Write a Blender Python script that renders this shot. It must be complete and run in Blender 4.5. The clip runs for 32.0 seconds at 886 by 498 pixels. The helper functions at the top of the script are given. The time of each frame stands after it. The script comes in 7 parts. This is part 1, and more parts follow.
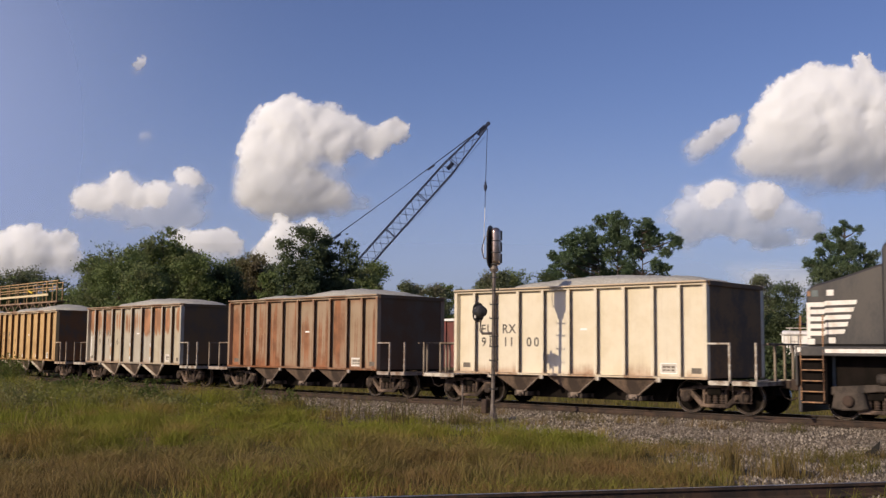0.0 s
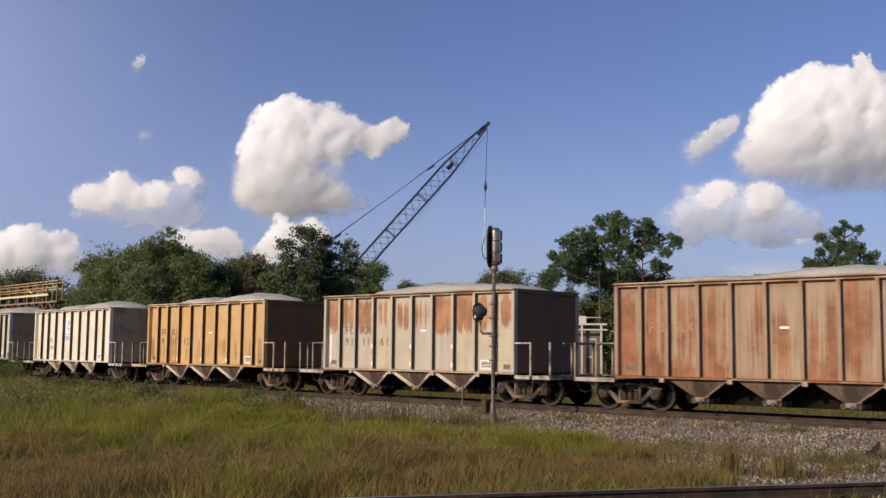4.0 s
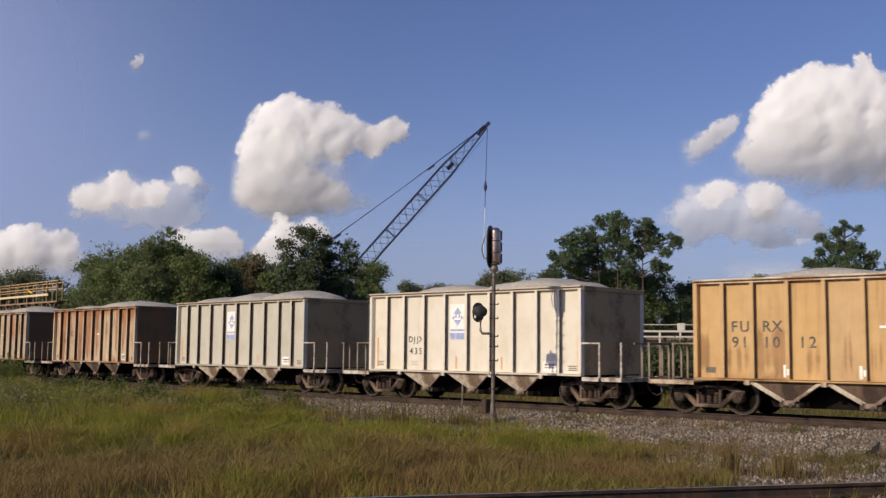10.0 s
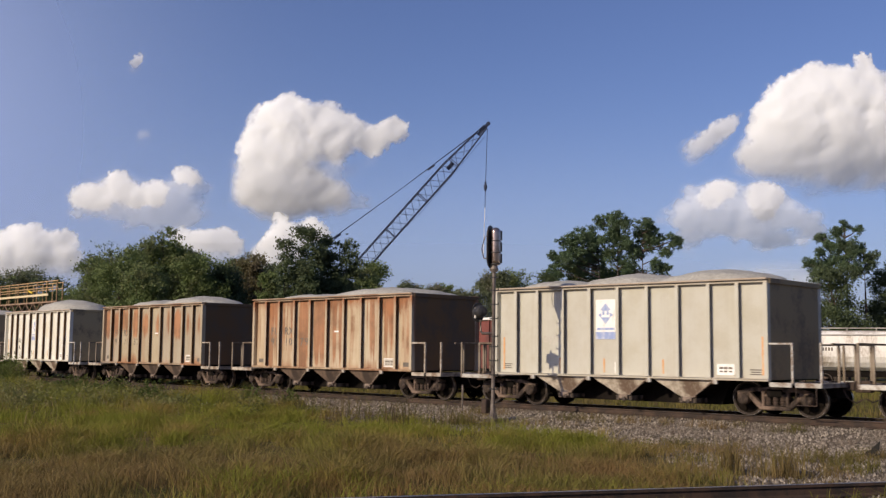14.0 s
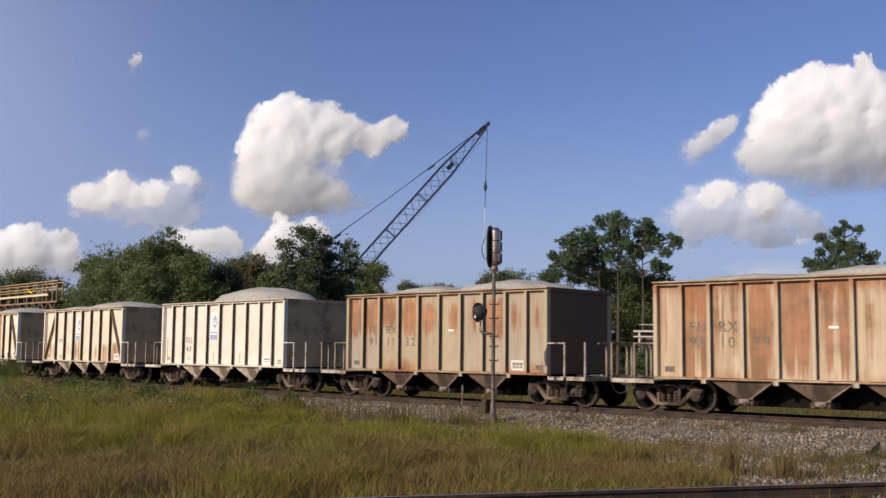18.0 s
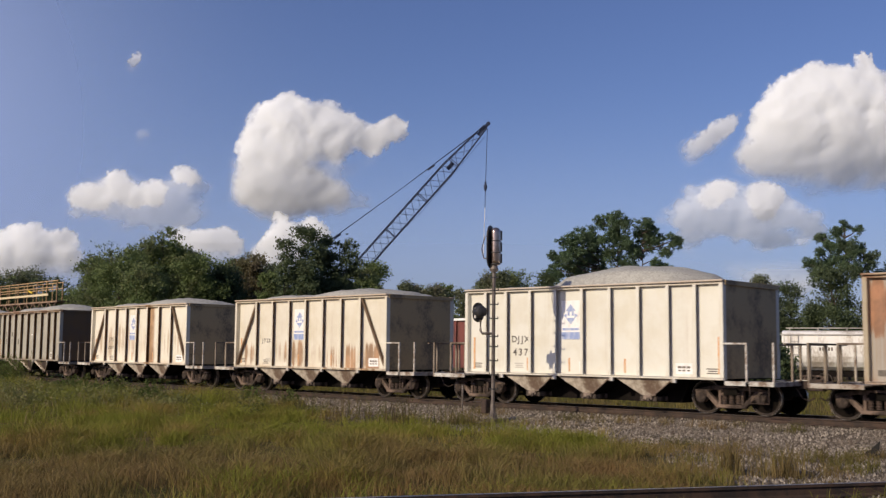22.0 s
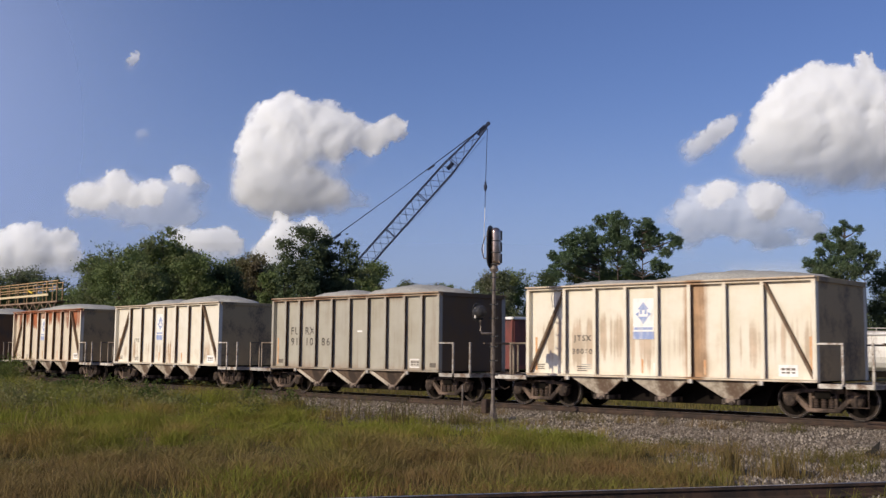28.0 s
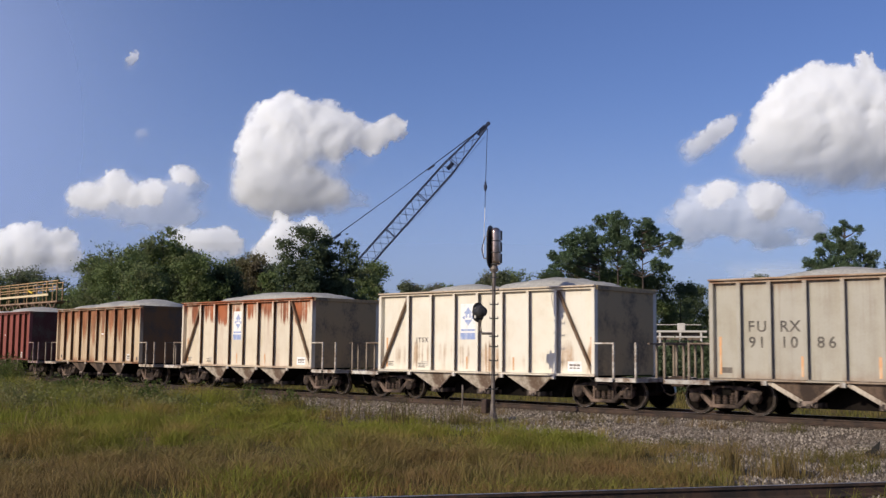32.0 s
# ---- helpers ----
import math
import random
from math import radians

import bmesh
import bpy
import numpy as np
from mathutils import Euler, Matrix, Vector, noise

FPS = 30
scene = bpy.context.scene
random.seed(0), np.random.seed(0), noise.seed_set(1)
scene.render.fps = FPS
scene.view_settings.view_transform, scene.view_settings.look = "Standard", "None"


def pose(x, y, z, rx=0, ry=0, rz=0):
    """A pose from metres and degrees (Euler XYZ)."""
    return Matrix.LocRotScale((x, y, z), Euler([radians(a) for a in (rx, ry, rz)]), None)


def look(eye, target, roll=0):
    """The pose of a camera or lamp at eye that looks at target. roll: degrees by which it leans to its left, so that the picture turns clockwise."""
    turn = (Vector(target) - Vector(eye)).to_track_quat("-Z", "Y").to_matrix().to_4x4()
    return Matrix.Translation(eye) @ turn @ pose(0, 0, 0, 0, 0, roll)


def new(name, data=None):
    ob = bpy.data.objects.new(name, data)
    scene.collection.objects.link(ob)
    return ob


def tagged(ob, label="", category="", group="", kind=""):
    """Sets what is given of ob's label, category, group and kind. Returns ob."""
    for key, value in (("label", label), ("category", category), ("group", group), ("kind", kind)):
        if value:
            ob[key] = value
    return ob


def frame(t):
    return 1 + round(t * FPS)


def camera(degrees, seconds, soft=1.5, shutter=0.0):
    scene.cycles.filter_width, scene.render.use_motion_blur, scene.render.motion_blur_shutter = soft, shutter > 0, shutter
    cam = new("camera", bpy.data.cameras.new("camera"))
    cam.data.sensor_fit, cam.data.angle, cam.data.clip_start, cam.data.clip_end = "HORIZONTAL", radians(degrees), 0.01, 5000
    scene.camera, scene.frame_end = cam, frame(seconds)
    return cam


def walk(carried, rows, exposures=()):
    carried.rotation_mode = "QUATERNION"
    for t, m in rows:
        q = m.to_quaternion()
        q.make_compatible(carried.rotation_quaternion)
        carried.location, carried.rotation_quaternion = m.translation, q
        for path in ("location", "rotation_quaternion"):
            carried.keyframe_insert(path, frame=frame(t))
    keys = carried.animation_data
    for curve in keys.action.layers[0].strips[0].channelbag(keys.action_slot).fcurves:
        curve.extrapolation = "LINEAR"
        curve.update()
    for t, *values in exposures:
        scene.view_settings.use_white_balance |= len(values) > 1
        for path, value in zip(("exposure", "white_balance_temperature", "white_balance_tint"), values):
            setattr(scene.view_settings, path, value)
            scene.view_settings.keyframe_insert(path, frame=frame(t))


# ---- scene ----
cam = camera(45.24, 32.0, soft=1.35, shutter=0.3)
EYE = (0.0, 0.0, 1.626)
TARGET = (-64.163, 76.099, 11.221)
walk(cam, [(0.0, look(EYE, TARGET, 0.55)), (32.0, look(EYE, TARGET, 0.55))], [(0.0, 0.08, 7450, 37), (3.5, 0.20, 7400, 37), (7.5, 0.17, 7350, 37), (10.5, 0.04, 7300, 37), (12.0, 0.04, 7300, 37), (14.0, 0.15, 7300, 36), (17.0, 0.22, 7250, 36), (21.0, 0.09, 7150, 35), (24.0, -0.02, 7100, 35), (25.5, 0.03, 7050, 35), (28.0, 0.07, 6900, 34), (32.0, 0.12, 6750, 34)])

# ---- light: clear late-afternoon sun behind the camera, blue sky ----
SUN_TO = Vector((-0.17, -0.89, 0.42)).normalized()
world = bpy.data.worlds.new("sky")
scene.world = world
world.use_nodes = True
_wn = world.node_tree
_sky = _wn.nodes.new("ShaderNodeTexSky")
_sky.sky_type = "NISHITA"
_sky.sun_disc = False
_sky.sun_elevation = math.asin(SUN_TO.z)
_sky.sun_rotation = math.atan2(SUN_TO.x, SUN_TO.y)
_sky.air_density, _sky.dust_density, _sky.ozone_density = 1.0, 1.3, 8.0
_wn.links.new(_sky.outputs[0], _wn.nodes["Background"].inputs[0])
_wn.nodes["Background"].inputs[1].default_value = 0.095
sun = new("sun", bpy.data.lights.new("sun", "SUN"))
sun.data.energy, sun.data.angle, sun.data.color = 3.4, radians(0.53), (0.925, 0.94, 0.67)
sun.matrix_world = look(SUN_TO * 50, (0, 0, 0))


# ---- node helpers ----
def val(nt, sock, v):
    if isinstance(v, bpy.types.NodeSocket):
        nt.links.new(v, sock)
    elif v is not None:
        sock.default_value = v


def rgb(c):
    return (c[0], c[1], c[2], 1.0)


def coords(nt, kind="Object", scale=(1, 1, 1), shift=(0, 0, 0)):
    tc = nt.nodes.new("ShaderNodeTexCoord")
    mp = nt.nodes.new("ShaderNodeMapping")
    mp.inputs["Scale"].default_value, mp.inputs["Location"].default_value = scale, shift
    nt.links.new(tc.outputs[kind], mp.inputs["Vector"])
    return mp.outputs[0]


def place(nt, scale=(1, 1, 1)):
    """World position, scaled."""
    g = nt.nodes.new("ShaderNodeNewGeometry")
    mp = nt.nodes.new("ShaderNodeMapping")
    mp.inputs["Scale"].default_value = scale
    nt.links.new(g.outputs["Position"], mp.inputs["Vector"])
    return mp.outputs[0]


def grain(nt, vec, scale, detail=4.0, rough=0.55):
    n = nt.nodes.new("ShaderNodeTexNoise")
    n.inputs["Scale"].default_value, n.inputs["Detail"].default_value, n.inputs["Roughness"].default_value = scale, detail, rough
    val(nt, n.inputs["Vector"], vec)
    return n.outputs["Fac"]


def cells(nt, vec, scale):
    n = nt.nodes.new("ShaderNodeTexVoronoi")
    n.inputs["Scale"].default_value = scale
    val(nt, n.inputs["Vector"], vec)
    return n


def ramp(nt, fac, lo, hi, a=0.0, b=1.0):
    n = nt.nodes.new("ShaderNodeMapRange")
    n.interpolation_type = "SMOOTHSTEP"
    val(nt, n.inputs[0], fac)
    for i, v in enumerate((lo, hi, a, b)):
        n.inputs[i + 1].default_value = v
    return n.outputs[0]


def calc(nt, op, a, b=None):
    n = nt.nodes.new("ShaderNodeMath")
    n.operation = op
    val(nt, n.inputs[0], a)
    val(nt, n.inputs[1], b)
    return n.outputs[0]


def blend(nt, fac, a, b):
    n = nt.nodes.new("ShaderNodeMix")
    n.data_type = "RGBA"
    val(nt, n.inputs[0], fac)
    val(nt, n.inputs[6], rgb(a) if isinstance(a, tuple) else a)
    val(nt, n.inputs[7], rgb(b) if isinstance(b, tuple) else b)
    return n.outputs[2]


def axis(nt, vec, i):
    n = nt.nodes.new("ShaderNodeSeparateXYZ")
    val(nt, n.inputs[0], vec)
    return n.outputs[i]


def bump(nt, bsdf, height, strength=0.3, dist=0.02):
    n = nt.nodes.new("ShaderNodeBump")
    n.inputs["Strength"].default_value, n.inputs["Distance"].default_value = strength, dist
    val(nt, n.inputs["Height"], height)
    nt.links.new(n.outputs[0], bsdf.inputs["Normal"])


def material(name, rough=0.7, metal=0.0, shine=0.5):
    m = bpy.data.materials.new(name)
    m.use_nodes = True
    b = m.node_tree.nodes["Principled BSDF"]
    b.inputs["Roughness"].default_value, b.inputs["Metallic"].default_value = rough, metal
    b.inputs["Specular IOR Level"].default_value = shine
    return m, m.node_tree, b


def island(nt):
    return nt.nodes.new("ShaderNodeNewGeometry").outputs["Random Per Island"]


def worn(name, base, dirt, amount=0.4, scale=3.0, rough=0.6, metal=0.0, streak=0.4):
    """Painted or raw surface with blotches and grain."""
    m, nt, b = material(name, rough, metal)
    v = coords(nt, "Object", (1, 1, streak))
    big, fine = grain(nt, v, scale, 5.0), grain(nt, v, scale * 12, 3.0)
    f = ramp(nt, calc(nt, "ADD", big, calc(nt, "MULTIPLY", fine, 0.35)), 0.72 - amount * 0.4, 0.95 - amount * 0.25)
    val(nt, b.inputs["Base Color"], blend(nt, f, base, dirt))
    bump(nt, b, fine, 0.25, 0.006)
    return m


PAINT_BASE = {}


def car_paint(name, base, rust, low=0.2, top=0.3, streaks=0.3, seed=0.0, grime=0.3, patch=None, pitch=0.965, run=None, fade=0.25):
    """Weathered hopper paint. Rust bleeds down from the rim (top) and up from the sill (low), differently on every panel,
    stains run down the sheets (streaks), dirt lies over all (grime). patch: height, half height, strength and rarity
    of a worn rust patch in the middle of a panel; run: place and half width of one broad stain down the whole side;
    fade: how far single panels have faded to grey."""
    m, nt, b = material(name, 0.66, 0.0, 0.35)
    v = coords(nt, "Object", (1, 1, 1), (seed * 7.3, seed * 3.1, 0))
    own = coords(nt, "Object")
    x, z = axis(nt, own, 0), axis(nt, own, 2)
    index = calc(nt, "FLOOR", calc(nt, "DIVIDE", x, pitch))

    def each(k):
        """A number of its own for every panel, 0 to 1."""
        n = nt.nodes.new("ShaderNodeTexWhiteNoise")
        n.noise_dimensions = "1D"
        val(nt, n.inputs["W"], calc(nt, "ADD", calc(nt, "MULTIPLY", index, 1.37), seed * 11.3 + k * 5.9))
        return n.outputs["Value"]
    wide = grain(nt, coords(nt, "Object", (3.4, 3.4, 0.25), (seed * 5.1, 0, seed)), 1.0, 4.0, 0.6)
    thin = grain(nt, coords(nt, "Object", (15.0, 15.0, 0.55), (seed * 2.7, 0, seed)), 1.0, 3.0, 0.6)
    hair = grain(nt, coords(nt, "Object", (46.0, 46.0, 1.1), (seed * 1.9, 0, seed)), 1.0, 2.0)
    drip = calc(nt, "ADD", calc(nt, "MULTIPLY", wide, 0.55), calc(nt, "ADD", calc(nt, "MULTIPLY", thin, 0.32), calc(nt, "MULTIPLY", hair, 0.13)))
    blot = grain(nt, v, 1.3, 6.0, 0.62)
    fine = grain(nt, v, 24.0, 4.0)
    speck = grain(nt, v, 7.0, 5.0, 0.65)
    # how deep the rust hangs from the rim, how high it climbs from the sill
    hang = calc(nt, "MULTIPLY", calc(nt, "ADD", calc(nt, "POWER", each(1), 1.4), 0.25), 2.9 * top)
    hang = calc(nt, "MULTIPLY", hang, calc(nt, "SUBTRACT", calc(nt, "MULTIPLY", drip, 3.2), 0.75))
    f1 = ramp(nt, calc(nt, "SUBTRACT", hang, calc(nt, "SUBTRACT", 3.54, z)), -0.22, 0.55)
    climb = calc(nt, "MULTIPLY", calc(nt, "ADD", calc(nt, "POWER", each(2), 1.6), 0.15), 3.0 * low)
    climb = calc(nt, "MULTIPLY", climb, calc(nt, "SUBTRACT", calc(nt, "ADD", calc(nt, "MULTIPLY", blot, 1.5), calc(nt, "MULTIPLY", drip, 1.5)), 0.7))
    f2 = ramp(nt, calc(nt, "SUBTRACT", climb, calc(nt, "SUBTRACT", z, 0.99)), -0.18, 0.7, 0.0, 0.9)
    f3 = calc(nt, "MULTIPLY", ramp(nt, calc(nt, "ADD", drip, calc(nt, "MULTIPLY", each(3), 0.10)), 0.63 - streaks * 0.22, 0.80 - streaks * 0.16), 0.30 + 0.55 * streaks)
    f4 = calc(nt, "MULTIPLY", ramp(nt, speck, 0.70 - low * 0.12, 0.78 - low * 0.08), 0.65)
    rusty = blend(nt, ramp(nt, calc(nt, "ADD", blot, calc(nt, "MULTIPLY", thin, 0.4)), 0.55, 0.85), rust, tuple(c * 0.5 for c in rust))
    stain = tuple(0.5 * c + 0.5 * d * 0.72 for c, d in zip(rust, base))
    # paint chalks and yellows unevenly
    col = blend(nt, ramp(nt, blot, 0.38, 0.68, 0.0, 0.5), base, tuple(c * d for c, d in zip(base, (0.88, 0.82, 0.72))))
    col = blend(nt, calc(nt, "MULTIPLY", calc(nt, "POWER", each(6), 2.0), fade), col, tuple(sum(base) / 3 * k for k in (1.0, 0.99, 0.93)))
    col = blend(nt, f3, col, stain)
    body = calc(nt, "MAXIMUM", f1, f2)
    col = blend(nt, calc(nt, "MULTIPLY", ramp(nt, body, 0.0, 0.45), 0.75), col, stain)
    col = blend(nt, calc(nt, "MULTIPLY", ramp(nt, calc(nt, "ADD", body, calc(nt, "MULTIPLY", calc(nt, "SUBTRACT", speck, 0.5), 0.7)), 0.3, 0.85), 0.9), col, rusty)
    col = blend(nt, f4, col, rusty)
    if patch:
        zc, zh, amount, rare = patch
        px = calc(nt, "MULTIPLY", calc(nt, "SUBTRACT", calc(nt, "FRACT", calc(nt, "DIVIDE", x, pitch)), 0.5), 2.3)
        pz = calc(nt, "DIVIDE", calc(nt, "SUBTRACT", calc(nt, "ADD", z, calc(nt, "MULTIPLY", calc(nt, "SUBTRACT", thin, 0.5), zh * 0.9)), calc(nt, "ADD", zc, calc(nt, "MULTIPLY", calc(nt, "SUBTRACT", each(4), 0.5), zh * 0.6))), zh)
        d = calc(nt, "ADD", calc(nt, "POWER", calc(nt, "ABSOLUTE", px), 6.0), calc(nt, "POWER", calc(nt, "ABSOLUTE", pz), 2.4))
        # it comes off in upright strips
        strip = ramp(nt, grain(nt, coords(nt, "Object", (5.5, 5.5, 0.10), (seed * 3.7, 0, seed)), 1.0, 2.0), 0.36, 0.60, -0.75, 0.45)
        g = calc(nt, "SUBTRACT", calc(nt, "ADD", calc(nt, "ADD", strip, calc(nt, "MULTIPLY", each(5), 1.5)), calc(nt, "ADD", calc(nt, "MULTIPLY", drip, 1.5), calc(nt, "MULTIPLY", blot, 0.9))), calc(nt, "ADD", calc(nt, "MULTIPLY", d, 0.9), 1.25 + rare * 1.6))
        col = blend(nt, calc(nt, "MULTIPLY", ramp(nt, g, -0.35, 0.35), amount * 0.7), col, stain)
        col = blend(nt, calc(nt, "MULTIPLY", ramp(nt, calc(nt, "ADD", g, calc(nt, "MULTIPLY", calc(nt, "SUBTRACT", speck, 0.5), 0.8)), 0.0, 0.7), amount), col, rusty)
    if run:
        off = calc(nt, "DIVIDE", calc(nt, "ABSOLUTE", calc(nt, "SUBTRACT", x, run[0])), run[1])
        g = calc(nt, "SUBTRACT", calc(nt, "ADD", calc(nt, "MULTIPLY", drip, 1.6), calc(nt, "MULTIPLY", blot, 0.8)), calc(nt, "ADD", calc(nt, "POWER", off, 2.0), 0.20))
        col = blend(nt, ramp(nt, g, 0.0, 0.8, 0.0, 0.85), col, stain)
        col = blend(nt, ramp(nt, g, 0.35, 1.0, 0.0, 0.75), col, rusty)
    soot = ramp(nt, calc(nt, "ADD", calc(nt, "MULTIPLY", drip, 0.6), calc(nt, "ADD", calc(nt, "MULTIPLY", blot, 0.4), calc(nt, "MULTIPLY", fine, 0.25))), 0.50, 0.95, 0.0, grime)
    col = blend(nt, soot, col, (0.075, 0.06, 0.048))
    PAINT_BASE[name] = base
    val(nt, b.inputs["Base Color"], col)
    bump(nt, b, calc(nt, "ADD", blot, calc(nt, "MULTIPLY", fine, 0.5)), 0.25, 0.012)
    return m


# ---- mesh helpers ----
class Geo:
    def __init__(self):
        self.v, self.f = [], []

    def add(self, vs, fs):
        n = len(self.v)
        self.v += [tuple(p) for p in vs]
        self.f += [tuple(n + i for i in q) for q in fs]
        return self

    def box(self, x0, x1, y0, y1, z0, z1, m=None):
        vs = [Vector((x, y, z)) for x in (x0, x1) for y in (y0, y1) for z in (z0, z1)]
        if m is not None:
            vs = [m @ p for p in vs]
        return self.add(vs, ((0, 1, 3, 2), (4, 6, 7, 5), (0, 4, 5, 1), (2, 3, 7, 6), (0, 2, 6, 4), (1, 5, 7, 3)))

    def prism(self, poly, y0, y1):
        """A polygon in x, z drawn out along y."""
        n = len(poly)
        vs = [(x, y0, z) for x, z in poly] + [(x, y1, z) for x, z in poly]
        fs = [tuple(range(n)), tuple(range(2 * n - 1, n - 1, -1))]
        return self.add(vs, fs + [(i, n + i, n + (i + 1) % n, (i + 1) % n) for i in range(n)])

    def beam(self, a, b, w, h=None):
        """A square bar from a to b."""
        a, b = Vector(a), Vector(b)
        d = (b - a)
        q = d.to_track_quat("X", "Z").to_matrix().to_4x4()
        return self.box(0, d.length, -w / 2, w / 2, -(h or w) / 2, (h or w) / 2, Matrix.Translation(a) @ q)

    def tube(self, pts, r, n=8, r1=None):
        """A round bar along the points, tapering to r1."""
        pts = [Vector(p) for p in pts]
        r1 = r if r1 is None else r1
        vs, fs = [], []
        for k, p in enumerate(pts):
            d = pts[min(k + 1, len(pts) - 1)] - pts[max(k - 1, 0)]
            q = d.to_track_quat("Z", "X")
            rr = r + (r1 - r) * k / max(1, len(pts) - 1)
            vs += [p + q @ Vector((rr * math.cos(2 * math.pi * i / n), rr * math.sin(2 * math.pi * i / n), 0)) for i in range(n)]
        for k in range(len(pts) - 1):
            fs += [(k * n + i, k * n + (i + 1) % n, (k + 1) * n + (i + 1) % n, (k + 1) * n + i) for i in range(n)]
        fs += [tuple(reversed(range(n))), tuple((len(pts) - 1) * n + i for i in range(n))]
        return self.add(vs, fs)

    def lathe(self, prof, n=20, m=None, caps=True):
        """Radius, height pairs turned about z, then placed by m."""
        vs = [Vector((r * math.cos(2 * math.pi * i / n), r * math.sin(2 * math.pi * i / n), h)) for r, h in prof for i in range(n)]
        if m is not None:
            vs = [m @ p for p in vs]
        fs = [(k * n + i, k * n + (i + 1) % n, (k + 1) * n + (i + 1) % n, (k + 1) * n + i) for k in range(len(prof) - 1) for i in range(n)]
        if caps:
            fs += [tuple(reversed(range(n))), tuple((len(prof) - 1) * n + i for i in range(n))]
        return self.add(vs, fs)

    def mesh(self, name, mat, bevel=0.0, smooth=False):
        me = bpy.data.meshes.new(name)
        me.from_pydata([tuple(p) for p in self.v], [], self.f)
        if bevel:
            bm = bmesh.new()
            bm.from_mesh(me)
            bmesh.ops.recalc_face_normals(bm, faces=bm.faces)
            bmesh.ops.bevel(bm, geom=[e for e in bm.edges if len(e.link_faces) == 2 and e.calc_face_angle(0) > 0.5], offset=bevel, segments=1, affect="EDGES")
            bm.to_mesh(me)
            bm.free()
        if smooth:
            me.shade_smooth()
        me.materials.append(mat)
        me.update()
        return me


def part(name, data, parent, mat=None, label="", at=None):
    """Link a mesh as one part of parent; mat overrides the mesh's own material."""
    ob = new(name, data)
    ob.parent = parent
    if at is not None:
        ob.matrix_basis = at
    if mat is not None:
        ob.material_slots[0].link = "OBJECT"
        ob.material_slots[0].material = mat
    if label:
        ob["label"] = label
    return ob


def thing(name, label, category, group="", kind="", at=None, data=None):
    ob = new(name, data)
    if at is not None:
        ob.matrix_basis = at
    return tagged(ob, label, category, group, kind)


def soup(name, verts, faces_n, mat):
    """A mesh straight from arrays: verts (n, 3), every face of the same size faces_n in order."""
    me = bpy.data.meshes.new(name)
    nv = len(verts)
    nf = nv // faces_n
    me.vertices.add(nv)
    me.vertices.foreach_set("co", np.asarray(verts, np.float32).ravel())
    me.loops.add(nv)
    me.loops.foreach_set("vertex_index", np.arange(nv, dtype=np.int32))
    me.polygons.add(nf)
    me.polygons.foreach_set("loop_start", np.arange(0, nv, faces_n, dtype=np.int32))
    me.polygons.foreach_set("loop_total", np.full(nf, faces_n, np.int32))
    me.update(calc_edges=True)
    me.materials.append(mat)
    return me


def attribute(me, name, values):
    a = me.attributes.new(name, "FLOAT", "POINT")
    a.data.foreach_set("value", np.asarray(values, np.float32))


def grid_mesh(name, xs, ys, zs, mat):
    """A sheet over the grid xs, ys with heights zs[iy, ix]."""
    nx, ny = len(xs), len(ys)
    gx, gy = np.meshgrid(xs, ys)
    me = bpy.data.meshes.new(name)
    me.vertices.add(nx * ny)
    me.vertices.foreach_set("co", np.stack([gx, gy, zs], -1).astype(np.float32).ravel())
    i = (np.arange(ny - 1)[:, None] * nx + np.arange(nx - 1)[None]).ravel()
    q = np.stack([i, i + 1, i + nx + 1, i + nx], -1).astype(np.int32)
    me.loops.add(q.size)
    me.loops.foreach_set("vertex_index", q.ravel())
    me.polygons.add(len(q))
    me.polygons.foreach_set("loop_start", np.arange(0, q.size, 4, dtype=np.int32))
    me.polygons.foreach_set("loop_total", np.full(len(q), 4, np.int32))
    me.update(calc_edges=True)
    me.shade_smooth()
    me.materials.append(mat)
    return me


def rough_field(x, y, scale, seed=0, octaves=4):
    """Smooth value noise in numpy, about 0 to 1."""
    rs = np.random.RandomState(seed)
    tab = rs.rand(256, 256)
    out, amp, tot = 0.0, 1.0, 0.0
    for o in range(octaves):
        u, v = x * scale * 2 ** o + 17.3 * o, y * scale * 2 ** o + 5.1 * o
        iu, iv = np.floor(u).astype(int), np.floor(v).astype(int)
        fu, fv = u - iu, v - iv
        fu, fv = fu * fu * (3 - 2 * fu), fv * fv * (3 - 2 * fv)
        a, b = tab[iu % 256, iv % 256], tab[(iu + 1) % 256, iv % 256]
        c, d = tab[iu % 256, (iv + 1) % 256], tab[(iu + 1) % 256, (iv + 1) % 256]
        out = out + amp * ((a * (1 - fu) + b * fu) * (1 - fv) + (c * (1 - fu) + d * fu) * fv)
        tot += amp
        amp *= 0.5
    return out / tot


# ---- plan ----
TRACK_Y, BEND = 27.93, 0.0013008          # centre of the main track: y = TRACK_Y + BEND * x * x
FORE_P, FORE_D = Vector((-4.61, 14.42)), Vector((0.5525, 0.8335))   # far rail of the siding in front
FORE_N = Vector((0.8335, -0.5525))


def track_y(x):
    return TRACK_Y + BEND * x * x


def track_pose(x, z=0.0):
    return pose(x, track_y(x), z, 0, 0, math.degrees(math.atan(2 * BEND * x)))


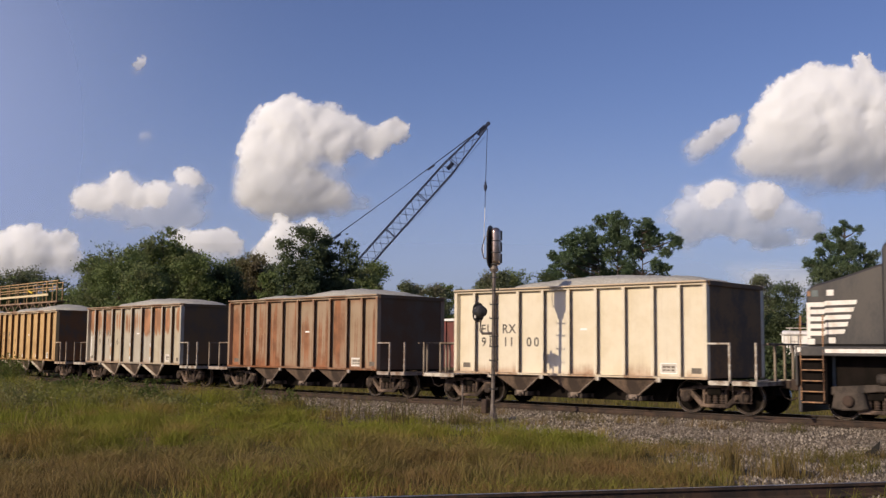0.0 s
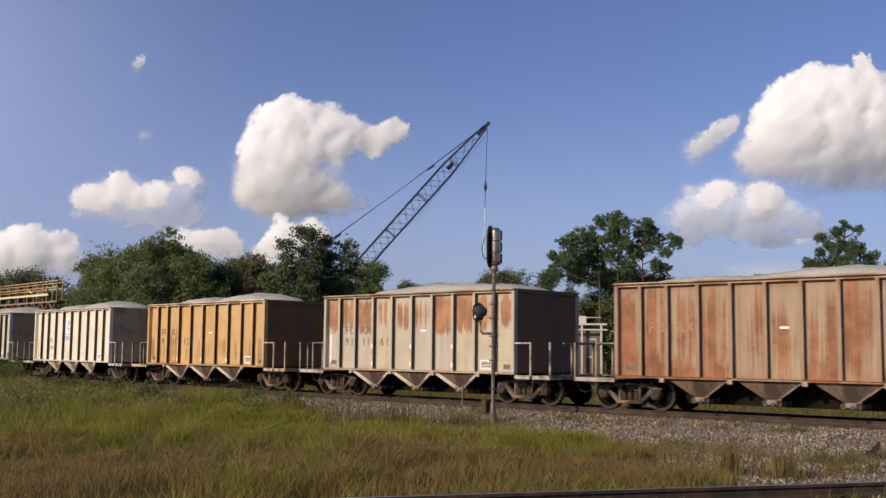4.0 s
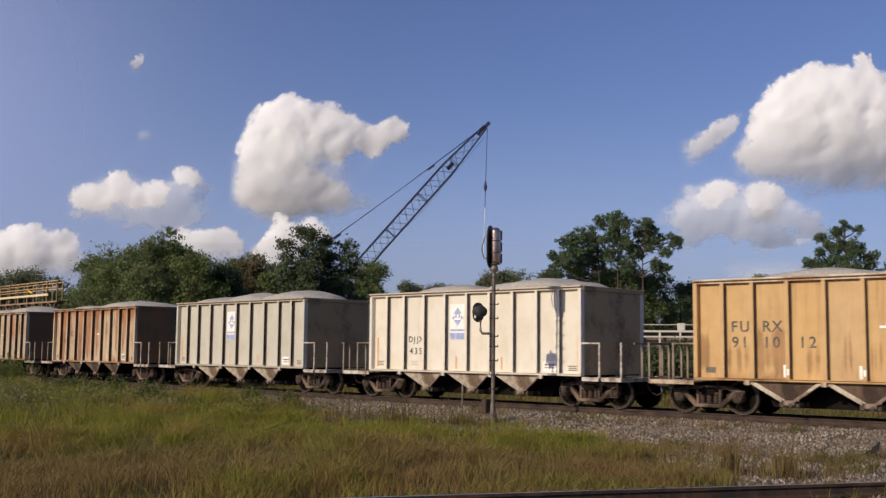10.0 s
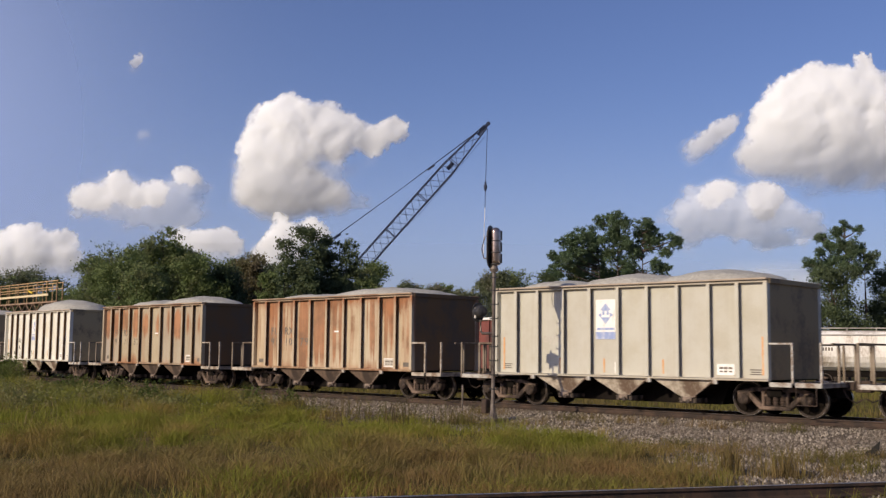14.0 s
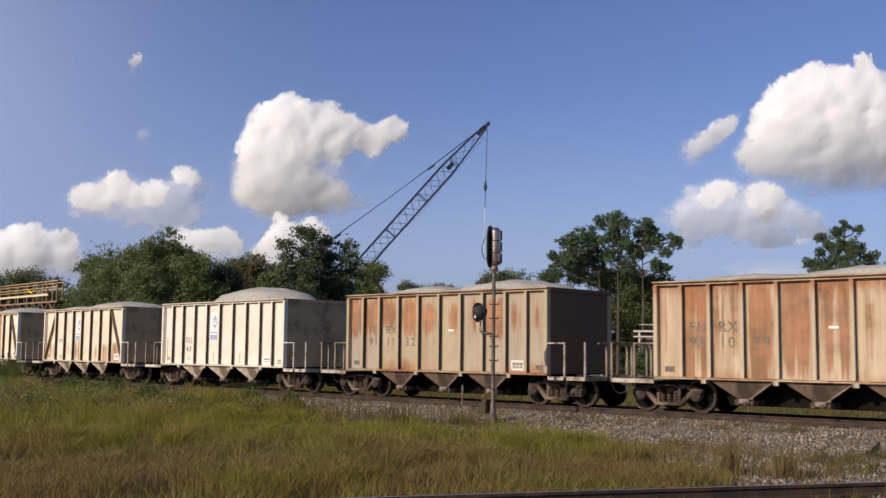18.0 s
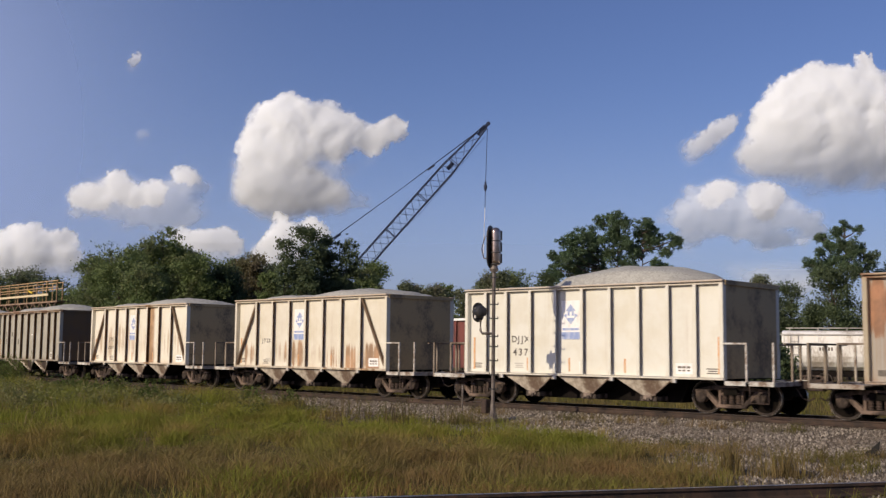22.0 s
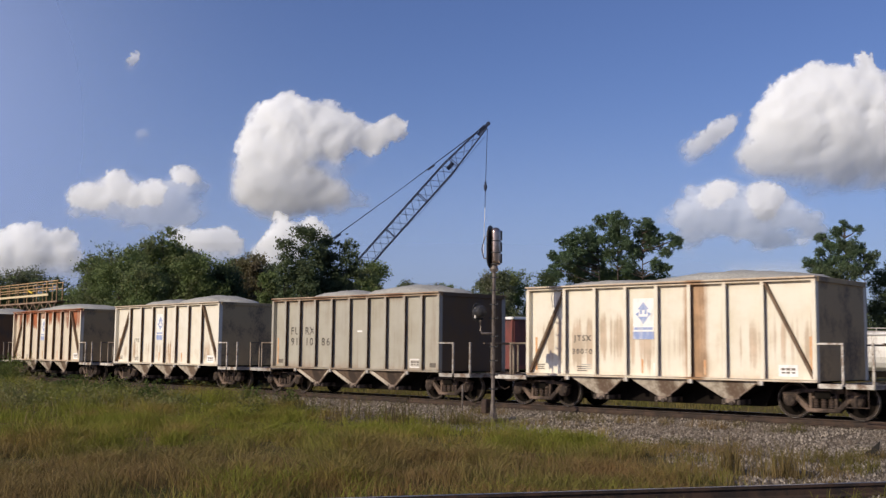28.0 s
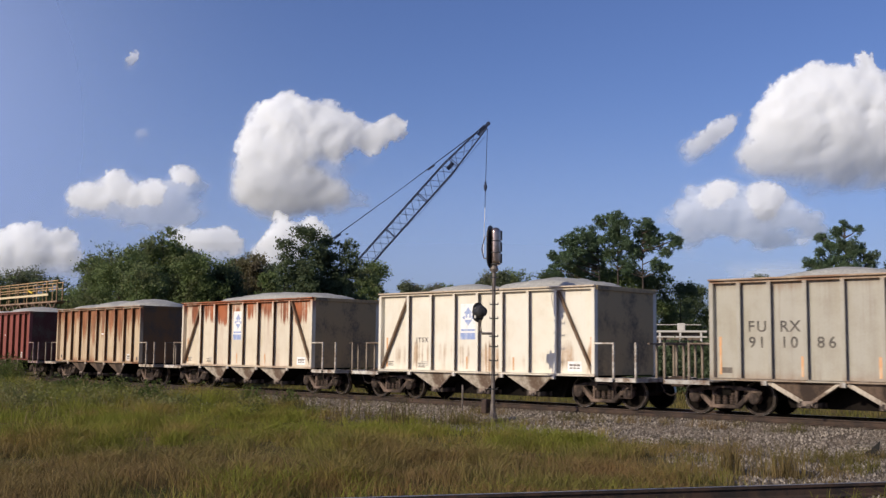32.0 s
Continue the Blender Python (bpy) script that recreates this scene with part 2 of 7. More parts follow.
def ground_z(x, y):
    """Height of the ground: two low ballast beds in a nearly flat yard."""
    s = np.abs(y - track_y(x))
    bed = np.clip((4.6 - s) / 2.6, 0, 1)
    bed = bed * bed * (3 - 2 * bed)
    f = np.abs((x - FORE_P.x) * FORE_N.x + (y - FORE_P.y) * FORE_N.y - 0.75)
    bed2 = np.clip((2.6 - f) / 1.2, 0, 1)
    near = np.exp(-((x + 20) / 60.0) ** 2 - ((y - 20) / 50.0) ** 2)
    lump = (rough_field(x, y, 0.35, 3) - 0.5) * 0.16 * (1 - bed) * near
    back = y - track_y(x)
    dip = np.clip((back - 2.8) / 2.6, 0, 1) * np.clip((24 - back) / 9.0, 0, 1)
    return -0.42 + 0.22 * np.maximum(bed, bed2) + lump - 0.75 * dip * dip * (3 - 2 * dip)


def gravel_share(x, y):
    """1 on stones, 0 in grass."""
    s = y - track_y(x)
    wob = (rough_field(x, y, 0.5, 8) - 0.5) * 2.2
    edge = np.interp(x, (-45, -35, -28.6, -24.6, -21, -17.7, -14, -11.5, -9.6, -8.4, -6, 5), (-2.0, -2.5, -3.8, -5.0, -6.3, -6.3, -6.2, -7.6, -9.6, -11.2, -13.5, -18.0))
    a = np.clip((s - edge + wob) / 0.9 + 0.5, 0, 1) * np.clip((3.2 - s + wob * 0.5) / 0.8, 0, 1)
    f = np.abs((x - FORE_P.x) * FORE_N.x + (y - FORE_P.y) * FORE_N.y - 0.75)
    return np.maximum(a, 0.75 * np.clip((1.5 - f) / 0.5, 0, 1))


# ---- setting: ground ----
def ground_material():
    m, nt, b = material("ground_surface", 1.0, 0.0, 0.05)
    p = place(nt)
    at = nt.nodes.new("ShaderNodeAttribute")
    at.attribute_name = "gravel"
    stones = cells(nt, p, 16.0)
    n1, n2 = grain(nt, p, 0.6, 6.0), grain(nt, p, 9.0, 5.0)
    stone = blend(nt, axis(nt, stones.outputs["Color"], 0), (0.06, 0.048, 0.038), (0.36, 0.32, 0.265))
    stone = blend(nt, ramp(nt, n1, 0.45, 0.7, 0.0, 0.55), stone, (0.13, 0.095, 0.07))
    turf = blend(nt, ramp(nt, n1, 0.35, 0.65), (0.10, 0.088, 0.035), (0.15, 0.105, 0.052))
    turf = blend(nt, ramp(nt, n2, 0.4, 0.7, 0.0, 0.7), turf, (0.06, 0.075, 0.018))
    val(nt, b.inputs["Base Color"], blend(nt, at.outputs["Fac"], turf, stone))
    bump(nt, b, calc(nt, "MULTIPLY", stones.outputs["Distance"], -1.0), 0.8, 0.05)
    return m


GROUND = ground_material()


def spread(lo, a, b, hi, step):
    mid = np.arange(a, b + 1e-6, step)
    k = np.arange(1, 30)
    left, right = a - step * (1.45 ** k - 1) * 2, b + step * (1.45 ** k - 1) * 2
    return np.concatenate([[lo], left[left > lo][::-1], mid, right[right < hi], [hi]])


def build_ground():
    xs, ys = spread(-4000, -75, 14, 4000, 0.45), spread(-4000, 3, 46, 4000, 0.3)
    gx, gy = np.meshgrid(xs, ys)
    z = ground_z(np.clip(gx, -300, 300), np.clip(gy, -300, 300))
    me = grid_mesh("ground", xs, ys, z, GROUND)
    attribute(me, "gravel", gravel_share(np.clip(gx, -90, 90), gy).ravel() * (np.abs(gx.ravel()) < 400))
    thing("ground", "grassy rail yard ground with grey ballast stones", "ground", kind="structure", data=me)


build_ground()

# ---- setting: tracks ----
RAIL_RUST = worn("rail_rust", (0.070, 0.042, 0.030), (0.028, 0.019, 0.015), 0.6, 2.2, 0.85, 0.0, 1.0)
RAIL_DARK = worn("siding_rail_rust", (0.065, 0.036, 0.024), (0.02, 0.015, 0.013), 0.5, 4.0, 0.8)
RAIL_TOP = worn("rail_tread", (0.42, 0.40, 0.38), (0.20, 0.14, 0.10), 0.3, 6.0, 0.35, 0.9)
TIE_WOOD = worn("weathered_tie", (0.075, 0.054, 0.041), (0.05, 0.038, 0.03), 0.5, 5.0, 0.9)

RAIL_PROFILE = [(-0.07, -0.17), (0.07, -0.17), (0.07, -0.155), (0.012, -0.13), (0.012, -0.045), (0.036, -0.035),
                (0.036, -0.002), (-0.036, -0.002), (-0.036, -0.035), (-0.012, -0.045), (-0.012, -0.13), (-0.07, -0.155)]


def sweep(points, profile):
    g = Geo()
    n = len(profile)
    vs, fs = [], []
    for k, p in enumerate(points):
        d = (points[min(k + 1, len(points) - 1)] - points[max(k - 1, 0)]).normalized()
        side = Vector((d.y, -d.x, 0))
        vs += [p + side * u + Vector((0, 0, w)) for u, w in profile]
    for k in range(len(points) - 1):
        fs += [(k * n + i, k * n + (i + 1) % n, (k + 1) * n + (i + 1) % n, (k + 1) * n + i) for i in range(n)]
    fs += [tuple(reversed(range(n))), tuple((len(points) - 1) * n + i for i in range(n))]
    return g.add(vs, fs)


def lay_track(name, label, line, ties, rust):
    top = thing(name, label, "railway track", kind="structure")
    for off in (-0.7525, 0.7525):
        pts = []
        for k, p in enumerate(line):
            d = (line[min(k + 1, len(line) - 1)] - line[max(k - 1, 0)]).normalized()
            pts.append(p + Vector((d.y, -d.x, 0)) * off)
        part("rail", sweep(pts, RAIL_PROFILE).mesh("rail", rust), top)
        part("rail_head", sweep(pts, [(-0.03, -0.001), (0.03, -0.001), (0.028, 0.001), (-0.028, 0.001)]).mesh("rail_head", RAIL_TOP), top, label="worn shiny running surface")
    tie = Geo().box(-0.115, 0.115, -1.3, 1.3, -0.33, -0.175).mesh("tie", TIE_WOOD, 0.012)
    plate = Geo().box(-0.09, 0.09, -0.90, -0.60, -0.178, -0.166).box(-0.09, 0.09, 0.60, 0.90, -0.178, -0.166).mesh("tie_plate", rust)
    rnd = random.Random(4)
    for x, y, a in ties:
        t = part("tie", tie, top, at=pose(x, y, rnd.uniform(-0.012, 0.006), 0, 0, math.degrees(a) + rnd.uniform(-1.5, 1.5)))
        part("tie_plate", plate, t)
    return top


lay_track("main_track", "rusty steel rails on dark wooden ties in ballast",
          [Vector((x, track_y(x), 0)) for x in range(-150, 61, 3)],
          [(x * 0.53, track_y(x * 0.53), math.atan(2 * BEND * x * 0.53)) for x in range(-110, 22)], RAIL_RUST)
_d3, _n3 = Vector((FORE_D.x, FORE_D.y, 0)), Vector((FORE_N.x, FORE_N.y, 0))
_c3 = Vector((FORE_P.x, FORE_P.y, 0)) + _n3 * 0.7525
lay_track("siding_track", "dark rusted siding rails half sunk in weeds",
          [_c3 + _d3 * s for s in (-40, -30, -20, -10, 0, 6, 9)],
          [(*(_c3 + _d3 * (s * 0.53)).to_2d(), math.atan2(FORE_D.y, FORE_D.x)) for s in range(-24, 18)], RAIL_DARK)


# ---- stuff: ballast stones and grass ----
def scatter(n, x0, x1, y0, y1, weight, rs):
    x, y = rs.uniform(x0, x1, n), rs.uniform(y0, y1, n)
    keep = rs.rand(n) < weight(x, y)
    return x[keep], y[keep]


def stone_material():
    m, nt, b = material("ballast_stone", 0.95, 0.0, 0.15)
    r = island(nt)
    col = blend(nt, calc(nt, "POWER", r, 1.7), (0.085, 0.068, 0.053), (0.49, 0.425, 0.345))
    col = blend(nt, ramp(nt, grain(nt, place(nt), 0.5, 4.0), 0.48, 0.66, 0.0, 0.55), col, (0.13, 0.095, 0.07))
    col = blend(nt, ramp(nt, grain(nt, place(nt), 14.0, 3.0), 0.5, 0.75, 0.0, 0.4), col, (0.06, 0.05, 0.042))
    val(nt, b.inputs["Base Color"], col)
    return m


def build_stones():
    """Broken stones, half sunk: a rough peak on an uneven four-cornered foot."""
    rs = np.random.RandomState(11)
    x, y = scatter(190000, -34, 0, 13, 31.5, lambda a, b: gravel_share(a, b) * np.clip(1.25 - np.hypot(a, b) / 60, 0.2, 1) * (np.abs(np.abs(b - track_y(a)) - 0.7525) > 0.09), rs)
    n = len(x)
    foot = np.array([[1, 0, -0.55], [0, 1, -0.55], [-1, 0, -0.55], [0, -1, -0.55], [0, 0, 0.75]], float)
    tri = np.array([[0, 1, 4], [1, 2, 4], [2, 3, 4], [3, 0, 4]])
    v = foot[None] * rs.uniform(0.6, 1.3, (n, 5, 3)) + rs.uniform(-0.3, 0.3, (n, 5, 3)) * np.array([1, 1, 0.6])
    size = 0.020 + 0.034 * rs.rand(n) ** 1.6
    ang = rs.uniform(0, 2 * np.pi, n)
    c, s = np.cos(ang)[:, None], np.sin(ang)[:, None]
    v = np.stack([v[..., 0] * c - v[..., 1] * s, v[..., 0] * s + v[..., 1] * c, v[..., 2]], -1) * size[:, None, None]
    v += np.stack([x, y, ground_z(x, y) + size * 0.35], -1)[:, None]
    me = bpy.data.meshes.new("ballast")
    me.vertices.add(n * 5)
    me.vertices.foreach_set("co", v.astype(np.float32).ravel())
    f = (tri[None] + 5 * np.arange(n)[:, None, None]).astype(np.int32).ravel()
    me.loops.add(len(f))
    me.loops.foreach_set("vertex_index", f)
    me.polygons.add(len(f) // 3)
    me.polygons.foreach_set("loop_start", np.arange(0, len(f), 3, dtype=np.int32))
    me.polygons.foreach_set("loop_total", np.full(len(f) // 3, 3, np.int32))
    me.update(calc_edges=True)
    me.materials.append(stone_material())
    thing("ballast", "loose grey and brown crushed ballast stones", "gravel", kind="stuff", data=me)


build_stones()


def grass_material(name, green, straw, split):
    """Blades between green and straw; where the attribute "dry" is high they have withered to brown."""
    m, nt, b = material(name, 0.85, 0.0, 0.2)
    at = nt.nodes.new("ShaderNodeAttribute")
    at.attribute_name = "dry"
    r = island(nt)
    f = calc(nt, "ADD", calc(nt, "ADD", calc(nt, "MULTIPLY", r, 0.18), 0.07), calc(nt, "ADD", calc(nt, "MULTIPLY", grain(nt, place(nt), 0.42, 3.0), 1.25), calc(nt, "MULTIPLY", grain(nt, place(nt), 1.7, 3.0), 0.45)))
    col = blend(nt, ramp(nt, f, split - 0.10, split + 0.16), green, straw)
    col = blend(nt, ramp(nt, grain(nt, place(nt), 0.9, 3.0), 0.45, 0.66, 0.0, 0.4), col, tuple(c * 0.5 for c in green))
    withered = blend(nt, r, (0.175, 0.112, 0.052), (0.31, 0.225, 0.10))
    withered = blend(nt, ramp(nt, grain(nt, place(nt), 1.3, 3.0), 0.50, 0.64, 0.0, 0.6), withered, (0.135, 0.082, 0.044))
    col = blend(nt, at.outputs["Fac"], col, withered)
    val(nt, b.inputs["Base Color"], col)
    t = nt.nodes.new("ShaderNodeBsdfTranslucent")
    val(nt, t.inputs[0], col)
    mix = nt.nodes.new("ShaderNodeMixShader")
    mix.inputs[0].default_value = 0.3
    nt.links.new(b.outputs[0], mix.inputs[1])
    nt.links.new(t.outputs[0], mix.inputs[2])
    nt.links.new(mix.outputs[0], nt.nodes["Material Output"].inputs[0])
    return m


def blades(x, y, h, w, rs, lean=0.35):
    """Bent blades of grass: two quads each."""
    n = len(x)
    z = ground_z(x, y)
    a = rs.uniform(0, 2 * np.pi, n)
    side = np.stack([np.cos(a), np.sin(a), 0 * a], -1)
    b = rs.uniform(0, 2 * np.pi, n)
    out = np.stack([np.cos(b), np.sin(b), 0 * b], -1) * (h * rs.uniform(0.05, lean, n) * 1.6)[:, None]
    p0 = np.stack([x, y, z - 0.02], -1)
    p1 = p0 + out * 0.3 + np.array([0, 0, 1.0]) * (h * 0.6)[:, None]
    p2 = p0 + out + np.array([0, 0, 1.0]) * (h * rs.uniform(0.85, 1.0, n))[:, None]
    s = side * (w * 0.5)[:, None]
    return np.stack([p0 - s, p0 + s, p1 + s * 0.8, p1 - s * 0.8, p1 - s * 0.8, p1 + s * 0.8, p2 + s * 0.15, p2 - s * 0.15], 1).reshape(-1, 3)


def fore_off(x, y):
    return (x - FORE_P.x) * FORE_N.x + (y - FORE_P.y) * FORE_N.y


def sprays(x, y, h, leaf, per, rs, spread=0.16):
    """Leafy weeds: small rhombic leaves up each stem."""
    n = len(x)
    z = ground_z(x, y)
    t = rs.uniform(0.12, 1.0, (n, per))
    p = np.stack([x, y, z], -1)[:, None] + np.stack([rs.normal(0, 1, (n, per)) * spread * (1.15 - t), rs.normal(0, 1, (n, per)) * spread * (1.15 - t), t * h[:, None]], -1)
    p = p.reshape(-1, 3)
    u = rs.normal(size=p.shape)
    u /= np.linalg.norm(u, axis=1)[:, None]
    v = np.cross(u, rs.normal(size=p.shape))
    v /= np.linalg.norm(v, axis=1)[:, None] + 1e-9
    s = leaf * rs.uniform(0.5, 1.3, len(p))[:, None]
    return np.stack([p - u * s, p + v * s * 0.4, p + u * s, p - v * s * 0.4], 1).reshape(-1, 3)


def dryness(x, y, rs):
    """How withered a blade is: most in the strip beside the siding, with green growth again at the very edge."""
    f = -fore_off(x, y) + (rough_field(x, y, 0.28, 91, 3) - 0.5) * 9
    near = np.interp(x, (-20, -14, -9), (9.5, 8.0, 5.0))
    d = np.clip((near - f) / 3.6 + 0.35, 0, 1) * np.clip((f - 2.0) / 2.2, 0.12, 1)
    return np.clip(d * (0.55 + 0.8 * rough_field(x, y, 0.9, 92, 2)) + rs.uniform(-0.3, 0.3, len(x)), 0, 0.75)


def build_grass():
    rs = np.random.RandomState(5)
    open_ground = lambda a, b: (1 - gravel_share(a, b)) * (fore_off(a, b) < -0.5)
    reach = lambda a, b: np.clip(24.0 / np.hypot(a, b), 0.2, 1.0)
    rim = lambda a, b: np.clip((track_y(a) - b - 3.4) / 3.0, 0.25, 1)
    # tall green grass in the middle band
    x, y = scatter(560000, -46, -6, 8, 30, lambda a, b: open_ground(a, b) * reach(a, b) * (track_y(a) - b > 2.6)
                   * np.clip((rough_field(a, b, 0.45, 21) - 0.32) * 4, 0.12, 1) * np.clip((rough_field(a, b, 1.3, 24, 2) - 0.40) * 6, 0.06, 1) * np.clip((-fore_off(a, b) - 2.0) / 2.5, 0.05, 1), rs)
    h = 0.10 + 0.34 * rough_field(x, y, 0.35, 22) + 0.85 * np.clip(rough_field(x, y, 1.3, 24, 2) - 0.35, 0, 1) + rs.uniform(-0.1, 0.18, len(x)) * rough_field(x, y, 1.5, 23, 2) * 1.6
    h *= np.interp(x, (-44, -30, -20, -14, -9), (1.3, 1.0, 0.85, 0.9, 0.6)) * (0.5 + 0.8 * rough_field(x, y, 2.4, 25, 2)) * (0.45 + 0.75 * rough_field(x, y, 0.55, 29, 2))
    me = soup("tall_grass", blades(x, y, np.maximum(h, 0.08), rs.uniform(0.007, 0.014, len(x)), rs, 1.1), 4, grass_material("grass_blades", (0.225, 0.25, 0.036), (0.33, 0.24, 0.072), 1.06))
    attribute(me, "dry", np.repeat(dryness(x, y, rs), 8))
    thing("tall_grass", "tall green and straw-coloured wild grass", "grass", kind="stuff", data=me)
    # dry, brownish growth along the siding
    x, y = scatter(190000, -30, -4, 6, 20, lambda a, b: open_ground(a, b) * np.clip(1.3 - np.abs(fore_off(a, b) + 3.0) / 3.6, 0, 1)
                   * np.clip((rough_field(a, b, 0.7, 31) - 0.28) * 4, 0.12, 1), rs)
    h = 0.08 + 0.34 * rough_field(x, y, 0.6, 32) + rs.uniform(-0.04, 0.1, len(x))
    h *= np.interp(-fore_off(x, y), (0.5, 1.6, 3.5), (0.35, 0.6, 1.0))
    me = soup("dry_grass", blades(x, y, h, rs.uniform(0.006, 0.013, len(x)), rs, 0.6), 4, grass_material("dry_blades", (0.18, 0.175, 0.045), (0.25, 0.145, 0.058), 0.94))
    attribute(me, "dry", np.repeat(dryness(x, y, rs), 8))
    thing("dry_grass", "dry brown and olive grass beside the siding", "grass", kind="stuff", data=me)
    # leafy grey-green weeds towards the far end, against the track
    def weed_share(a, b):
        gap = track_y(a) - b
        return np.clip((-a - 22 - gap * 0.6) / 12, 0, 1) * np.clip((gap - 3.0) / 3.5, 0.02, 1) * (gap > 2.6) * (b > 1 - a * 0.46) * np.clip((rough_field(a, b, 0.35, 41) - 0.42) * 5, 0.02, 1)
    x, y = scatter(10500, -66, -22, 14, 33.5, weed_share, rs)
    gap = track_y(x) - y
    top = (0.25 + 0.85 * rs.uniform(0, 1, len(x)) ** 2.2 + 0.5 * rough_field(x, y, 0.5, 42)) * np.interp(gap, (2.6, 5.0, 9.0), (0.5, 0.9, 1.15)) * np.interp(x, (-58, -54, -50, -36, -24), (1.3, 1.0, 0.55, 0.50, 0.5))
    k = 7
    x, y, top = np.repeat(x, k) + rs.normal(0, 0.17, len(x) * k), np.repeat(y, k) + rs.normal(0, 0.17, len(y) * k), np.repeat(top, k)
    thing("weeds", "tall leafy grey-green weeds by the ballast", "weeds", kind="stuff",
          data=soup("weeds", sprays(x, y, top * rs.uniform(0.55, 1.1, len(x)), 0.05, 16, rs, 0.11), 4, grass_material("weed_leaves", (0.18, 0.20, 0.075), (0.30, 0.26, 0.13), 1.04)))
    x, y = scatter(26000, -60, -24, 14, 33.0, lambda a, b: np.clip((-a - 24) / 14, 0, 1) * (track_y(a) - b > 3.2) * (b > 1 - a * 0.44) * np.clip((rough_field(a, b, 0.6, 71) - 0.42) * 5, 0.03, 1), rs)
    h = 0.18 + 0.55 * rough_field(x, y, 0.6, 71) * rs.uniform(0.3, 1.2, len(x))
    thing("seed_grass", "tall pale seeding grass among the weeds", "grass", kind="stuff",
          data=soup("seed_grass", blades(x, y, h, rs.uniform(0.010, 0.022, len(x)), rs, 0.5), 4, grass_material("seed_blades", (0.17, 0.17, 0.05), (0.28, 0.22, 0.10), 0.97)))
    # low rough grass beyond the track
    x, y = scatter(60000, -62, -8, 34, 66, lambda a, b: (b - track_y(a) > 5.0) * np.clip((rough_field(a, b, 0.3, 61) - 0.25) * 4, 0.2, 1), rs)
    thing("far_grass", "rough olive grass beyond the track", "grass", kind="stuff",
          data=soup("far_grass", blades(x, y, rs.uniform(0.12, 0.42, len(x)), rs.uniform(0.02, 0.04, len(x)), rs, 0.6), 4, grass_material("far_blades", (0.15, 0.15, 0.035), (0.22, 0.17, 0.06), 1.0)))
    # scattered tufts that grow out of the ballast
    x, y = scatter(2600, -30, -6, 16, 27, lambda a, b: (gravel_share(a, b) > 0.5) * (track_y(a) - b > 2.4) * np.clip((rough_field(a, b, 0.55, 51) - 0.60) * 9, 0, 1), rs)
    k = 26
    x, y = np.repeat(x, k) + rs.normal(0, 0.09, len(x) * k), np.repeat(y, k) + rs.normal(0, 0.09, len(y) * k)
    thing("ballast_tufts", "sparse dry tufts growing in the ballast", "grass", kind="stuff",
          data=soup("ballast_tufts", blades(x, y, rs.uniform(0.08, 0.32, len(x)), rs.uniform(0.006, 0.012, len(x)), rs, 0.6), 4, grass_material("tuft_blades", (0.13, 0.12, 0.035), (0.22, 0.15, 0.07), 0.97)))
    # low weeds between the siding rails
    x, y = scatter(26000, -16, 2, 6, 20, lambda a, b: (fore_off(a, b) > 0.08) * (fore_off(a, b) < 1.3) * np.clip((rough_field(a, b, 0.9, 81) - 0.46) * 8, 0, 1), rs)
    thing("siding_weeds", "low green weeds between the siding rails", "weeds", kind="stuff",
          data=soup("siding_weeds", blades(x, y, rs.uniform(0.08, 0.26, len(x)), rs.uniform(0.006, 0.013, len(x)), rs, 0.8), 4, grass_material("siding_blades", (0.17, 0.175, 0.035), (0.24, 0.17, 0.06), 1.06)))
    # dark docks that stand out of the grass
    for cx, cy, n, r, top in ((-29.2, 21.4, 14, 0.34, 0.50), (-24.3, 20.1, 14, 0.34, 0.75), (-25.3, 21.3, 14, 0.34, 0.60), (-31.1, 22.3, 14, 0.34, 0.45)):
        a, b = rs.normal(cx, r * 0.4, n), rs.normal(cy, r * 0.4, n)
        thing("dock_weed", "dark leafy dock standing above the grass", "weeds", kind="stuff", data=soup("dock_weed", sprays(a, b, rs.uniform(0.5, 1.0, n) * top, 0.05, 12, rs, 0.12), 4, DOCK_LEAF))
    # dark bushy growth at the far end of the grass
    for cx, cy, n, r, top in ((-55.0, 28.9, 130, 1.0, 1.65), (-53.2, 27.9, 110, 1.0, 1.35), (-45.0, 26.6, 80, 1.4, 0.75), (-41.0, 25.6, 70, 1.2, 0.7), (-38.5, 25.0, 46, 0.6, 0.95), (-33.4, 23.0, 46, 0.55, 1.0), (-34.8, 24.2, 40, 0.5, 0.9), (-30.0, 24.9, 34, 0.45, 0.8), (-27.6, 24.6, 30, 0.4, 0.75)):
        a, b = rs.normal(cx, r * 0.5, n), rs.normal(cy, r * 0.5, n)
        thing("dark_weed", "bushy dark green weed among the grass", "weeds", kind="stuff", data=soup("dark_weed", sprays(a, b, rs.uniform(0.45, 1.0, n) * top, 0.055, 22, rs, 0.15), 4, BUSH_LEAF))
    # thin seed stalks along the edge of the ballast
    n = 420
    u = rs.uniform(0, 1, n)
    x, y = -29.5 + 12.2 * u + rs.normal(0, 0.5, n), 22.4 + 0.9 * np.sin(u * 5.0) + rs.normal(0, 0.55, n)
    h = rs.uniform(0.3, 1.0, n) ** 1.4 * 1.0
    thing("seed_stalks", "thin dark seed stalks at the ballast edge", "weeds", kind="stuff", data=soup("seed_stalks", blades(x, y, h, rs.uniform(0.012, 0.022, n), rs, 0.22), 4, DARK_STALK))
    thing("seed_heads", "small brown seed heads on thin stalks", "weeds", kind="stuff", data=soup("seed_heads", sprays(x, y, h, 0.030, 9, rs, 0.05), 4, DARK_STALK))
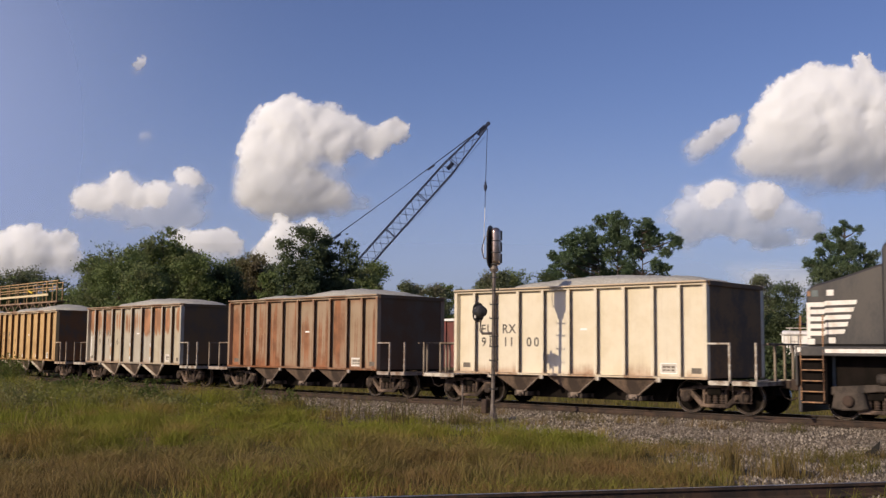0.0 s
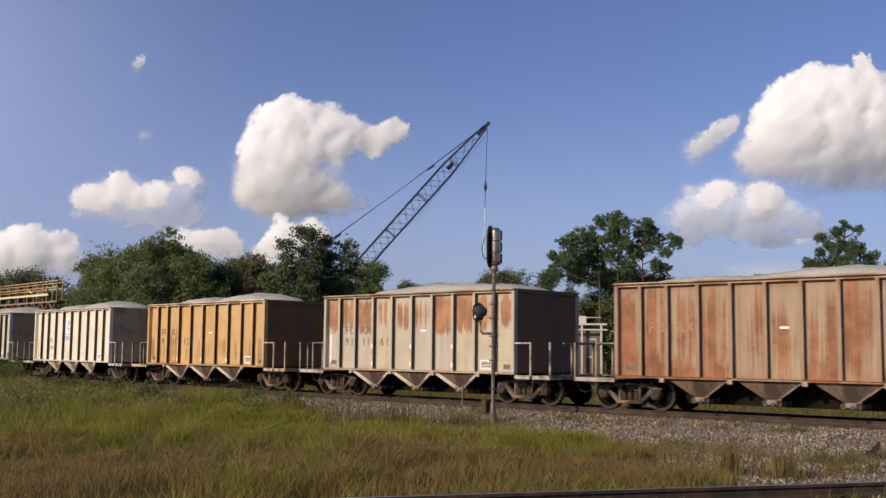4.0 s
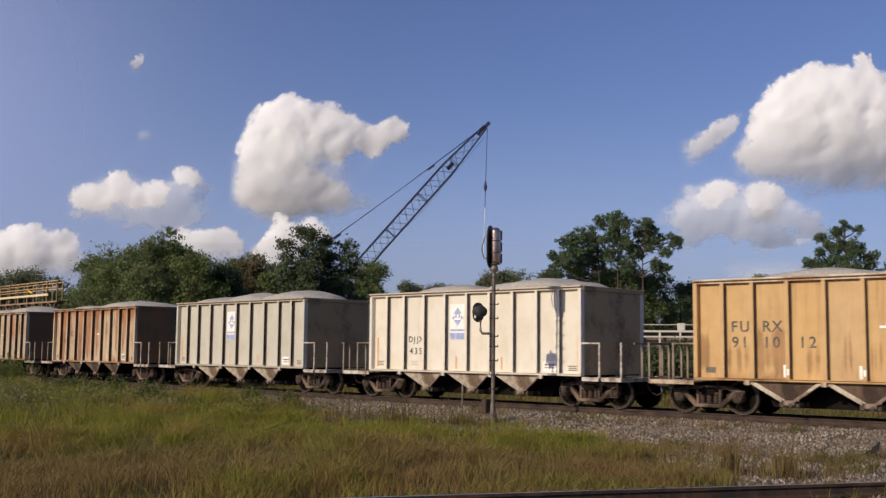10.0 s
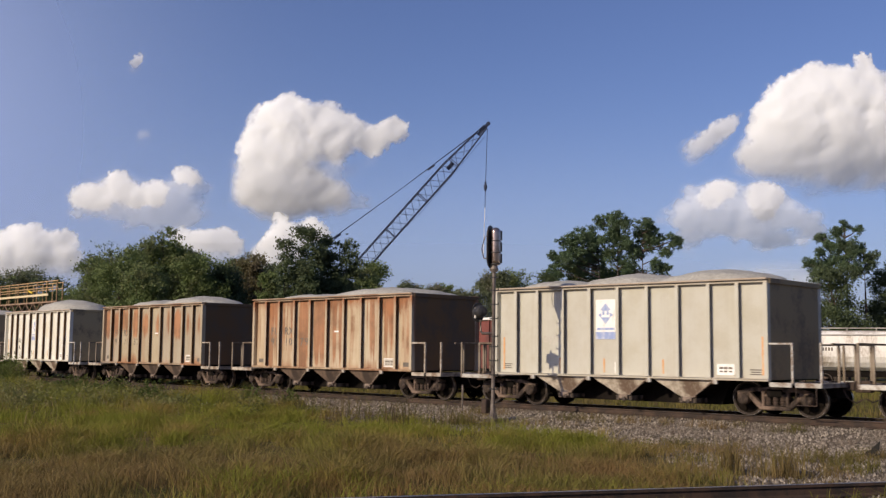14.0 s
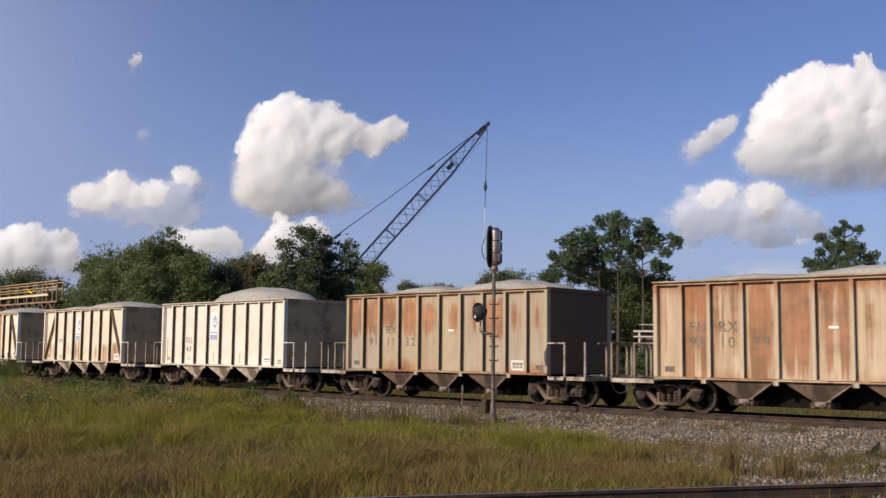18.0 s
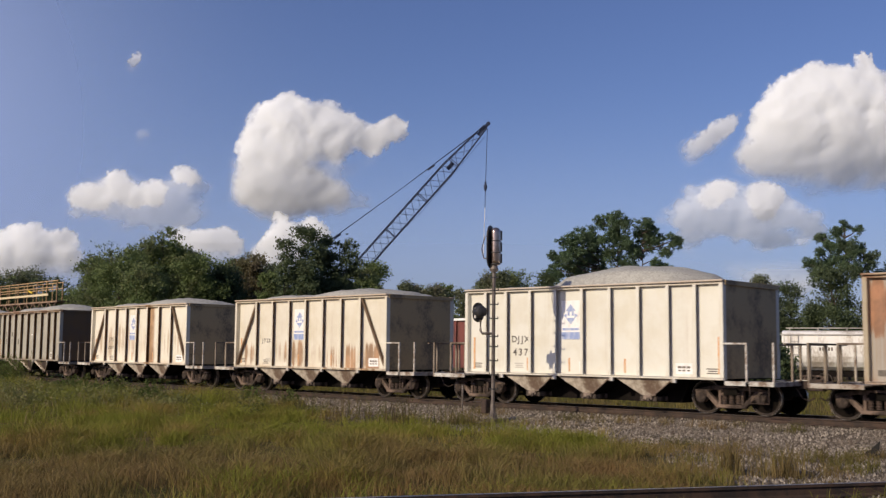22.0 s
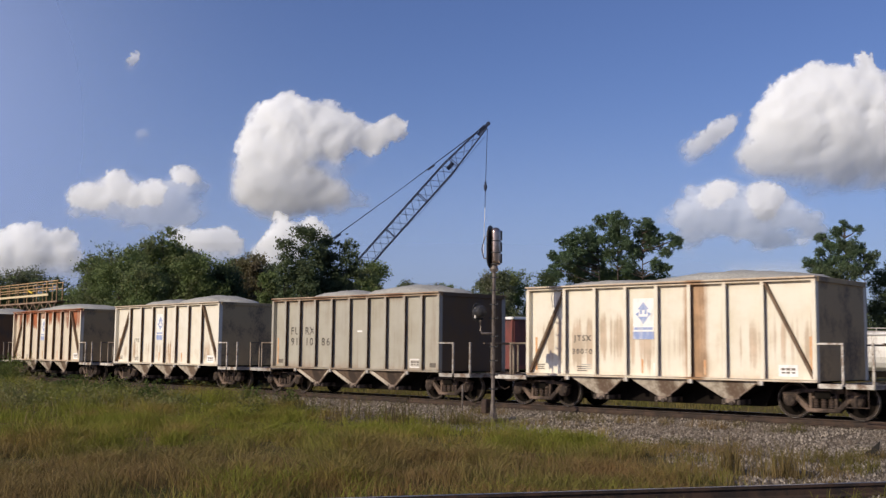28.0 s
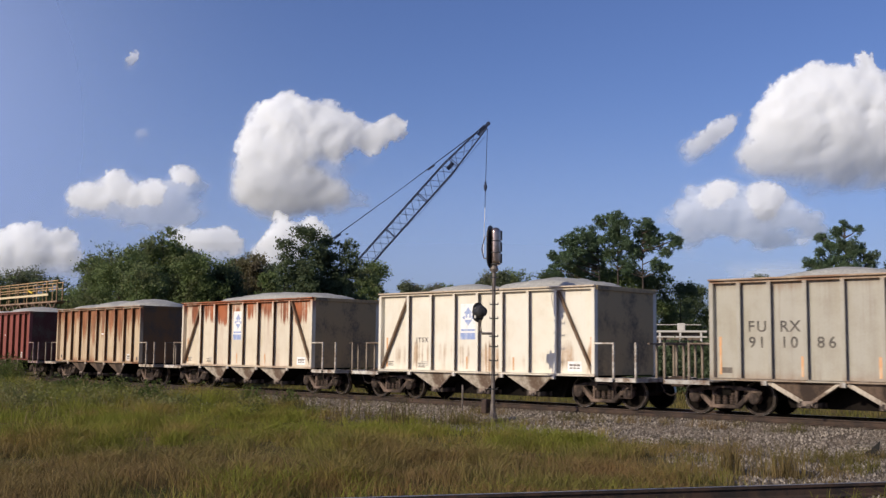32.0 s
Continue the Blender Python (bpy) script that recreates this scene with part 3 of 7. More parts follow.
    # upright dry stalks standing in front of the stones
    for cx, cy, n, r, top in ((-8.22, 17.43, 230, 0.24, 0.78), (-7.34, 17.83, 230, 0.34, 0.70), (-7.74, 17.67, 220, 0.70, 0.38), (-9.58, 18.90, 180, 0.60, 0.30), (-18.9, 23.3, 500, 0.5, 0.5), (-20.6, 22.6, 500, 0.7, 0.45)):
        a, b = rs.normal(cx, r * 0.5, n), rs.normal(cy, r * 0.5, n)
        thing("dry_weed", "upright dry brown weed stalks", "weeds", kind="stuff",
              data=soup("dry_weed", blades(a, b, rs.uniform(0.4, 1.0, n) * top, rs.uniform(0.006, 0.014, n), rs, 0.3), 4, DRY_STALK))


BUSH_LEAF = grass_material("bush_leaves", (0.085, 0.125, 0.035), (0.15, 0.16, 0.055), 1.08)
DARK_STALK = grass_material("dark_stalks", (0.105, 0.10, 0.04), (0.15, 0.105, 0.05), 0.97)
DOCK_LEAF = grass_material("dock_leaves", (0.13, 0.14, 0.05), (0.17, 0.14, 0.065), 1.0)
DRY_STALK = grass_material("stalks", (0.155, 0.145, 0.045), (0.215, 0.155, 0.066), 1.0)
build_grass()

# ---- the train ----
L2, HW, SILL, RIM = 4.56, 1.68, 0.97, 3.62      # half length, half width, heights of a hopper body
PITCH = 12.7526
SHEET = 0.155           # the side sheets lie this far behind the ribs
RIBS_A = [-3.72, -2.88, -1.93, -0.97, 0.0, 0.97, 1.93, 2.88, 3.72]
RIBS_B = [-3.14, -2.07, -1.02, 0.0, 1.02, 2.07, 3.14]

BLACK_STEEL = worn("truck_steel", (0.060, 0.037, 0.027), (0.022, 0.016, 0.013), 0.55, 4.0, 0.85)
TRUCK_PALE = worn("truck_casting", (0.21, 0.147, 0.113), (0.028, 0.019, 0.015), 0.58, 3.0, 0.9)
BOLT_PALE = worn("chute_edge", (0.30, 0.24, 0.19), (0.12, 0.08, 0.06), 0.5, 9.0, 0.7)
CHUTE_PALE = worn("chute_soiled_white", (0.56, 0.50, 0.41), (0.15, 0.10, 0.07), 0.46, 2.0, 0.8)
GATE_PALE = worn("gate_casting", (0.26, 0.20, 0.16), (0.03, 0.022, 0.018), 0.6, 6.0, 0.8)
RIB_SHADE_RUST = worn("rib_shade_rust", (0.20, 0.095, 0.040), (0.085, 0.042, 0.020), 0.5, 3.0, 0.85)
RUBBER = worn("black_rubber", (0.012, 0.012, 0.012), (0.02, 0.018, 0.016), 0.4, 8.0, 0.95)
CHUTE_DIRT = worn("chute_dust", (0.165, 0.112, 0.080), (0.05, 0.034, 0.026), 0.5, 2.2, 0.9)
# near-black: the deep shade under the vehicles is put into this colour
UNDER_DARK = worn("underframe_shade", (0.014, 0.011, 0.010), (0.008, 0.007, 0.006), 0.5, 3.0, 0.95)
WHEEL_STEEL = worn("wheel_steel", (0.012, 0.009, 0.0075), (0.007, 0.006, 0.005), 0.5, 5.0, 0.95)
WHEEL_RIM = worn("wheel_rim", (0.055, 0.039, 0.03), (0.02, 0.014, 0.011), 0.6, 5.0, 0.85)
WHEEL_TREAD = worn("wheel_tread", (0.45, 0.42, 0.39), (0.2, 0.15, 0.11), 0.3, 8.0, 0.3, 0.9)
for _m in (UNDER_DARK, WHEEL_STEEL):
    _m.node_tree.nodes["Principled BSDF"].inputs["Specular IOR Level"].default_value = 0.08      # gloss cut to keep the shaded undersides and wheels near black
STENCIL_DARK = worn("stencil_black", (0.055, 0.050, 0.045), (0.16, 0.14, 0.115), 0.4, 6.0, 0.7)
STENCIL_FADED = worn("stencil_faded", (0.10, 0.088, 0.075), (0.20, 0.17, 0.14), 0.5, 6.0, 0.7)
STENCIL_RUSTED = worn("stencil_rusted", (0.26, 0.16, 0.09), (0.36, 0.22, 0.13), 0.5, 5.0, 0.75)
STENCIL_PALE = worn("stencil_pale", (0.44, 0.42, 0.38), (0.55, 0.52, 0.46), 0.4, 6.0, 0.7)
DECAL_WHITE = worn("decal_white", (0.84, 0.84, 0.83), (0.66, 0.64, 0.6), 0.1, 6.0, 0.5)
DECAL_BLUE = worn("decal_blue", (0.26, 0.35, 0.60), (0.50, 0.56, 0.68), 0.3, 6.0, 0.5)
ORANGE_TAPE = worn("reflector_orange", (0.64, 0.32, 0.14), (0.62, 0.46, 0.30), 0.3, 6.0, 0.45)


def load_material():
    m, nt, b = material("crushed_stone_load", 0.95)
    v = coords(nt, "Object")
    c = cells(nt, v, 22.0)
    col = blend(nt, axis(nt, c.outputs["Color"], 0), (0.30, 0.30, 0.275), (0.45, 0.45, 0.415))
    col = blend(nt, ramp(nt, grain(nt, v, 1.5, 5.0), 0.4, 0.7, 0, 0.4), col, (0.28, 0.27, 0.245))
    val(nt, b.inputs["Base Color"], col)
    bump(nt, b, c.outputs["Distance"], 0.4, 0.02)
    return m


LOAD_STONE = load_material()


def load_mesh(humps, seed):
    """A heap of crushed stone: humps are (x, height, spread)."""
    xs, ys = np.linspace(-L2 + 0.06, L2 - 0.06, 74), np.linspace(-HW + 0.12, HW - 0.12, 26)
    gx, gy = np.meshgrid(xs, ys)
    z = np.zeros_like(gx)
    for hx, hh, sp in humps:
        r = np.sqrt(((gx - hx) / sp) ** 2 + (gy / 1.75) ** 2)
        z = np.maximum(z, hh * (np.sqrt(np.clip(1.0 - r * 0.92, 0, 1) * 0.8 + 0.2 * np.clip(1 - r * r, 0, 1))) * np.clip((1.15 - r) * 3, 0, 1))
    z += (rough_field(gx + seed, gy, 0.9, seed) - 0.5) * 0.12 + (rough_field(gx + seed, gy, 5.0, seed + 1, 2) - 0.5) * 0.05
    edge = np.minimum(np.minimum(gx - xs[0], xs[-1] - gx), np.minimum(gy - ys[0], ys[-1] - gy))
    z = z * np.clip(edge / 0.35, 0, 1) + RIM - 0.12
    return grid_mesh("load", xs, ys, z, LOAD_STONE)


LOADS = {
    "dome": load_mesh([(0.9, 0.78, 3.1), (-2.6, 0.22, 2.0)], 1),
    "one": load_mesh([(0.6, 0.52, 3.6), (-1.0, 0.46, 2.4), (2.6, 0.40, 1.9)], 5),
    "two": load_mesh([(-1.5, 0.44, 2.0), (2.0, 0.52, 2.4)], 2),
    "flat": load_mesh([(-2.0, 0.34, 2.4), (1.6, 0.48, 3.0), (3.2, 0.3, 1.6)], 3),
    "three": load_mesh([(-2.9, 0.40, 1.6), (-0.3, 0.52, 1.8), (2.4, 0.52, 2.1)], 4),
}


def rib_mesh(x0=0.0):
    """Rolled angle: a web against the sheet and an outer flange, open on one side."""
    g = Geo()
    poly = [(-0.062, -HW + SHEET), (-0.058, -HW), (0.045, -HW), (0.045, -HW + 0.016), (-0.044, -HW + 0.016), (-0.046, -HW + SHEET)]
    n = len(poly)
    vs = [(x0 + x, y, z) for z in (SILL + 0.04, RIM - 0.11) for x, y in poly]
    return g.add(vs, [tuple(range(n)), tuple(range(2 * n - 1, n - 1, -1))] + [(i, n + i, n + (i + 1) % n, (i + 1) % n) for i in range(n)])


HALF_TURN = pose(0, 0, 0, 0, 0, 180)


def funnel(wide, narrow):
    """A chute: a funnel that draws in on all four sides."""
    vs = [(x * w, y * d, z) for w, d, z in ((wide, HW - 0.10, SILL - 0.04), (narrow, HW - 0.32, 0.42)) for x, y in ((-1, -1), (1, -1), (1, 1), (-1, 1))]
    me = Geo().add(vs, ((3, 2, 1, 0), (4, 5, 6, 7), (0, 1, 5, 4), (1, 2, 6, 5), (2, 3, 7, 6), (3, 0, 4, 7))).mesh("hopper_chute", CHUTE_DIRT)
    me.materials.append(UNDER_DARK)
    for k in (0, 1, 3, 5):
        me.polygons[k].material_index = 1       # shade between the chutes is put into these slopes as near-black
    return me


def hopper_meshes(ribs, braced):
    """All the meshes of one pattern of hopper, shared by its cars. Each entry: name, mesh, pose, which paint, label."""
    P = BLACK_STEEL
    out = []
    edges = [-L2 + 0.05] + ribs + [L2 - 0.05]
    panels = [Geo().box(a, b, -HW + SHEET, -HW + SHEET + 0.015, SILL + 0.02, RIM - 0.08).mesh("side_panel", P) for a, b in zip(edges, edges[1:])]
    rib = rib_mesh().mesh("rib", P)
    rib.materials.append(RIB_SHADE_RUST)
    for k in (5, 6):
        rib.polygons[k].material_index = 1      # shade behind the flange is put in as dark rust brown
    corner = Geo().box(-0.06, 0.06, -HW - 0.005, -HW + SHEET + 0.02, SILL, RIM - 0.1).mesh("corner_post", P, 0.008)
    chord = Geo().box(-L2 - 0.02, L2 + 0.02, -HW - 0.05, -HW + SHEET + 0.03, RIM - 0.05, RIM).box(-L2, L2, -HW + 0.03, -HW + SHEET + 0.02, RIM - 0.12, RIM - 0.05).mesh("top_chord", P, 0.012)
    sill = Geo().box(-L2, L2, -HW - 0.01, -HW + SHEET + 0.02, SILL - 0.035, SILL + 0.035).box(-L2, L2, -HW - 0.04, -HW + 0.02, SILL + 0.02, SILL + 0.038).mesh("side_sill", P, 0.01)
    brace = Geo().beam((-L2 + 0.10, -HW + 0.075, SILL + 0.06), (ribs[0] - 0.06, -HW + 0.075, RIM - 0.15), 0.10, 0.075).mesh("diagonal_brace", P, 0.008)
    brace2 = Geo().beam((L2 - 0.10, -HW + 0.075, SILL + 0.06), (ribs[-1] + 0.06, -HW + 0.075, RIM - 0.15), 0.10, 0.075).mesh("diagonal_brace", P, 0.008)
    eye = pose(0, 0, 0)
    for turn in (eye, HALF_TURN):
        out += [("side_panel", me, turn, "paint", "") for me in panels]
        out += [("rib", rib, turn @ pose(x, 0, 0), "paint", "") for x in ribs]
        out += [("corner_post", corner, turn @ pose(x, 0, 0), "paint", "") for x in (-L2 + 0.05, L2 - 0.05)]
        out += [("top_chord", chord, turn, "rim", ""), ("side_sill", sill, turn, "paint", "")]
        if braced:
            out += [("diagonal_brace", brace, turn, "brace", "rust-brown diagonal brace"), ("diagonal_brace", brace2, turn, "brace", "rust-brown diagonal brace")]
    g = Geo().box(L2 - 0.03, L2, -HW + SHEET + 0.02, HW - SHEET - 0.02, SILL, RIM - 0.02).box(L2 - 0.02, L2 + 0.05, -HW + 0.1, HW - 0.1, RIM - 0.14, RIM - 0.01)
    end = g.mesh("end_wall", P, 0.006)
    deck = Geo().box(L2, L2 + 1.42, -HW + 0.08, HW - 0.08, 0.86, 0.90)
    deck.box(L2 + 0.02, L2 + 0.62, -HW + 0.0, -HW + 0.05, 0.80, 0.92).box(L2 + 0.72, L2 + 1.42, -HW + 0.0, -HW + 0.05, 0.80, 0.92)
    deck.box(L2 + 0.02, L2 + 1.42, HW - 0.05, HW, 0.80, 0.92).box(L2 + 1.37, L2 + 1.42, -HW, HW, 0.80, 0.92)
    deck = deck.mesh("end_platform", P, 0.008)
    post = Geo().box(-0.03, 0.03, -0.03, 0.03, 0.9, 1.93).mesh("handrail_post", P, 0.006)
    side_rail = Geo().box(L2, L2 + 0.66, -0.025, 0.025, 1.88, 1.93).mesh("handrail", P, 0.006)
    end_rail = Geo().box(L2 + 1.36, L2 + 1.42, -HW + 0.7, HW - 0.02, 1.88, 1.93).mesh("handrail", P, 0.006)
    step = Geo().tube([(L2 + 0.72, -HW + 0.03, 0.82), (L2 + 0.72, -HW + 0.03, 0.36), (L2 + 1.25, -HW + 0.03, 0.36), (L2 + 1.25, -HW + 0.03, 0.82)], 0.018, 6).mesh("stirrup_step", BLACK_STEEL)
    coupler = Geo().box(L2 + 1.3, L2 + 1.80, -0.10, 0.10, 0.72, 0.94).box(L2 + 1.62, L2 + 1.83, -0.16, 0.16, 0.68, 0.98).mesh("coupler", BLACK_STEEL, 0.02)
    hose = Geo().tube([(L2 + 1.4, -0.35, 0.75), (L2 + 1.55, -0.36, 0.5), (L2 + 1.72, -0.3, 0.42), (L2 + 1.83, -0.2, 0.5)], 0.02, 6).mesh("brake_hose", BLACK_STEEL)
    for turn in (eye, HALF_TURN):
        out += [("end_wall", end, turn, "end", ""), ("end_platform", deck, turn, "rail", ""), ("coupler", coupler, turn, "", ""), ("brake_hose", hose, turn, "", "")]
        for x, y in ((0.64, -HW + 0.04), (1.39, -HW + 0.04), (1.39, -0.55), (1.39, 0.55), (0.64, HW - 0.04), (1.39, HW - 0.04)):
            out.append(("handrail_post", post, turn @ pose(L2 + x, y, 0), "rail" if y < -1 else "far_rail", ""))
        out += [("handrail", side_rail, turn @ pose(0, -HW + 0.04, 0), "rail", ""), ("handrail", side_rail, turn @ pose(0, HW - 0.04, 0), "far_rail", ""),
                ("handrail", end_rail, turn, "far_rail", ""), ("stirrup_step", step, turn, "", "")]
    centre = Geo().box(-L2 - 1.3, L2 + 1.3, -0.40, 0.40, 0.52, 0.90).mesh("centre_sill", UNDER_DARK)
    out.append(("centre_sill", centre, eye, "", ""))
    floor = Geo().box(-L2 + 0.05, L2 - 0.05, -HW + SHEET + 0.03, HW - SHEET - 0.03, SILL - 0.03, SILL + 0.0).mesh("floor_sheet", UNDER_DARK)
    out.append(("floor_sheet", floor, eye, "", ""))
    chute = funnel(0.86, 0.12)
    flange_l = Geo().beam((-0.92, -HW + 0.08, SILL - 0.05), (-0.13, -HW + 0.30, 0.43), 0.07, 0.11).mesh("chute_flange", P, 0.006)
    flange_r = Geo().beam((0.92, -HW + 0.08, SILL - 0.05), (0.13, -HW + 0.30, 0.43), 0.06, 0.08).mesh("chute_flange", P, 0.006)
    edge = Geo().beam((0.90, -HW + 0.10, SILL - 0.06), (0.14, -HW + 0.31, 0.43), 0.04, 0.04)
    for k in (2, 4):
        edge.box(0.76 - 0.13 * k, 0.82 - 0.13 * k, -HW + 0.08 + 0.035 * k, -HW + 0.15 + 0.035 * k, SILL - 0.14 - 0.095 * k, SILL - 0.08 - 0.095 * k)
    edge = edge.mesh("bolted_edge", BOLT_PALE, 0.006)
    # solid dark block that fills in the shade behind and between the chutes
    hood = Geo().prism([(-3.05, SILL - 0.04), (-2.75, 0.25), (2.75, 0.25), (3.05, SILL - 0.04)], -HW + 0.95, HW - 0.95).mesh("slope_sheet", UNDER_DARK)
    out.append(("slope_sheet", hood, eye, "", "dark slope sheets with the shade between chutes filled in"))
    gate = Geo().box(-0.28, 0.26, -HW + 0.34, HW - 0.34, 0.29, 0.425).box(-0.18, 0.16, -HW + 0.24, -HW + 0.36, 0.33, 0.46).tube([(0.08, -HW + 0.28, 0.34), (0.08, -HW + 0.16, 0.34)], 0.06, 8).mesh("discharge_gate", GATE_PALE, 0.01)
    pad = Geo().box(-0.075, 0.075, -HW - 0.02, -HW + 0.06, SILL - 0.14, SILL - 0.02).mesh("jacking_pad", P, 0.01)
    for x in (-2.05, 0.0, 2.05):
        out += [("hopper_chute", chute, pose(x, 0, 0), "chute", ""), ("discharge_gate", gate, pose(x, 0, 0), "", "soiled grey discharge gate")]
        out.append(("bolted_edge", edge, pose(x, 0, 0), "", ""))
        for turn in (eye, HALF_TURN):
            out += [("chute_flange", me, turn @ pose(x, 0, 0), "flange", "") for me in (flange_l, flange_r)]
    out += [("jacking_pad", pad, pose(x, 0, 0), "rail", "") for x in (-3.05, -1.02, 1.02, 3.05)]
    tank = Geo().lathe([(0.16, -0.5), (0.2, -0.46), (0.2, 0.46), (0.16, 0.5)], 12, pose(L2 - 1.0, 0.5, 0.72, 0, 90, 0)).mesh("air_reservoir", BLACK_STEEL)
    out.append(("air_reservoir", tank, eye, "", ""))
    return out


AXLES = (-0.865, 0.865)


def truck_meshes():
    side = Geo()
    for a, b, w, h in (((-1.06, 0.60), (-0.55, 0.72), 0.16, 0.12), ((-0.55, 0.72), (0.55, 0.72), 0.16, 0.12), ((0.55, 0.72), (1.06, 0.60), 0.16, 0.12),
                       ((-0.78, 0.62), (-0.40, 0.26), 0.17, 0.13), ((-0.44, 0.23), (0.44, 0.23), 0.20, 0.10), ((0.40, 0.26), (0.78, 0.62), 0.17, 0.13),
                       ((-0.33, 0.26), (-0.33, 0.68), 0.15, 0.08), ((0.33, 0.26), (0.33, 0.68), 0.15, 0.08), ((-0.30, 0.56), (0.30, 0.56), 0.19, 0.07)):
        side.beam((a[0], 0, a[1]), (b[0], 0, b[1]), w, h)
    side = side.mesh("side_frame", TRUCK_PALE, 0.02)
    box = Geo().lathe([(0.10, -0.12), (0.155, -0.10), (0.155, 0.09), (0.11, 0.13)], 14, pose(0, 0, 0, 90, 0, 0)).box(-0.16, 0.16, -0.08, 0.10, 0.0, 0.16).mesh("journal_box", TRUCK_PALE, 0.012)
    spring = Geo().lathe([(0.085, 0.30), (0.07, 0.335), (0.085, 0.37), (0.07, 0.405), (0.085, 0.44), (0.07, 0.475), (0.085, 0.51), (0.07, 0.54)], 10).mesh("spring", BLACK_STEEL)
    bolster = Geo().box(-0.22, 0.22, -1.12, 1.12, 0.52, 0.72).mesh("bolster", UNDER_DARK, 0.02)
    axle = Geo().lathe([(0.08, -1.1), (0.085, 1.1)], 12, pose(0, 0, 0, 90, 0, 0))
    tread = Geo()
    rim = Geo()
    disc = Geo()
    for s in (-1, 1):
        m = pose(0, s * 0.755, 0, -90 * s, 0, 0)
        disc.lathe([(0.12, -0.09), (0.17, 0.07), (0.30, 0.02), (0.385, 0.0), (0.40, 0.065), (0.449, 0.068), (0.449, -0.05), (0.48, -0.055), (0.48, -0.085), (0.39, -0.085), (0.36, -0.03)], 28, m)
        rim.lathe([(0.385, 0.0665), (0.402, 0.0705), (0.447, 0.0715), (0.449, 0.069)], 28, m, False)
        tread.lathe([(0.4495, -0.045), (0.457, -0.045), (0.455, 0.069), (0.4495, 0.069), (0.4495, -0.045)], 28, m, False)
        for k in range(4):
            disc.box(-0.03, 0.03, -0.012, 0.012, 0.2, 0.34, m @ pose(0, 0, 0.05, 0, 0, 90 * k) @ pose(0, 0, 0, -90, 0, 0))
    return {"side_frame": side, "journal_box": box, "spring": spring, "bolster": bolster,
            "axle": axle.mesh("axle", BLACK_STEEL), "wheels": disc.mesh("wheels", WHEEL_STEEL, smooth=False), "tread": tread.mesh("tread", WHEEL_TREAD), "rim": rim.mesh("rim", WHEEL_RIM)}


TRUCK = truck_meshes()
WHEELSETS = []      # every turning wheelset with its resting place on its truck


def add_truck(car, x, axles=AXLES):
    t = part("truck", TRUCK["bolster"], car, at=pose(x, 0, 0))
    for s in (-1, 1):
        part("side_frame", TRUCK["side_frame"], t, at=pose(0, s * 1.02, 0))
        for x_ in (-0.2, 0.0, 0.2):
            part("spring", TRUCK["spring"], t, at=pose(x_, s * 1.02, 0))
        for a in axles:
            part("journal_box", TRUCK["journal_box"], t, at=pose(a, s * 1.06, 0.457))
    for a in axles:
        me = WHEEL_DATA
        w = part("wheelset", me, t, at=pose(a, 0, 0.457))
        WHEELSETS.append((w, a))
    return t


def join_meshes(name, meshes):
    bm = bmesh.new()
    for k, me in enumerate(meshes):
        n = len(bm.faces)
        bm.from_mesh(me)
        bm.faces.ensure_lookup_table()
        for f in bm.faces[n:]:
            f.material_index = k
    out = bpy.data.meshes.new(name)
    bm.to_mesh(out)
    bm.free()
    for me in meshes:
        out.materials.append(me.materials[0])
    return out


WHEEL_DATA = join_meshes("wheelset", [TRUCK["axle"], TRUCK["wheels"], TRUCK["tread"], TRUCK["rim"]])

PATTERN_A = hopper_meshes(RIBS_A, False)
PATTERN_B = hopper_meshes(RIBS_B, True)
NEAR_Y = -HW + SHEET - 0.002        # face of the near side sheet


def letters(text, size, mat, wide=1.0):
    """Stencilled characters as a thin mesh, centred, facing the near side."""
    cu = bpy.data.curves.new("lettering", "FONT")
    cu.body, cu.size, cu.align_x, cu.align_y, cu.extrude = text, size, "CENTER", "CENTER", 0.002
    cu.space_character, cu.offset = 1.0, 0.006
    ob = bpy.data.objects.new("lettering", cu)
    me = bpy.data.meshes.new_from_object(ob)
    bpy.data.objects.remove(ob)
    me.transform(Matrix.Rotation(radians(90), 4, "X") @ Matrix.Diagonal((wide, 1, 1, 1)))
    me.materials.clear()
    me.materials.append(mat)
    return me


LETTER_CACHE = {}


def stencil(car, text, x, z, size, mat, label=""):
    wide = [{"J": 0.52, "1": 0.60, "I": 0.4}.get(c, 0.72) * size for c in text]
    for k, sign in enumerate(text):
        left = sum(wide[:k]) - sum(wide) / 2
        key = (sign, size, mat.name)
        if key not in LETTER_CACHE:
            LETTER_CACHE[key] = letters(sign, size, mat)
        part("character", LETTER_CACHE[key], car, at=pose(x + left + wide[k] / 2, NEAR_Y, z), label=label)


def data_mesh(w, h, rows):
    """Framed block of unreadable stencil lines."""
    g = Geo()
    for a, b, c, d in ((0, w, 0, 0.03), (0, w, h - 0.03, h), (0, 0.03, 0, h), (w - 0.03, w, 0, h)):
        g.box(a, b, -0.004, 0.002, c, d)
    return g.mesh("stencil_frame", DECAL_WHITE)


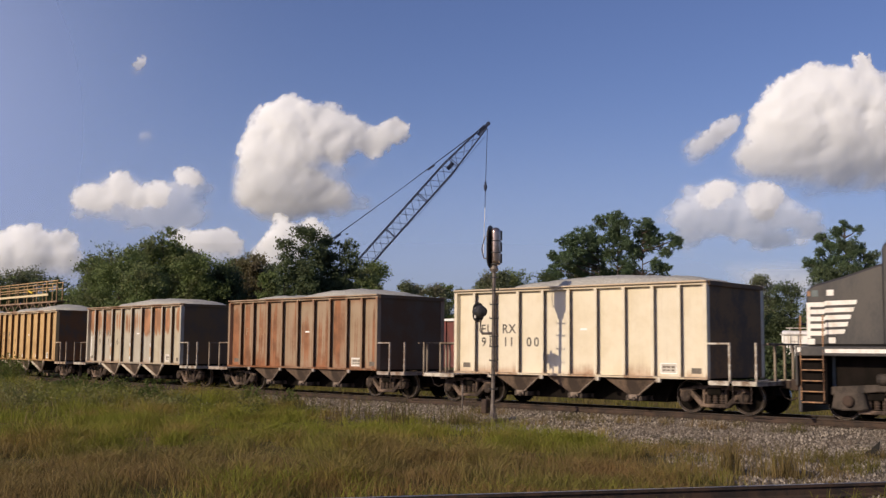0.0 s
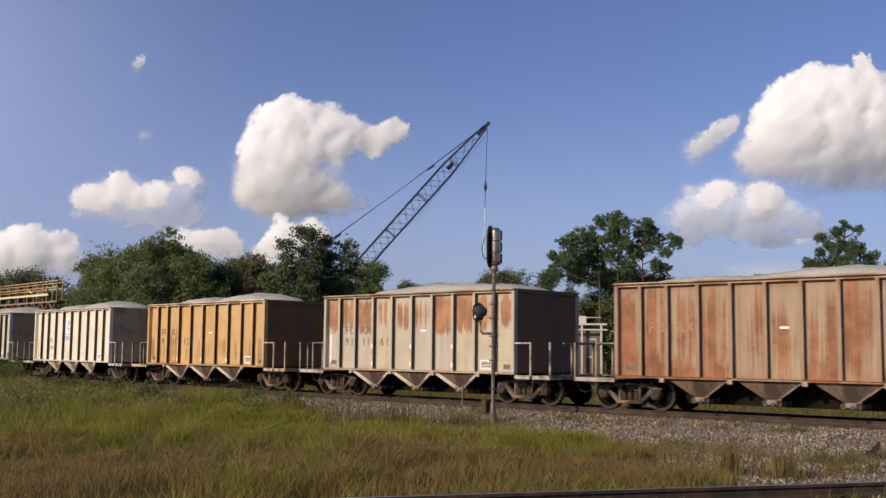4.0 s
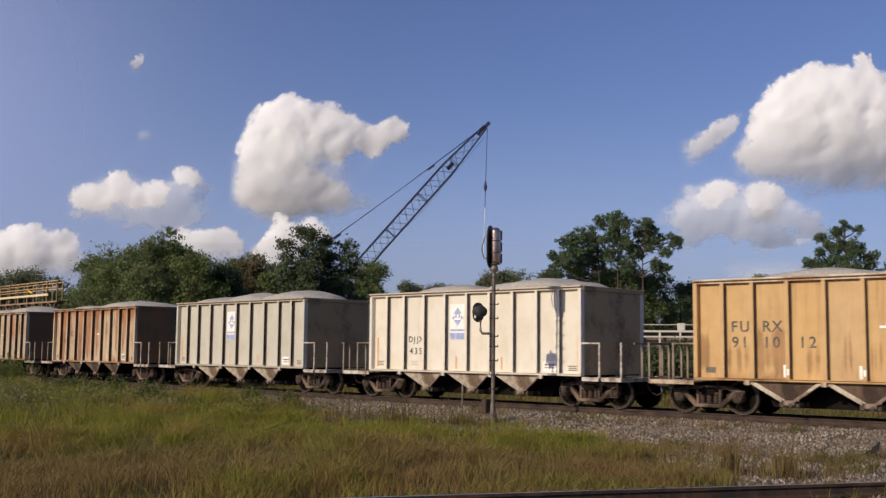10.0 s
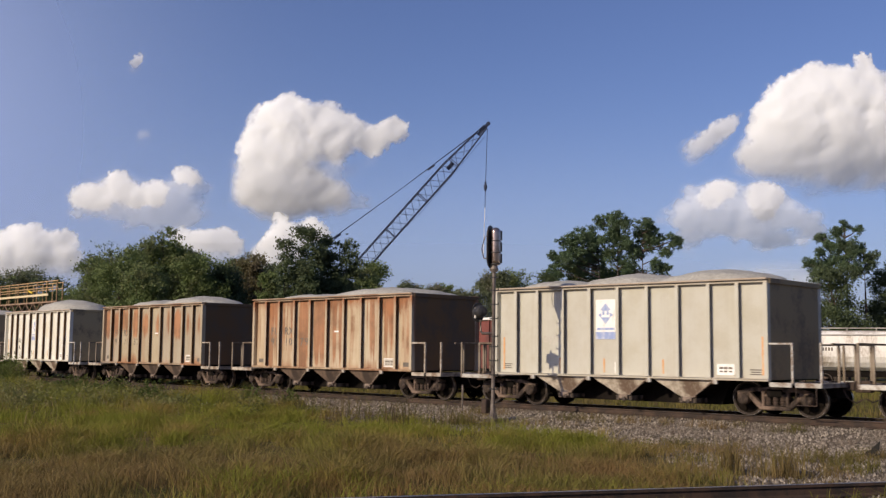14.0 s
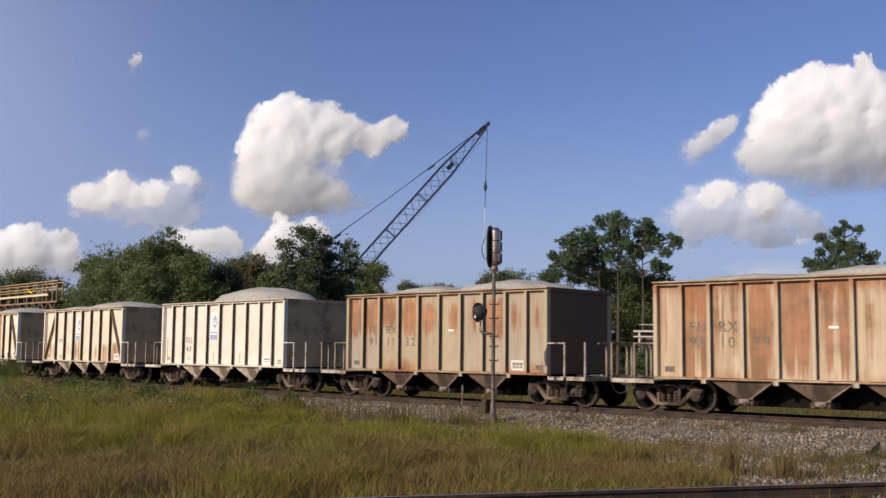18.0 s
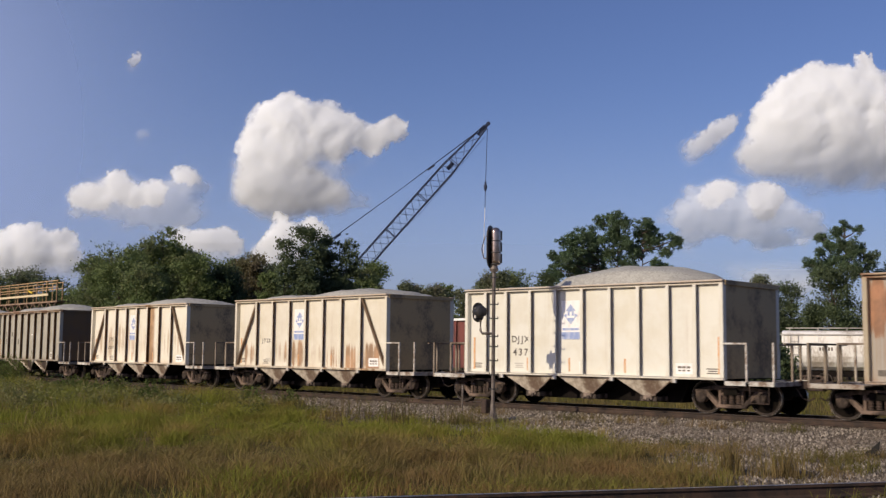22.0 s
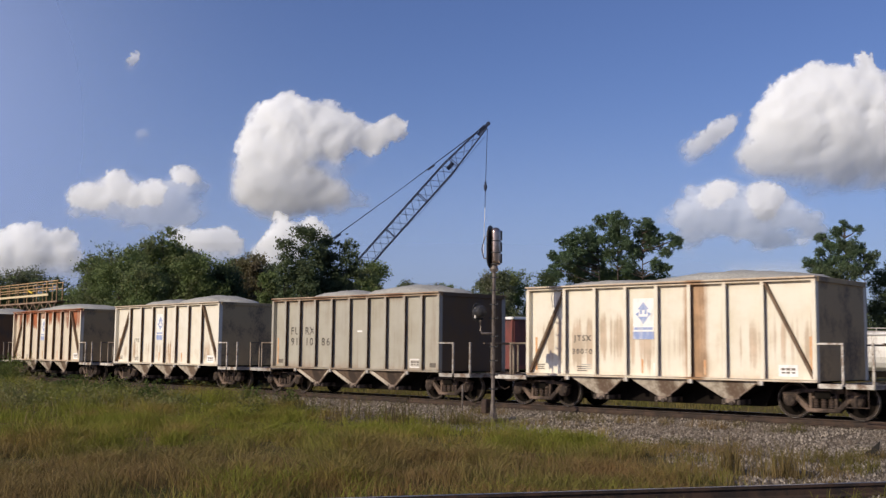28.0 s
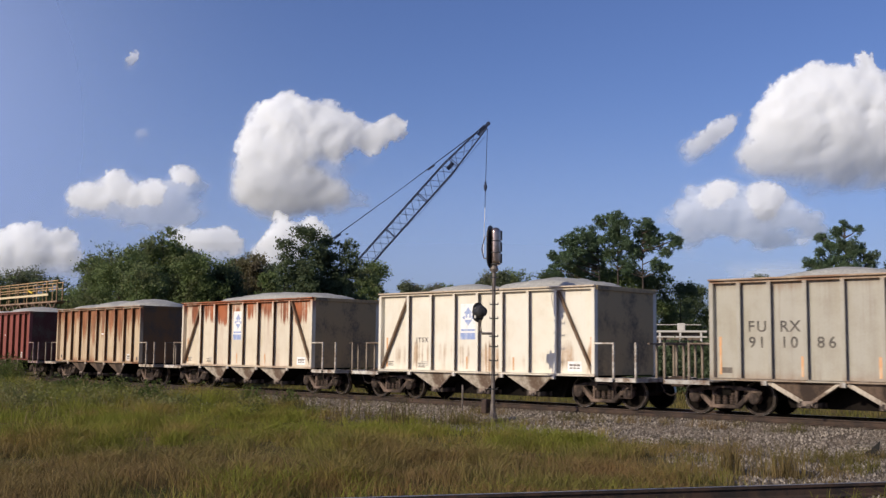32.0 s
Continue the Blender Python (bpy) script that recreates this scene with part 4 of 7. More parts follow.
STENCIL_FRAME = data_mesh(0.52, 0.30, 3)
STENCIL_BACK = Geo().box(0.03, 0.49, -0.003, 0.002, 0.03, 0.27).mesh("stencil_field", STENCIL_PALE)
STENCIL_BAR = Geo().box(0.0, 0.11, -0.0055, 0.0, 0.16, 0.22).box(0.01, 0.10, -0.0055, 0.0, 0.08, 0.12).mesh("stencil_bar", STENCIL_FADED)
SMALL_BARS = [Geo().box(-w / 2, w / 2, -0.003, 0.002, z, z + 0.03).mesh("stencil_bar", STENCIL_FADED) for w, z in ((0.34, 0.0), (0.28, 0.06), (0.36, 0.12))]
DATA_PLATE = Geo().box(-0.15, 0.15, -0.004, 0.002, 0.0, 0.15).mesh("data_plate", STENCIL_FADED)
DECAL_BOARD = Geo().box(-0.34, 0.34, -0.006, 0.002, -0.58, 0.58).mesh("decal_board", DECAL_WHITE)
_b = Geo().prism([(-0.18, 0.27), (0.0, 0.47), (0.18, 0.27), (0.11, 0.27), (0.11, 0.13), (0.04, 0.13), (0.04, 0.25), (-0.04, 0.25), (-0.04, 0.13), (-0.11, 0.13), (-0.11, 0.27)], -0.010, 0.0)
DECAL_ARROW = _b.mesh("decal_arrow", DECAL_BLUE)
DECAL_WEDGE = Geo().prism([(-0.17, 0.06), (0.17, 0.06), (0.0, -0.14)], -0.010, 0.0).mesh("decal_wedge", DECAL_BLUE)
DECAL_WING = Geo().prism([(-0.26, 0.13), (-0.15, 0.20), (-0.15, 0.06)], -0.010, 0.0).mesh("decal_wing", DECAL_BLUE)
DECAL_BAND = Geo().box(-0.30, 0.30, -0.010, 0.0, -0.31, -0.24).mesh("decal_band", DECAL_BLUE)
DECAL_FOOT = Geo().box(-0.34, 0.34, -0.010, 0.0, -0.575, -0.36).mesh("decal_band", DECAL_BLUE)
TAPE_END = Geo().box(-0.035, 0.035, -0.006, 0.002, -0.5, 0.5).mesh("reflector_strip", ORANGE_TAPE)
TAPE_SHORT = Geo().box(-0.03, 0.03, -0.006, 0.002, -0.2, 0.2).mesh("reflector_strip", ORANGE_TAPE)
TAPE_TALL = Geo().box(-0.045, 0.045, -0.006, 0.002, -0.26, 0.26).mesh("reflector_strip", ORANGE_TAPE)
TAPE_DOT = Geo().box(-0.03, 0.03, -0.004, 0.002, -0.08, 0.08).mesh("reflector_strip", DECAL_WHITE)
TAPE_LOW = Geo().box(-0.055, 0.055, -0.006, 0.002, -0.16, 0.16).mesh("reflector_strip", DECAL_WHITE)
TAG = Geo().box(-0.12, 0.12, -0.006, 0.002, -0.03, 0.03).mesh("reporting_tag", DECAL_WHITE)

WIDE_CHUTE = funnel(0.94, 0.13)
VEHICLES = []       # (thing, distance of its centre behind the head of the train)


def hopper(index, pattern, paint, label, load, texts=(), marks=STENCIL_DARK, decal=None, tape=0, rim=None, chutes=0):
    car = thing("hopper_car", label, "freight car", group="hopper cars of the train")
    # end sheets: darker, warmer copy of the paint, their shade put into the colour
    ends = worn("shaded_end_" + paint.name, tuple((0.46 if decal else 0.19) * c * w + 0.010 for c, w in zip(PAINT_BASE[paint.name], (1.26, 0.95, 0.58) if decal else (1.6, 0.95, 0.46))), (0.17, 0.13, 0.085) if decal else (0.11, 0.076, 0.050), 0.28 if decal else 0.45, 1.1, 0.8, 0.0, 0.8)
    # railings are chipped down to the rust
    rails = worn("chipped_rail_" + paint.name, tuple(0.5 * c + 0.20 for c in PAINT_BASE[paint.name]), (0.16, 0.10, 0.065), 0.38, 2.4, 0.75, 0.0, 1.0)
    for name, me, m, use, tag in pattern:
        if chutes != 1 and use == "flange":
            continue
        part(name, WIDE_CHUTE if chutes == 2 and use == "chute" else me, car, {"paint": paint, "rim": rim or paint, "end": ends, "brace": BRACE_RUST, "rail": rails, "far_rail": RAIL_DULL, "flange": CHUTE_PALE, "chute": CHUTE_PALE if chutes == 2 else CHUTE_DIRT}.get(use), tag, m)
    add_truck(car, -4.45)
    add_truck(car, 4.45)
    part("load", LOADS[load], car, label="heaped crushed grey stone")
    for text, x, z, size in texts:
        stencil(car, text, x, z, size, marks)
    last = (RIBS_A[-2] + RIBS_A[-1]) / 2 if pattern is PATTERN_A else 3.75
    at = pose(last - 0.26, NEAR_Y, SILL + 0.10)
    f = part("stencil_frame", STENCIL_FRAME, car, at=at, label="white framed data stencil")
    part("stencil_field", STENCIL_BACK, f, DECAL_WHITE if decal else None)
    for x in (0.07, 0.20, 0.34):
        part("stencil_bar", STENCIL_BAR, f, at=pose(x, 0, 0))
    for x, z in ((-L2 + 0.42, SILL + 0.16), (L2 - 0.40 if pattern is PATTERN_A else -2.6, SILL + 0.12)):
        if decal is None:
            part("data_plate", DATA_PLATE, car, at=pose(x, NEAR_Y, z), label="small dark stencilled panel")
            continue
        for me in SMALL_BARS:
            part("stencil_bar", me, car, at=pose(x, NEAR_Y, z))
    if pattern is PATTERN_A and decal is None:
        part("reporting_tag", TAG, car, at=pose(0.45, NEAR_Y, 2.32))
    if decal is not None:
        d = part("decal_board", DECAL_BOARD, car, at=pose(decal, NEAR_Y, 2.60), label="white and blue emblem board")
        part("decal_arrow", DECAL_ARROW, d)
        part("reflector_strip", TAPE_END, car, at=pose(L2 - 0.20, NEAR_Y, SILL + 0.62), label="orange edge strip")
        part("reflector_strip", TAPE_END, car, at=pose(-L2 + 0.28, NEAR_Y, SILL + 0.62), label="orange edge strip")
        for me in SMALL_BARS:
            part("stencil_bar", me, car, STENCIL_PALE, at=pose(-2.45, NEAR_Y, SILL + 0.18))
        for x in (-2.12, -0.55, 1.40):
            part("reflector_strip", TAPE_SHORT, car, at=pose(x, NEAR_Y, SILL + 0.30), label="faded orange strip")
        part("reflector_strip", TAPE_LOW, car, at=pose(-0.13, NEAR_Y, SILL + 0.24), label="white reflector strip")
        part("decal_wedge", DECAL_WEDGE, d)
        part("decal_wing", DECAL_WING, d)
        part("decal_wing", DECAL_WING, d, at=pose(0, 0, 0) @ Matrix.Diagonal((-1, 1, 1, 1)))
        part("decal_band", DECAL_BAND, d)
        part("decal_band", DECAL_FOOT, d)
    if tape:
        for x in (L2 - 0.22,):
            part("reflector_strip", TAPE_END, car, at=pose(x, NEAR_Y, SILL + 0.62), label="orange edge strip")
        for x in (-1.93, 0.0, 1.93):
            for z in (SILL + 0.22, SILL + 0.82)[:tape % 3]:
                part("reflector_strip", TAPE_DOT, car, at=pose(x, -HW - 0.001, z), label="white reflector strip")
            if tape == 2:
                part("reflector_strip", TAPE_SHORT, car, at=pose(x, -HW - 0.001, SILL + 0.52), label="orange reflector strip")
        if tape == 2:
            part("reflector_strip", TAPE_END, car, DECAL_WHITE, at=pose(-L2 + 0.24, NEAR_Y, SILL + 0.75), label="white edge strip")
        for x in (-1.93, 0.0, 1.93):
            if tape == 3:
                part("reflector_strip", TAPE_TALL, car, at=pose(x - 0.14, NEAR_Y, SILL + 0.36), label="orange reflector strip")
            elif tape == 1:
                part("reflector_strip", TAPE_LOW, car, at=pose(x - 0.125, NEAR_Y, SILL + 0.24), label="white reflector strip")
        if tape == 3:
            part("reflector_strip", TAPE_END, car, at=pose(-L2 + 0.24, NEAR_Y, SILL + 0.62), label="orange edge strip")
    VEHICLES.append((car, 4.56 - PITCH * (index - 1)))
    return car


BRACE_RUST = worn("brace_rust", (0.20, 0.13, 0.08), (0.11, 0.066, 0.04), 0.5, 2.5, 0.8)
RAIL_DULL = worn("dull_rail_paint", (0.27, 0.225, 0.175), (0.10, 0.066, 0.045), 0.5, 2.5, 0.8)
RIM_PALE = worn("worn_rim_pale", (0.62, 0.54, 0.42), (0.34, 0.2, 0.12), 0.45, 1.6, 0.7, 0.0, 1.0)
RIM_RUST = worn("worn_rim_rusty", (0.42, 0.325, 0.235), (0.25, 0.14, 0.085), 0.5, 1.6, 0.75, 0.0, 1.0)
RUST = (0.36, 0.145, 0.06)
CREAM, TAN = (0.72, 0.66, 0.52), (0.57, 0.37, 0.168)


def split_marks(a, b, numbers):
    """Marks broken by the ribs, two characters to a panel."""
    mid = [(p + q) / 2 for p, q in zip(RIBS_A, RIBS_A[1:])]
    row = [(a, mid[0], 2.34, 0.40), (b, mid[1], 2.34, 0.40)]
    return row + [(t, mid[k], 1.93, 0.40) for k, t in enumerate(numbers)]


hopper(1, PATTERN_A, car_paint("paint_cream", CREAM, RUST, 0.13, 0.01, 0.05, 1.0, 0.14), "cream three-bay hopper car heaped with crushed stone", "one", split_marks("FU", "RX", ("91", "11", "00")))
hopper(2, PATTERN_A, car_paint("paint_rusted", (0.35, 0.262, 0.185), (0.33, 0.122, 0.052), 0.42, 0.10, 0.6, 2.0, 0.34, patch=(2.1, 1.2, 0.8, -0.12), fade=0.08), "heavily rusted brown hopper car heaped with crushed stone", "flat", [("FU", -3.3, 2.34, 0.40), ("RX", -2.4, 2.34, 0.40)], STENCIL_RUSTED, rim=RIM_RUST)
hopper(3, PATTERN_A, car_paint("paint_grey_rust", (0.47, 0.43, 0.335), (0.46, 0.190, 0.085), 0.08, 0.02, 0.30, 3.0, 0.28, patch=(2.92, 0.48, 0.8, -0.34), fade=0.8), "grey hopper car with orange rust across the upper panels", "one", split_marks("FU", "RX", ("91", "11", "61")), STENCIL_FADED, tape=2, rim=RIM_RUST, chutes=1)
hopper(4, PATTERN_A, car_paint("paint_tan", TAN, (0.27, 0.115, 0.045), 0.10, 0.03, 0.25, 4.0, 0.26, patch=(1.6, 0.5, 0.42, -0.02)), "tan orange hopper car with faint rust spots", "two", split_marks("FU", "RX", ("91", "10", "12")), tape=1, rim=RIM_PALE, chutes=1)
hopper(5, PATTERN_A, car_paint("paint_white", (0.69, 0.675, 0.59), RUST, 0.02, 0.01, 0.04, 5.0, 0.12), "clean white hopper car with a white and blue emblem", "two", [("DJJX", -2.40, 2.02, 0.28), ("435", -2.40, 1.62, 0.30)], decal=-0.49, chutes=2)
hopper(6, PATTERN_A, car_paint("paint_light_grey", (0.505, 0.505, 0.445), RUST, 0.03, 0.01, 0.05, 6.0, 0.16), "light grey hopper car with a white and blue emblem", "three", [("DJJX", -2.40, 2.02, 0.27)], STENCIL_PALE, decal=-0.49, chutes=2)
hopper(7, PATTERN_A, car_paint("paint_streaked", (0.53, 0.45, 0.32), (0.37, 0.14, 0.058), 0.14, 0.30, 0.8, 7.0, 0.26, patch=(2.5, 1.3, 0.7, 0.0)), "streaked rusty hopper car heaped with crushed stone", "flat", split_marks("FU", "RX", ("91", "10", "79")), STENCIL_FADED, rim=RIM_RUST)
hopper(8, PATTERN_A, car_paint("paint_pale_rust", (0.425, 0.36, 0.255), (0.45, 0.180, 0.078), 0.16, 0.03, 0.5, 8.0, 0.26, patch=(2.82, 0.56, 0.72, -0.10), fade=0.85), "pale hopper car with rust patches under its rim", "two", split_marks("FU", "RX", ("91", "11", "32")), STENCIL_FADED, rim=RIM_RUST)
hopper(9, PATTERN_A, car_paint("paint_bright_white", (0.71, 0.71, 0.64), RUST, 0.02, 0.01, 0.03, 9.0, 0.10), "bright white hopper car with a white and blue emblem", "dome", [("DJJX", -2.40, 2.02, 0.28), ("437", -2.40, 1.62, 0.30)], decal=-0.49, chutes=2)
hopper(10, PATTERN_B, car_paint("paint_stained_white", (0.72, 0.685, 0.58), (0.45, 0.22, 0.092), 0.06, 0.03, 0.14, 10.0, 0.14, patch=(1.45, 0.5, 0.75, 0.22), pitch=1.035), "off-white braced hopper car with rust stains below", "flat", [("JTSX", -2.6, 1.98, 0.22)], STENCIL_FADED, decal=-0.50, chutes=2)
hopper(11, PATTERN_B, car_paint("paint_blotched_white", (0.77, 0.735, 0.63), (0.47, 0.24, 0.10), 0.06, 0.03, 0.10, 11.0, 0.10, patch=(1.9, 0.7, 0.4, 0.36), pitch=1.035, run=(1.15, 0.45), fade=0.05), "off-white braced hopper car with one wide rust stain", "flat", [("JTSX", -2.6, 2.05, 0.23), ("30060", -2.6, 1.66, 0.21)], decal=-0.50, chutes=2)
hopper(12, PATTERN_A, car_paint("paint_dull_grey", (0.41, 0.395, 0.335), (0.30, 0.15, 0.075), 0.10, 0.07, 0.25, 12.0, 0.30), "dull grey hopper car with dark lettering", "two", split_marks("FU", "RX", ("91", "10", "86")), tape=3, rim=RIM_RUST, chutes=1)
hopper(13, PATTERN_B, car_paint("paint_chalky", (0.76, 0.725, 0.62), (0.46, 0.25, 0.11), 0.04, 0.03, 0.12, 13.0, 0.12, patch=(1.5, 0.5, 0.7, 0.26), pitch=1.035), "chalky white braced hopper car heaped with crushed stone", "two", [("JTSX", -2.6, 2.0, 0.22)], STENCIL_FADED, decal=-0.50, chutes=2)
hopper(14, PATTERN_B, car_paint("paint_rust_topped", (0.69, 0.62, 0.49), (0.40, 0.115, 0.042), 0.10, 0.30, 0.38, 14.0, 0.18, patch=(3.2, 0.5, 0.95, 0.05), pitch=1.035), "white braced hopper car with deep red rust along its rim", "one", decal=-0.50, chutes=2)
hopper(15, PATTERN_A, car_paint("paint_brown_streaks", (0.58, 0.46, 0.31), (0.34, 0.12, 0.05), 0.14, 0.50, 0.6, 15.0, 0.28, patch=(2.9, 0.8, 0.75, 0.05)), "brown streaked hopper car heaped with crushed stone", "three", rim=RIM_RUST)
hopper(16, PATTERN_A, car_paint("paint_oxide_red", (0.27, 0.075, 0.06), (0.17, 0.055, 0.04), 0.15, 0.1, 0.2, 16.0, 0.20), "oxide red hopper car at the tail of view", "flat")


# ---- locomotive ahead of the hoppers ----
LOCO_BLACK = worn("locomotive_black", (0.026, 0.026, 0.029), (0.055, 0.050, 0.046), 0.45, 2.0, 0.5)
LOCO_WHITE = worn("locomotive_white", (0.80, 0.78, 0.74), (0.6, 0.56, 0.5), 0.15, 3.0, 0.5)
LOCO_TRUCK = worn("locomotive_truck", (0.075, 0.058, 0.047), (0.018, 0.014, 0.012), 0.5, 3.0, 0.8)
STEP_ORANGE = worn("step_edge_orange", (0.46, 0.24, 0.12), (0.2, 0.12, 0.08), 0.4, 5.0, 0.6)
GLASS_DARK = worn("dark_glass", (0.10, 0.13, 0.13), (0.16, 0.2, 0.2), 0.2, 2.0, 0.15)


def build_locomotive():
    car = thing("locomotive", "black diesel locomotive with white nose stripes", "locomotive")
    part("deck", Geo().box(0.0, 18.0, -1.55, 1.55, 1.60, 1.85).mesh("deck", LOCO_BLACK, 0.02), car)
    part("nose", Geo().prism([(0.16, 1.85), (0.16, 3.22), (0.22, 3.34), (0.40, 3.42), (1.2, 3.62), (2.15, 3.90), (2.15, 1.85)], -1.28, 1.28).mesh("nose", LOCO_BLACK, 0.06), car)
    part("cab", Geo().prism([(2.15, 1.85), (2.15, 4.25), (2.45, 4.62), (4.6, 4.62), (4.6, 1.85)], -1.5, 1.5).mesh("cab", LOCO_BLACK, 0.06), car)
    part("hood", Geo().box(4.6, 17.2, -0.95, 0.95, 1.85, 4.45).mesh("hood", LOCO_BLACK, 0.08), car)
    part("fuel_tank", Geo().box(6.4, 11.6, -1.4, 1.4, 0.35, 1.3).mesh("fuel_tank", LOCO_BLACK, 0.15), car)
    part("underframe", Geo().box(0.75, 17.7, -0.95, 0.95, 0.70, 1.60).mesh("underframe", UNDER_DARK, 0.02), car)
    part("sill_stripe", Geo().box(0.74, 2.85, -1.556, -1.545, 1.68, 1.78).box(3.15, 8.0, -1.556, -1.545, 1.68, 1.78).mesh("sill_stripe", LOCO_WHITE), car, label="white stripe along the deck edge")
    for k in range(5):
        z = 2.99 - 0.182 * k
        g = Geo().prism([(0.18, z - 0.145), (0.18, z - 0.03), (0.66, z - 0.03), (0.66, z), (1.47 - 0.077 * k, z + 0.01), (1.44 - 0.077 * k, z - 0.10), (0.64, z - 0.115), (0.64, z - 0.145)], -1.288, -1.27)
        part("nose_stripe", g.mesh("nose_stripe", LOCO_WHITE), car, label="white painted bar")
    part("nose_stripe", Geo().box(0.18, 0.27, -1.287, -1.27, 2.05, 2.96).mesh("nose_stripe", LOCO_WHITE), car)
    for x, z in ((0.70, 3.12), (0.72, 1.92), (0.19, 1.89)):
        part("marker_plate", Geo().box(x, x + 0.19, -1.289, -1.27, z, z + 0.15).mesh("marker_plate", LOCO_WHITE, 0.01), car)
    part("number_lamp", Geo().box(0.31, 0.49, -1.289, -1.27, 3.10, 3.27).mesh("number_lamp", GLASS_DARK, 0.01), car)
    part("end_plate", Geo().box(-0.06, 0.0, -1.5, 1.5, 0.85, 1.85).mesh("end_plate", LOCO_BLACK, 0.01), car)
    well = part("step_well", Geo().box(0.05, 0.72, -1.40, -1.05, 0.40, 1.60).mesh("step_well", UNDER_DARK, 0.01), car)
    for k in range(5):
        part("step", Geo().box(0.12, 0.66, -1.56, -1.26, 0.43 + 0.268 * k, 0.46 + 0.268 * k).mesh("step", STEP_ORANGE, 0.006), well, label="orange-edged step")
    for x in (0.10, 0.68):
        part("step_rail", Geo().tube([(x, -1.53, 0.5), (x, -1.54, 1.6), (x, -1.5, 2.62)], 0.018, 6).mesh("step_rail", STEP_ORANGE), car)
    part("end_rail", Geo().tube([(0.03, -1.5, 2.4), (0.03, 0, 2.45), (0.03, 1.5, 2.4)], 0.022, 6).mesh("end_rail", LOCO_BLACK), car)
    part("coupler", Geo().box(-0.55, 0.0, -0.12, 0.12, 0.70, 0.98).mesh("coupler", BLACK_STEEL, 0.02), car)
    part("pilot", Geo().box(-0.04, 0.06, -1.4, 1.4, 0.18, 0.85).mesh("pilot", LOCO_BLACK, 0.02), car)
    part("class_lamp", Geo().box(0.20, 0.29, -1.289, -1.27, 3.12, 3.25).mesh("class_lamp", STEP_ORANGE, 0.01), car, label="orange class lamp")
    part("deck_plate", Geo().box(0.02, 0.11, -1.558, -1.545, 1.70, 1.82).mesh("deck_plate", LOCO_WHITE), car)
    part("sill_badge", Geo().box(2.35, 2.62, -1.556, -1.545, 1.615, 1.665).mesh("sill_badge", worn("badge_yellow", (0.55, 0.38, 0.1), (0.3, 0.2, 0.08), 0.3, 4.0)), car)
    for x in (3.1, 14.9):
        for y, out in ((-1.22, -1), (1.12, 1)):
            f = part("truck_frame", Geo().prism([(x - 2.6, 0.66), (x - 2.4, 0.84), (x - 1.2, 0.92), (x + 1.2, 0.92), (x + 2.4, 0.84), (x + 2.6, 0.66), (x + 2.2, 0.62), (x + 1.2, 0.74), (x - 1.2, 0.74), (x - 2.2, 0.62)], y, y + 0.1).mesh("truck_frame", LOCO_TRUCK, 0.02), car)
            for ax in (-1.9, 0.0, 1.9):
                part("pedestal", Geo().prism([(x + ax - 0.46, 0.30), (x + ax - 0.36, 0.72), (x + ax + 0.36, 0.72), (x + ax + 0.46, 0.30), (x + ax + 0.2, 0.26), (x + ax - 0.2, 0.26)], y - 0.06 * (out < 0), y + 0.16).mesh("pedestal", LOCO_TRUCK, 0.03), f)
                part("journal_cap", Geo().lathe([(0.14, 0.0), (0.14, 0.10), (0.10, 0.13)], 14, pose(x + ax, y + (0.1 if out > 0 else -0.04), 0.5, -90 * out, 0, 0)).mesh("journal_cap", BLACK_STEEL), f)
            part("brake_cylinder", Geo().lathe([(0.12, -0.25), (0.14, -0.2), (0.14, 0.2), (0.08, 0.28)], 12, pose(x - 0.95, y, 1.05, 0, 90, 0)).mesh("brake_cylinder", LOCO_TRUCK), f)
        add_truck(car, x - 1.3)
        add_truck(car, x + 1.3)
    VEHICLES.append((car, 11.50))


build_locomotive()

# ---- railway signal beside the track ----
SIGNAL_STEEL = worn("signal_mast_grey", (0.20, 0.17, 0.15), (0.06, 0.045, 0.037), 0.42, 4.0, 0.45, 0.35)
SIGNAL_BLACK = worn("signal_black", (0.022, 0.022, 0.024), (0.05, 0.045, 0.04), 0.3, 4.0, 0.55)
SIGNAL_ALU = worn("signal_housing_aluminium", (0.42, 0.34, 0.31), (0.16, 0.12, 0.10), 0.35, 5.0, 0.22, 0.85)


def oval(w, h, n=24):
    """A tall rounded plate outline."""
    r = w / 2
    pts = [(r * math.cos(a), h / 2 - r + r * math.sin(a)) for a in [math.pi * k / (n // 2) for k in range(n // 2 + 1)]]
    return pts + [(-x, -z) for x, z in pts]


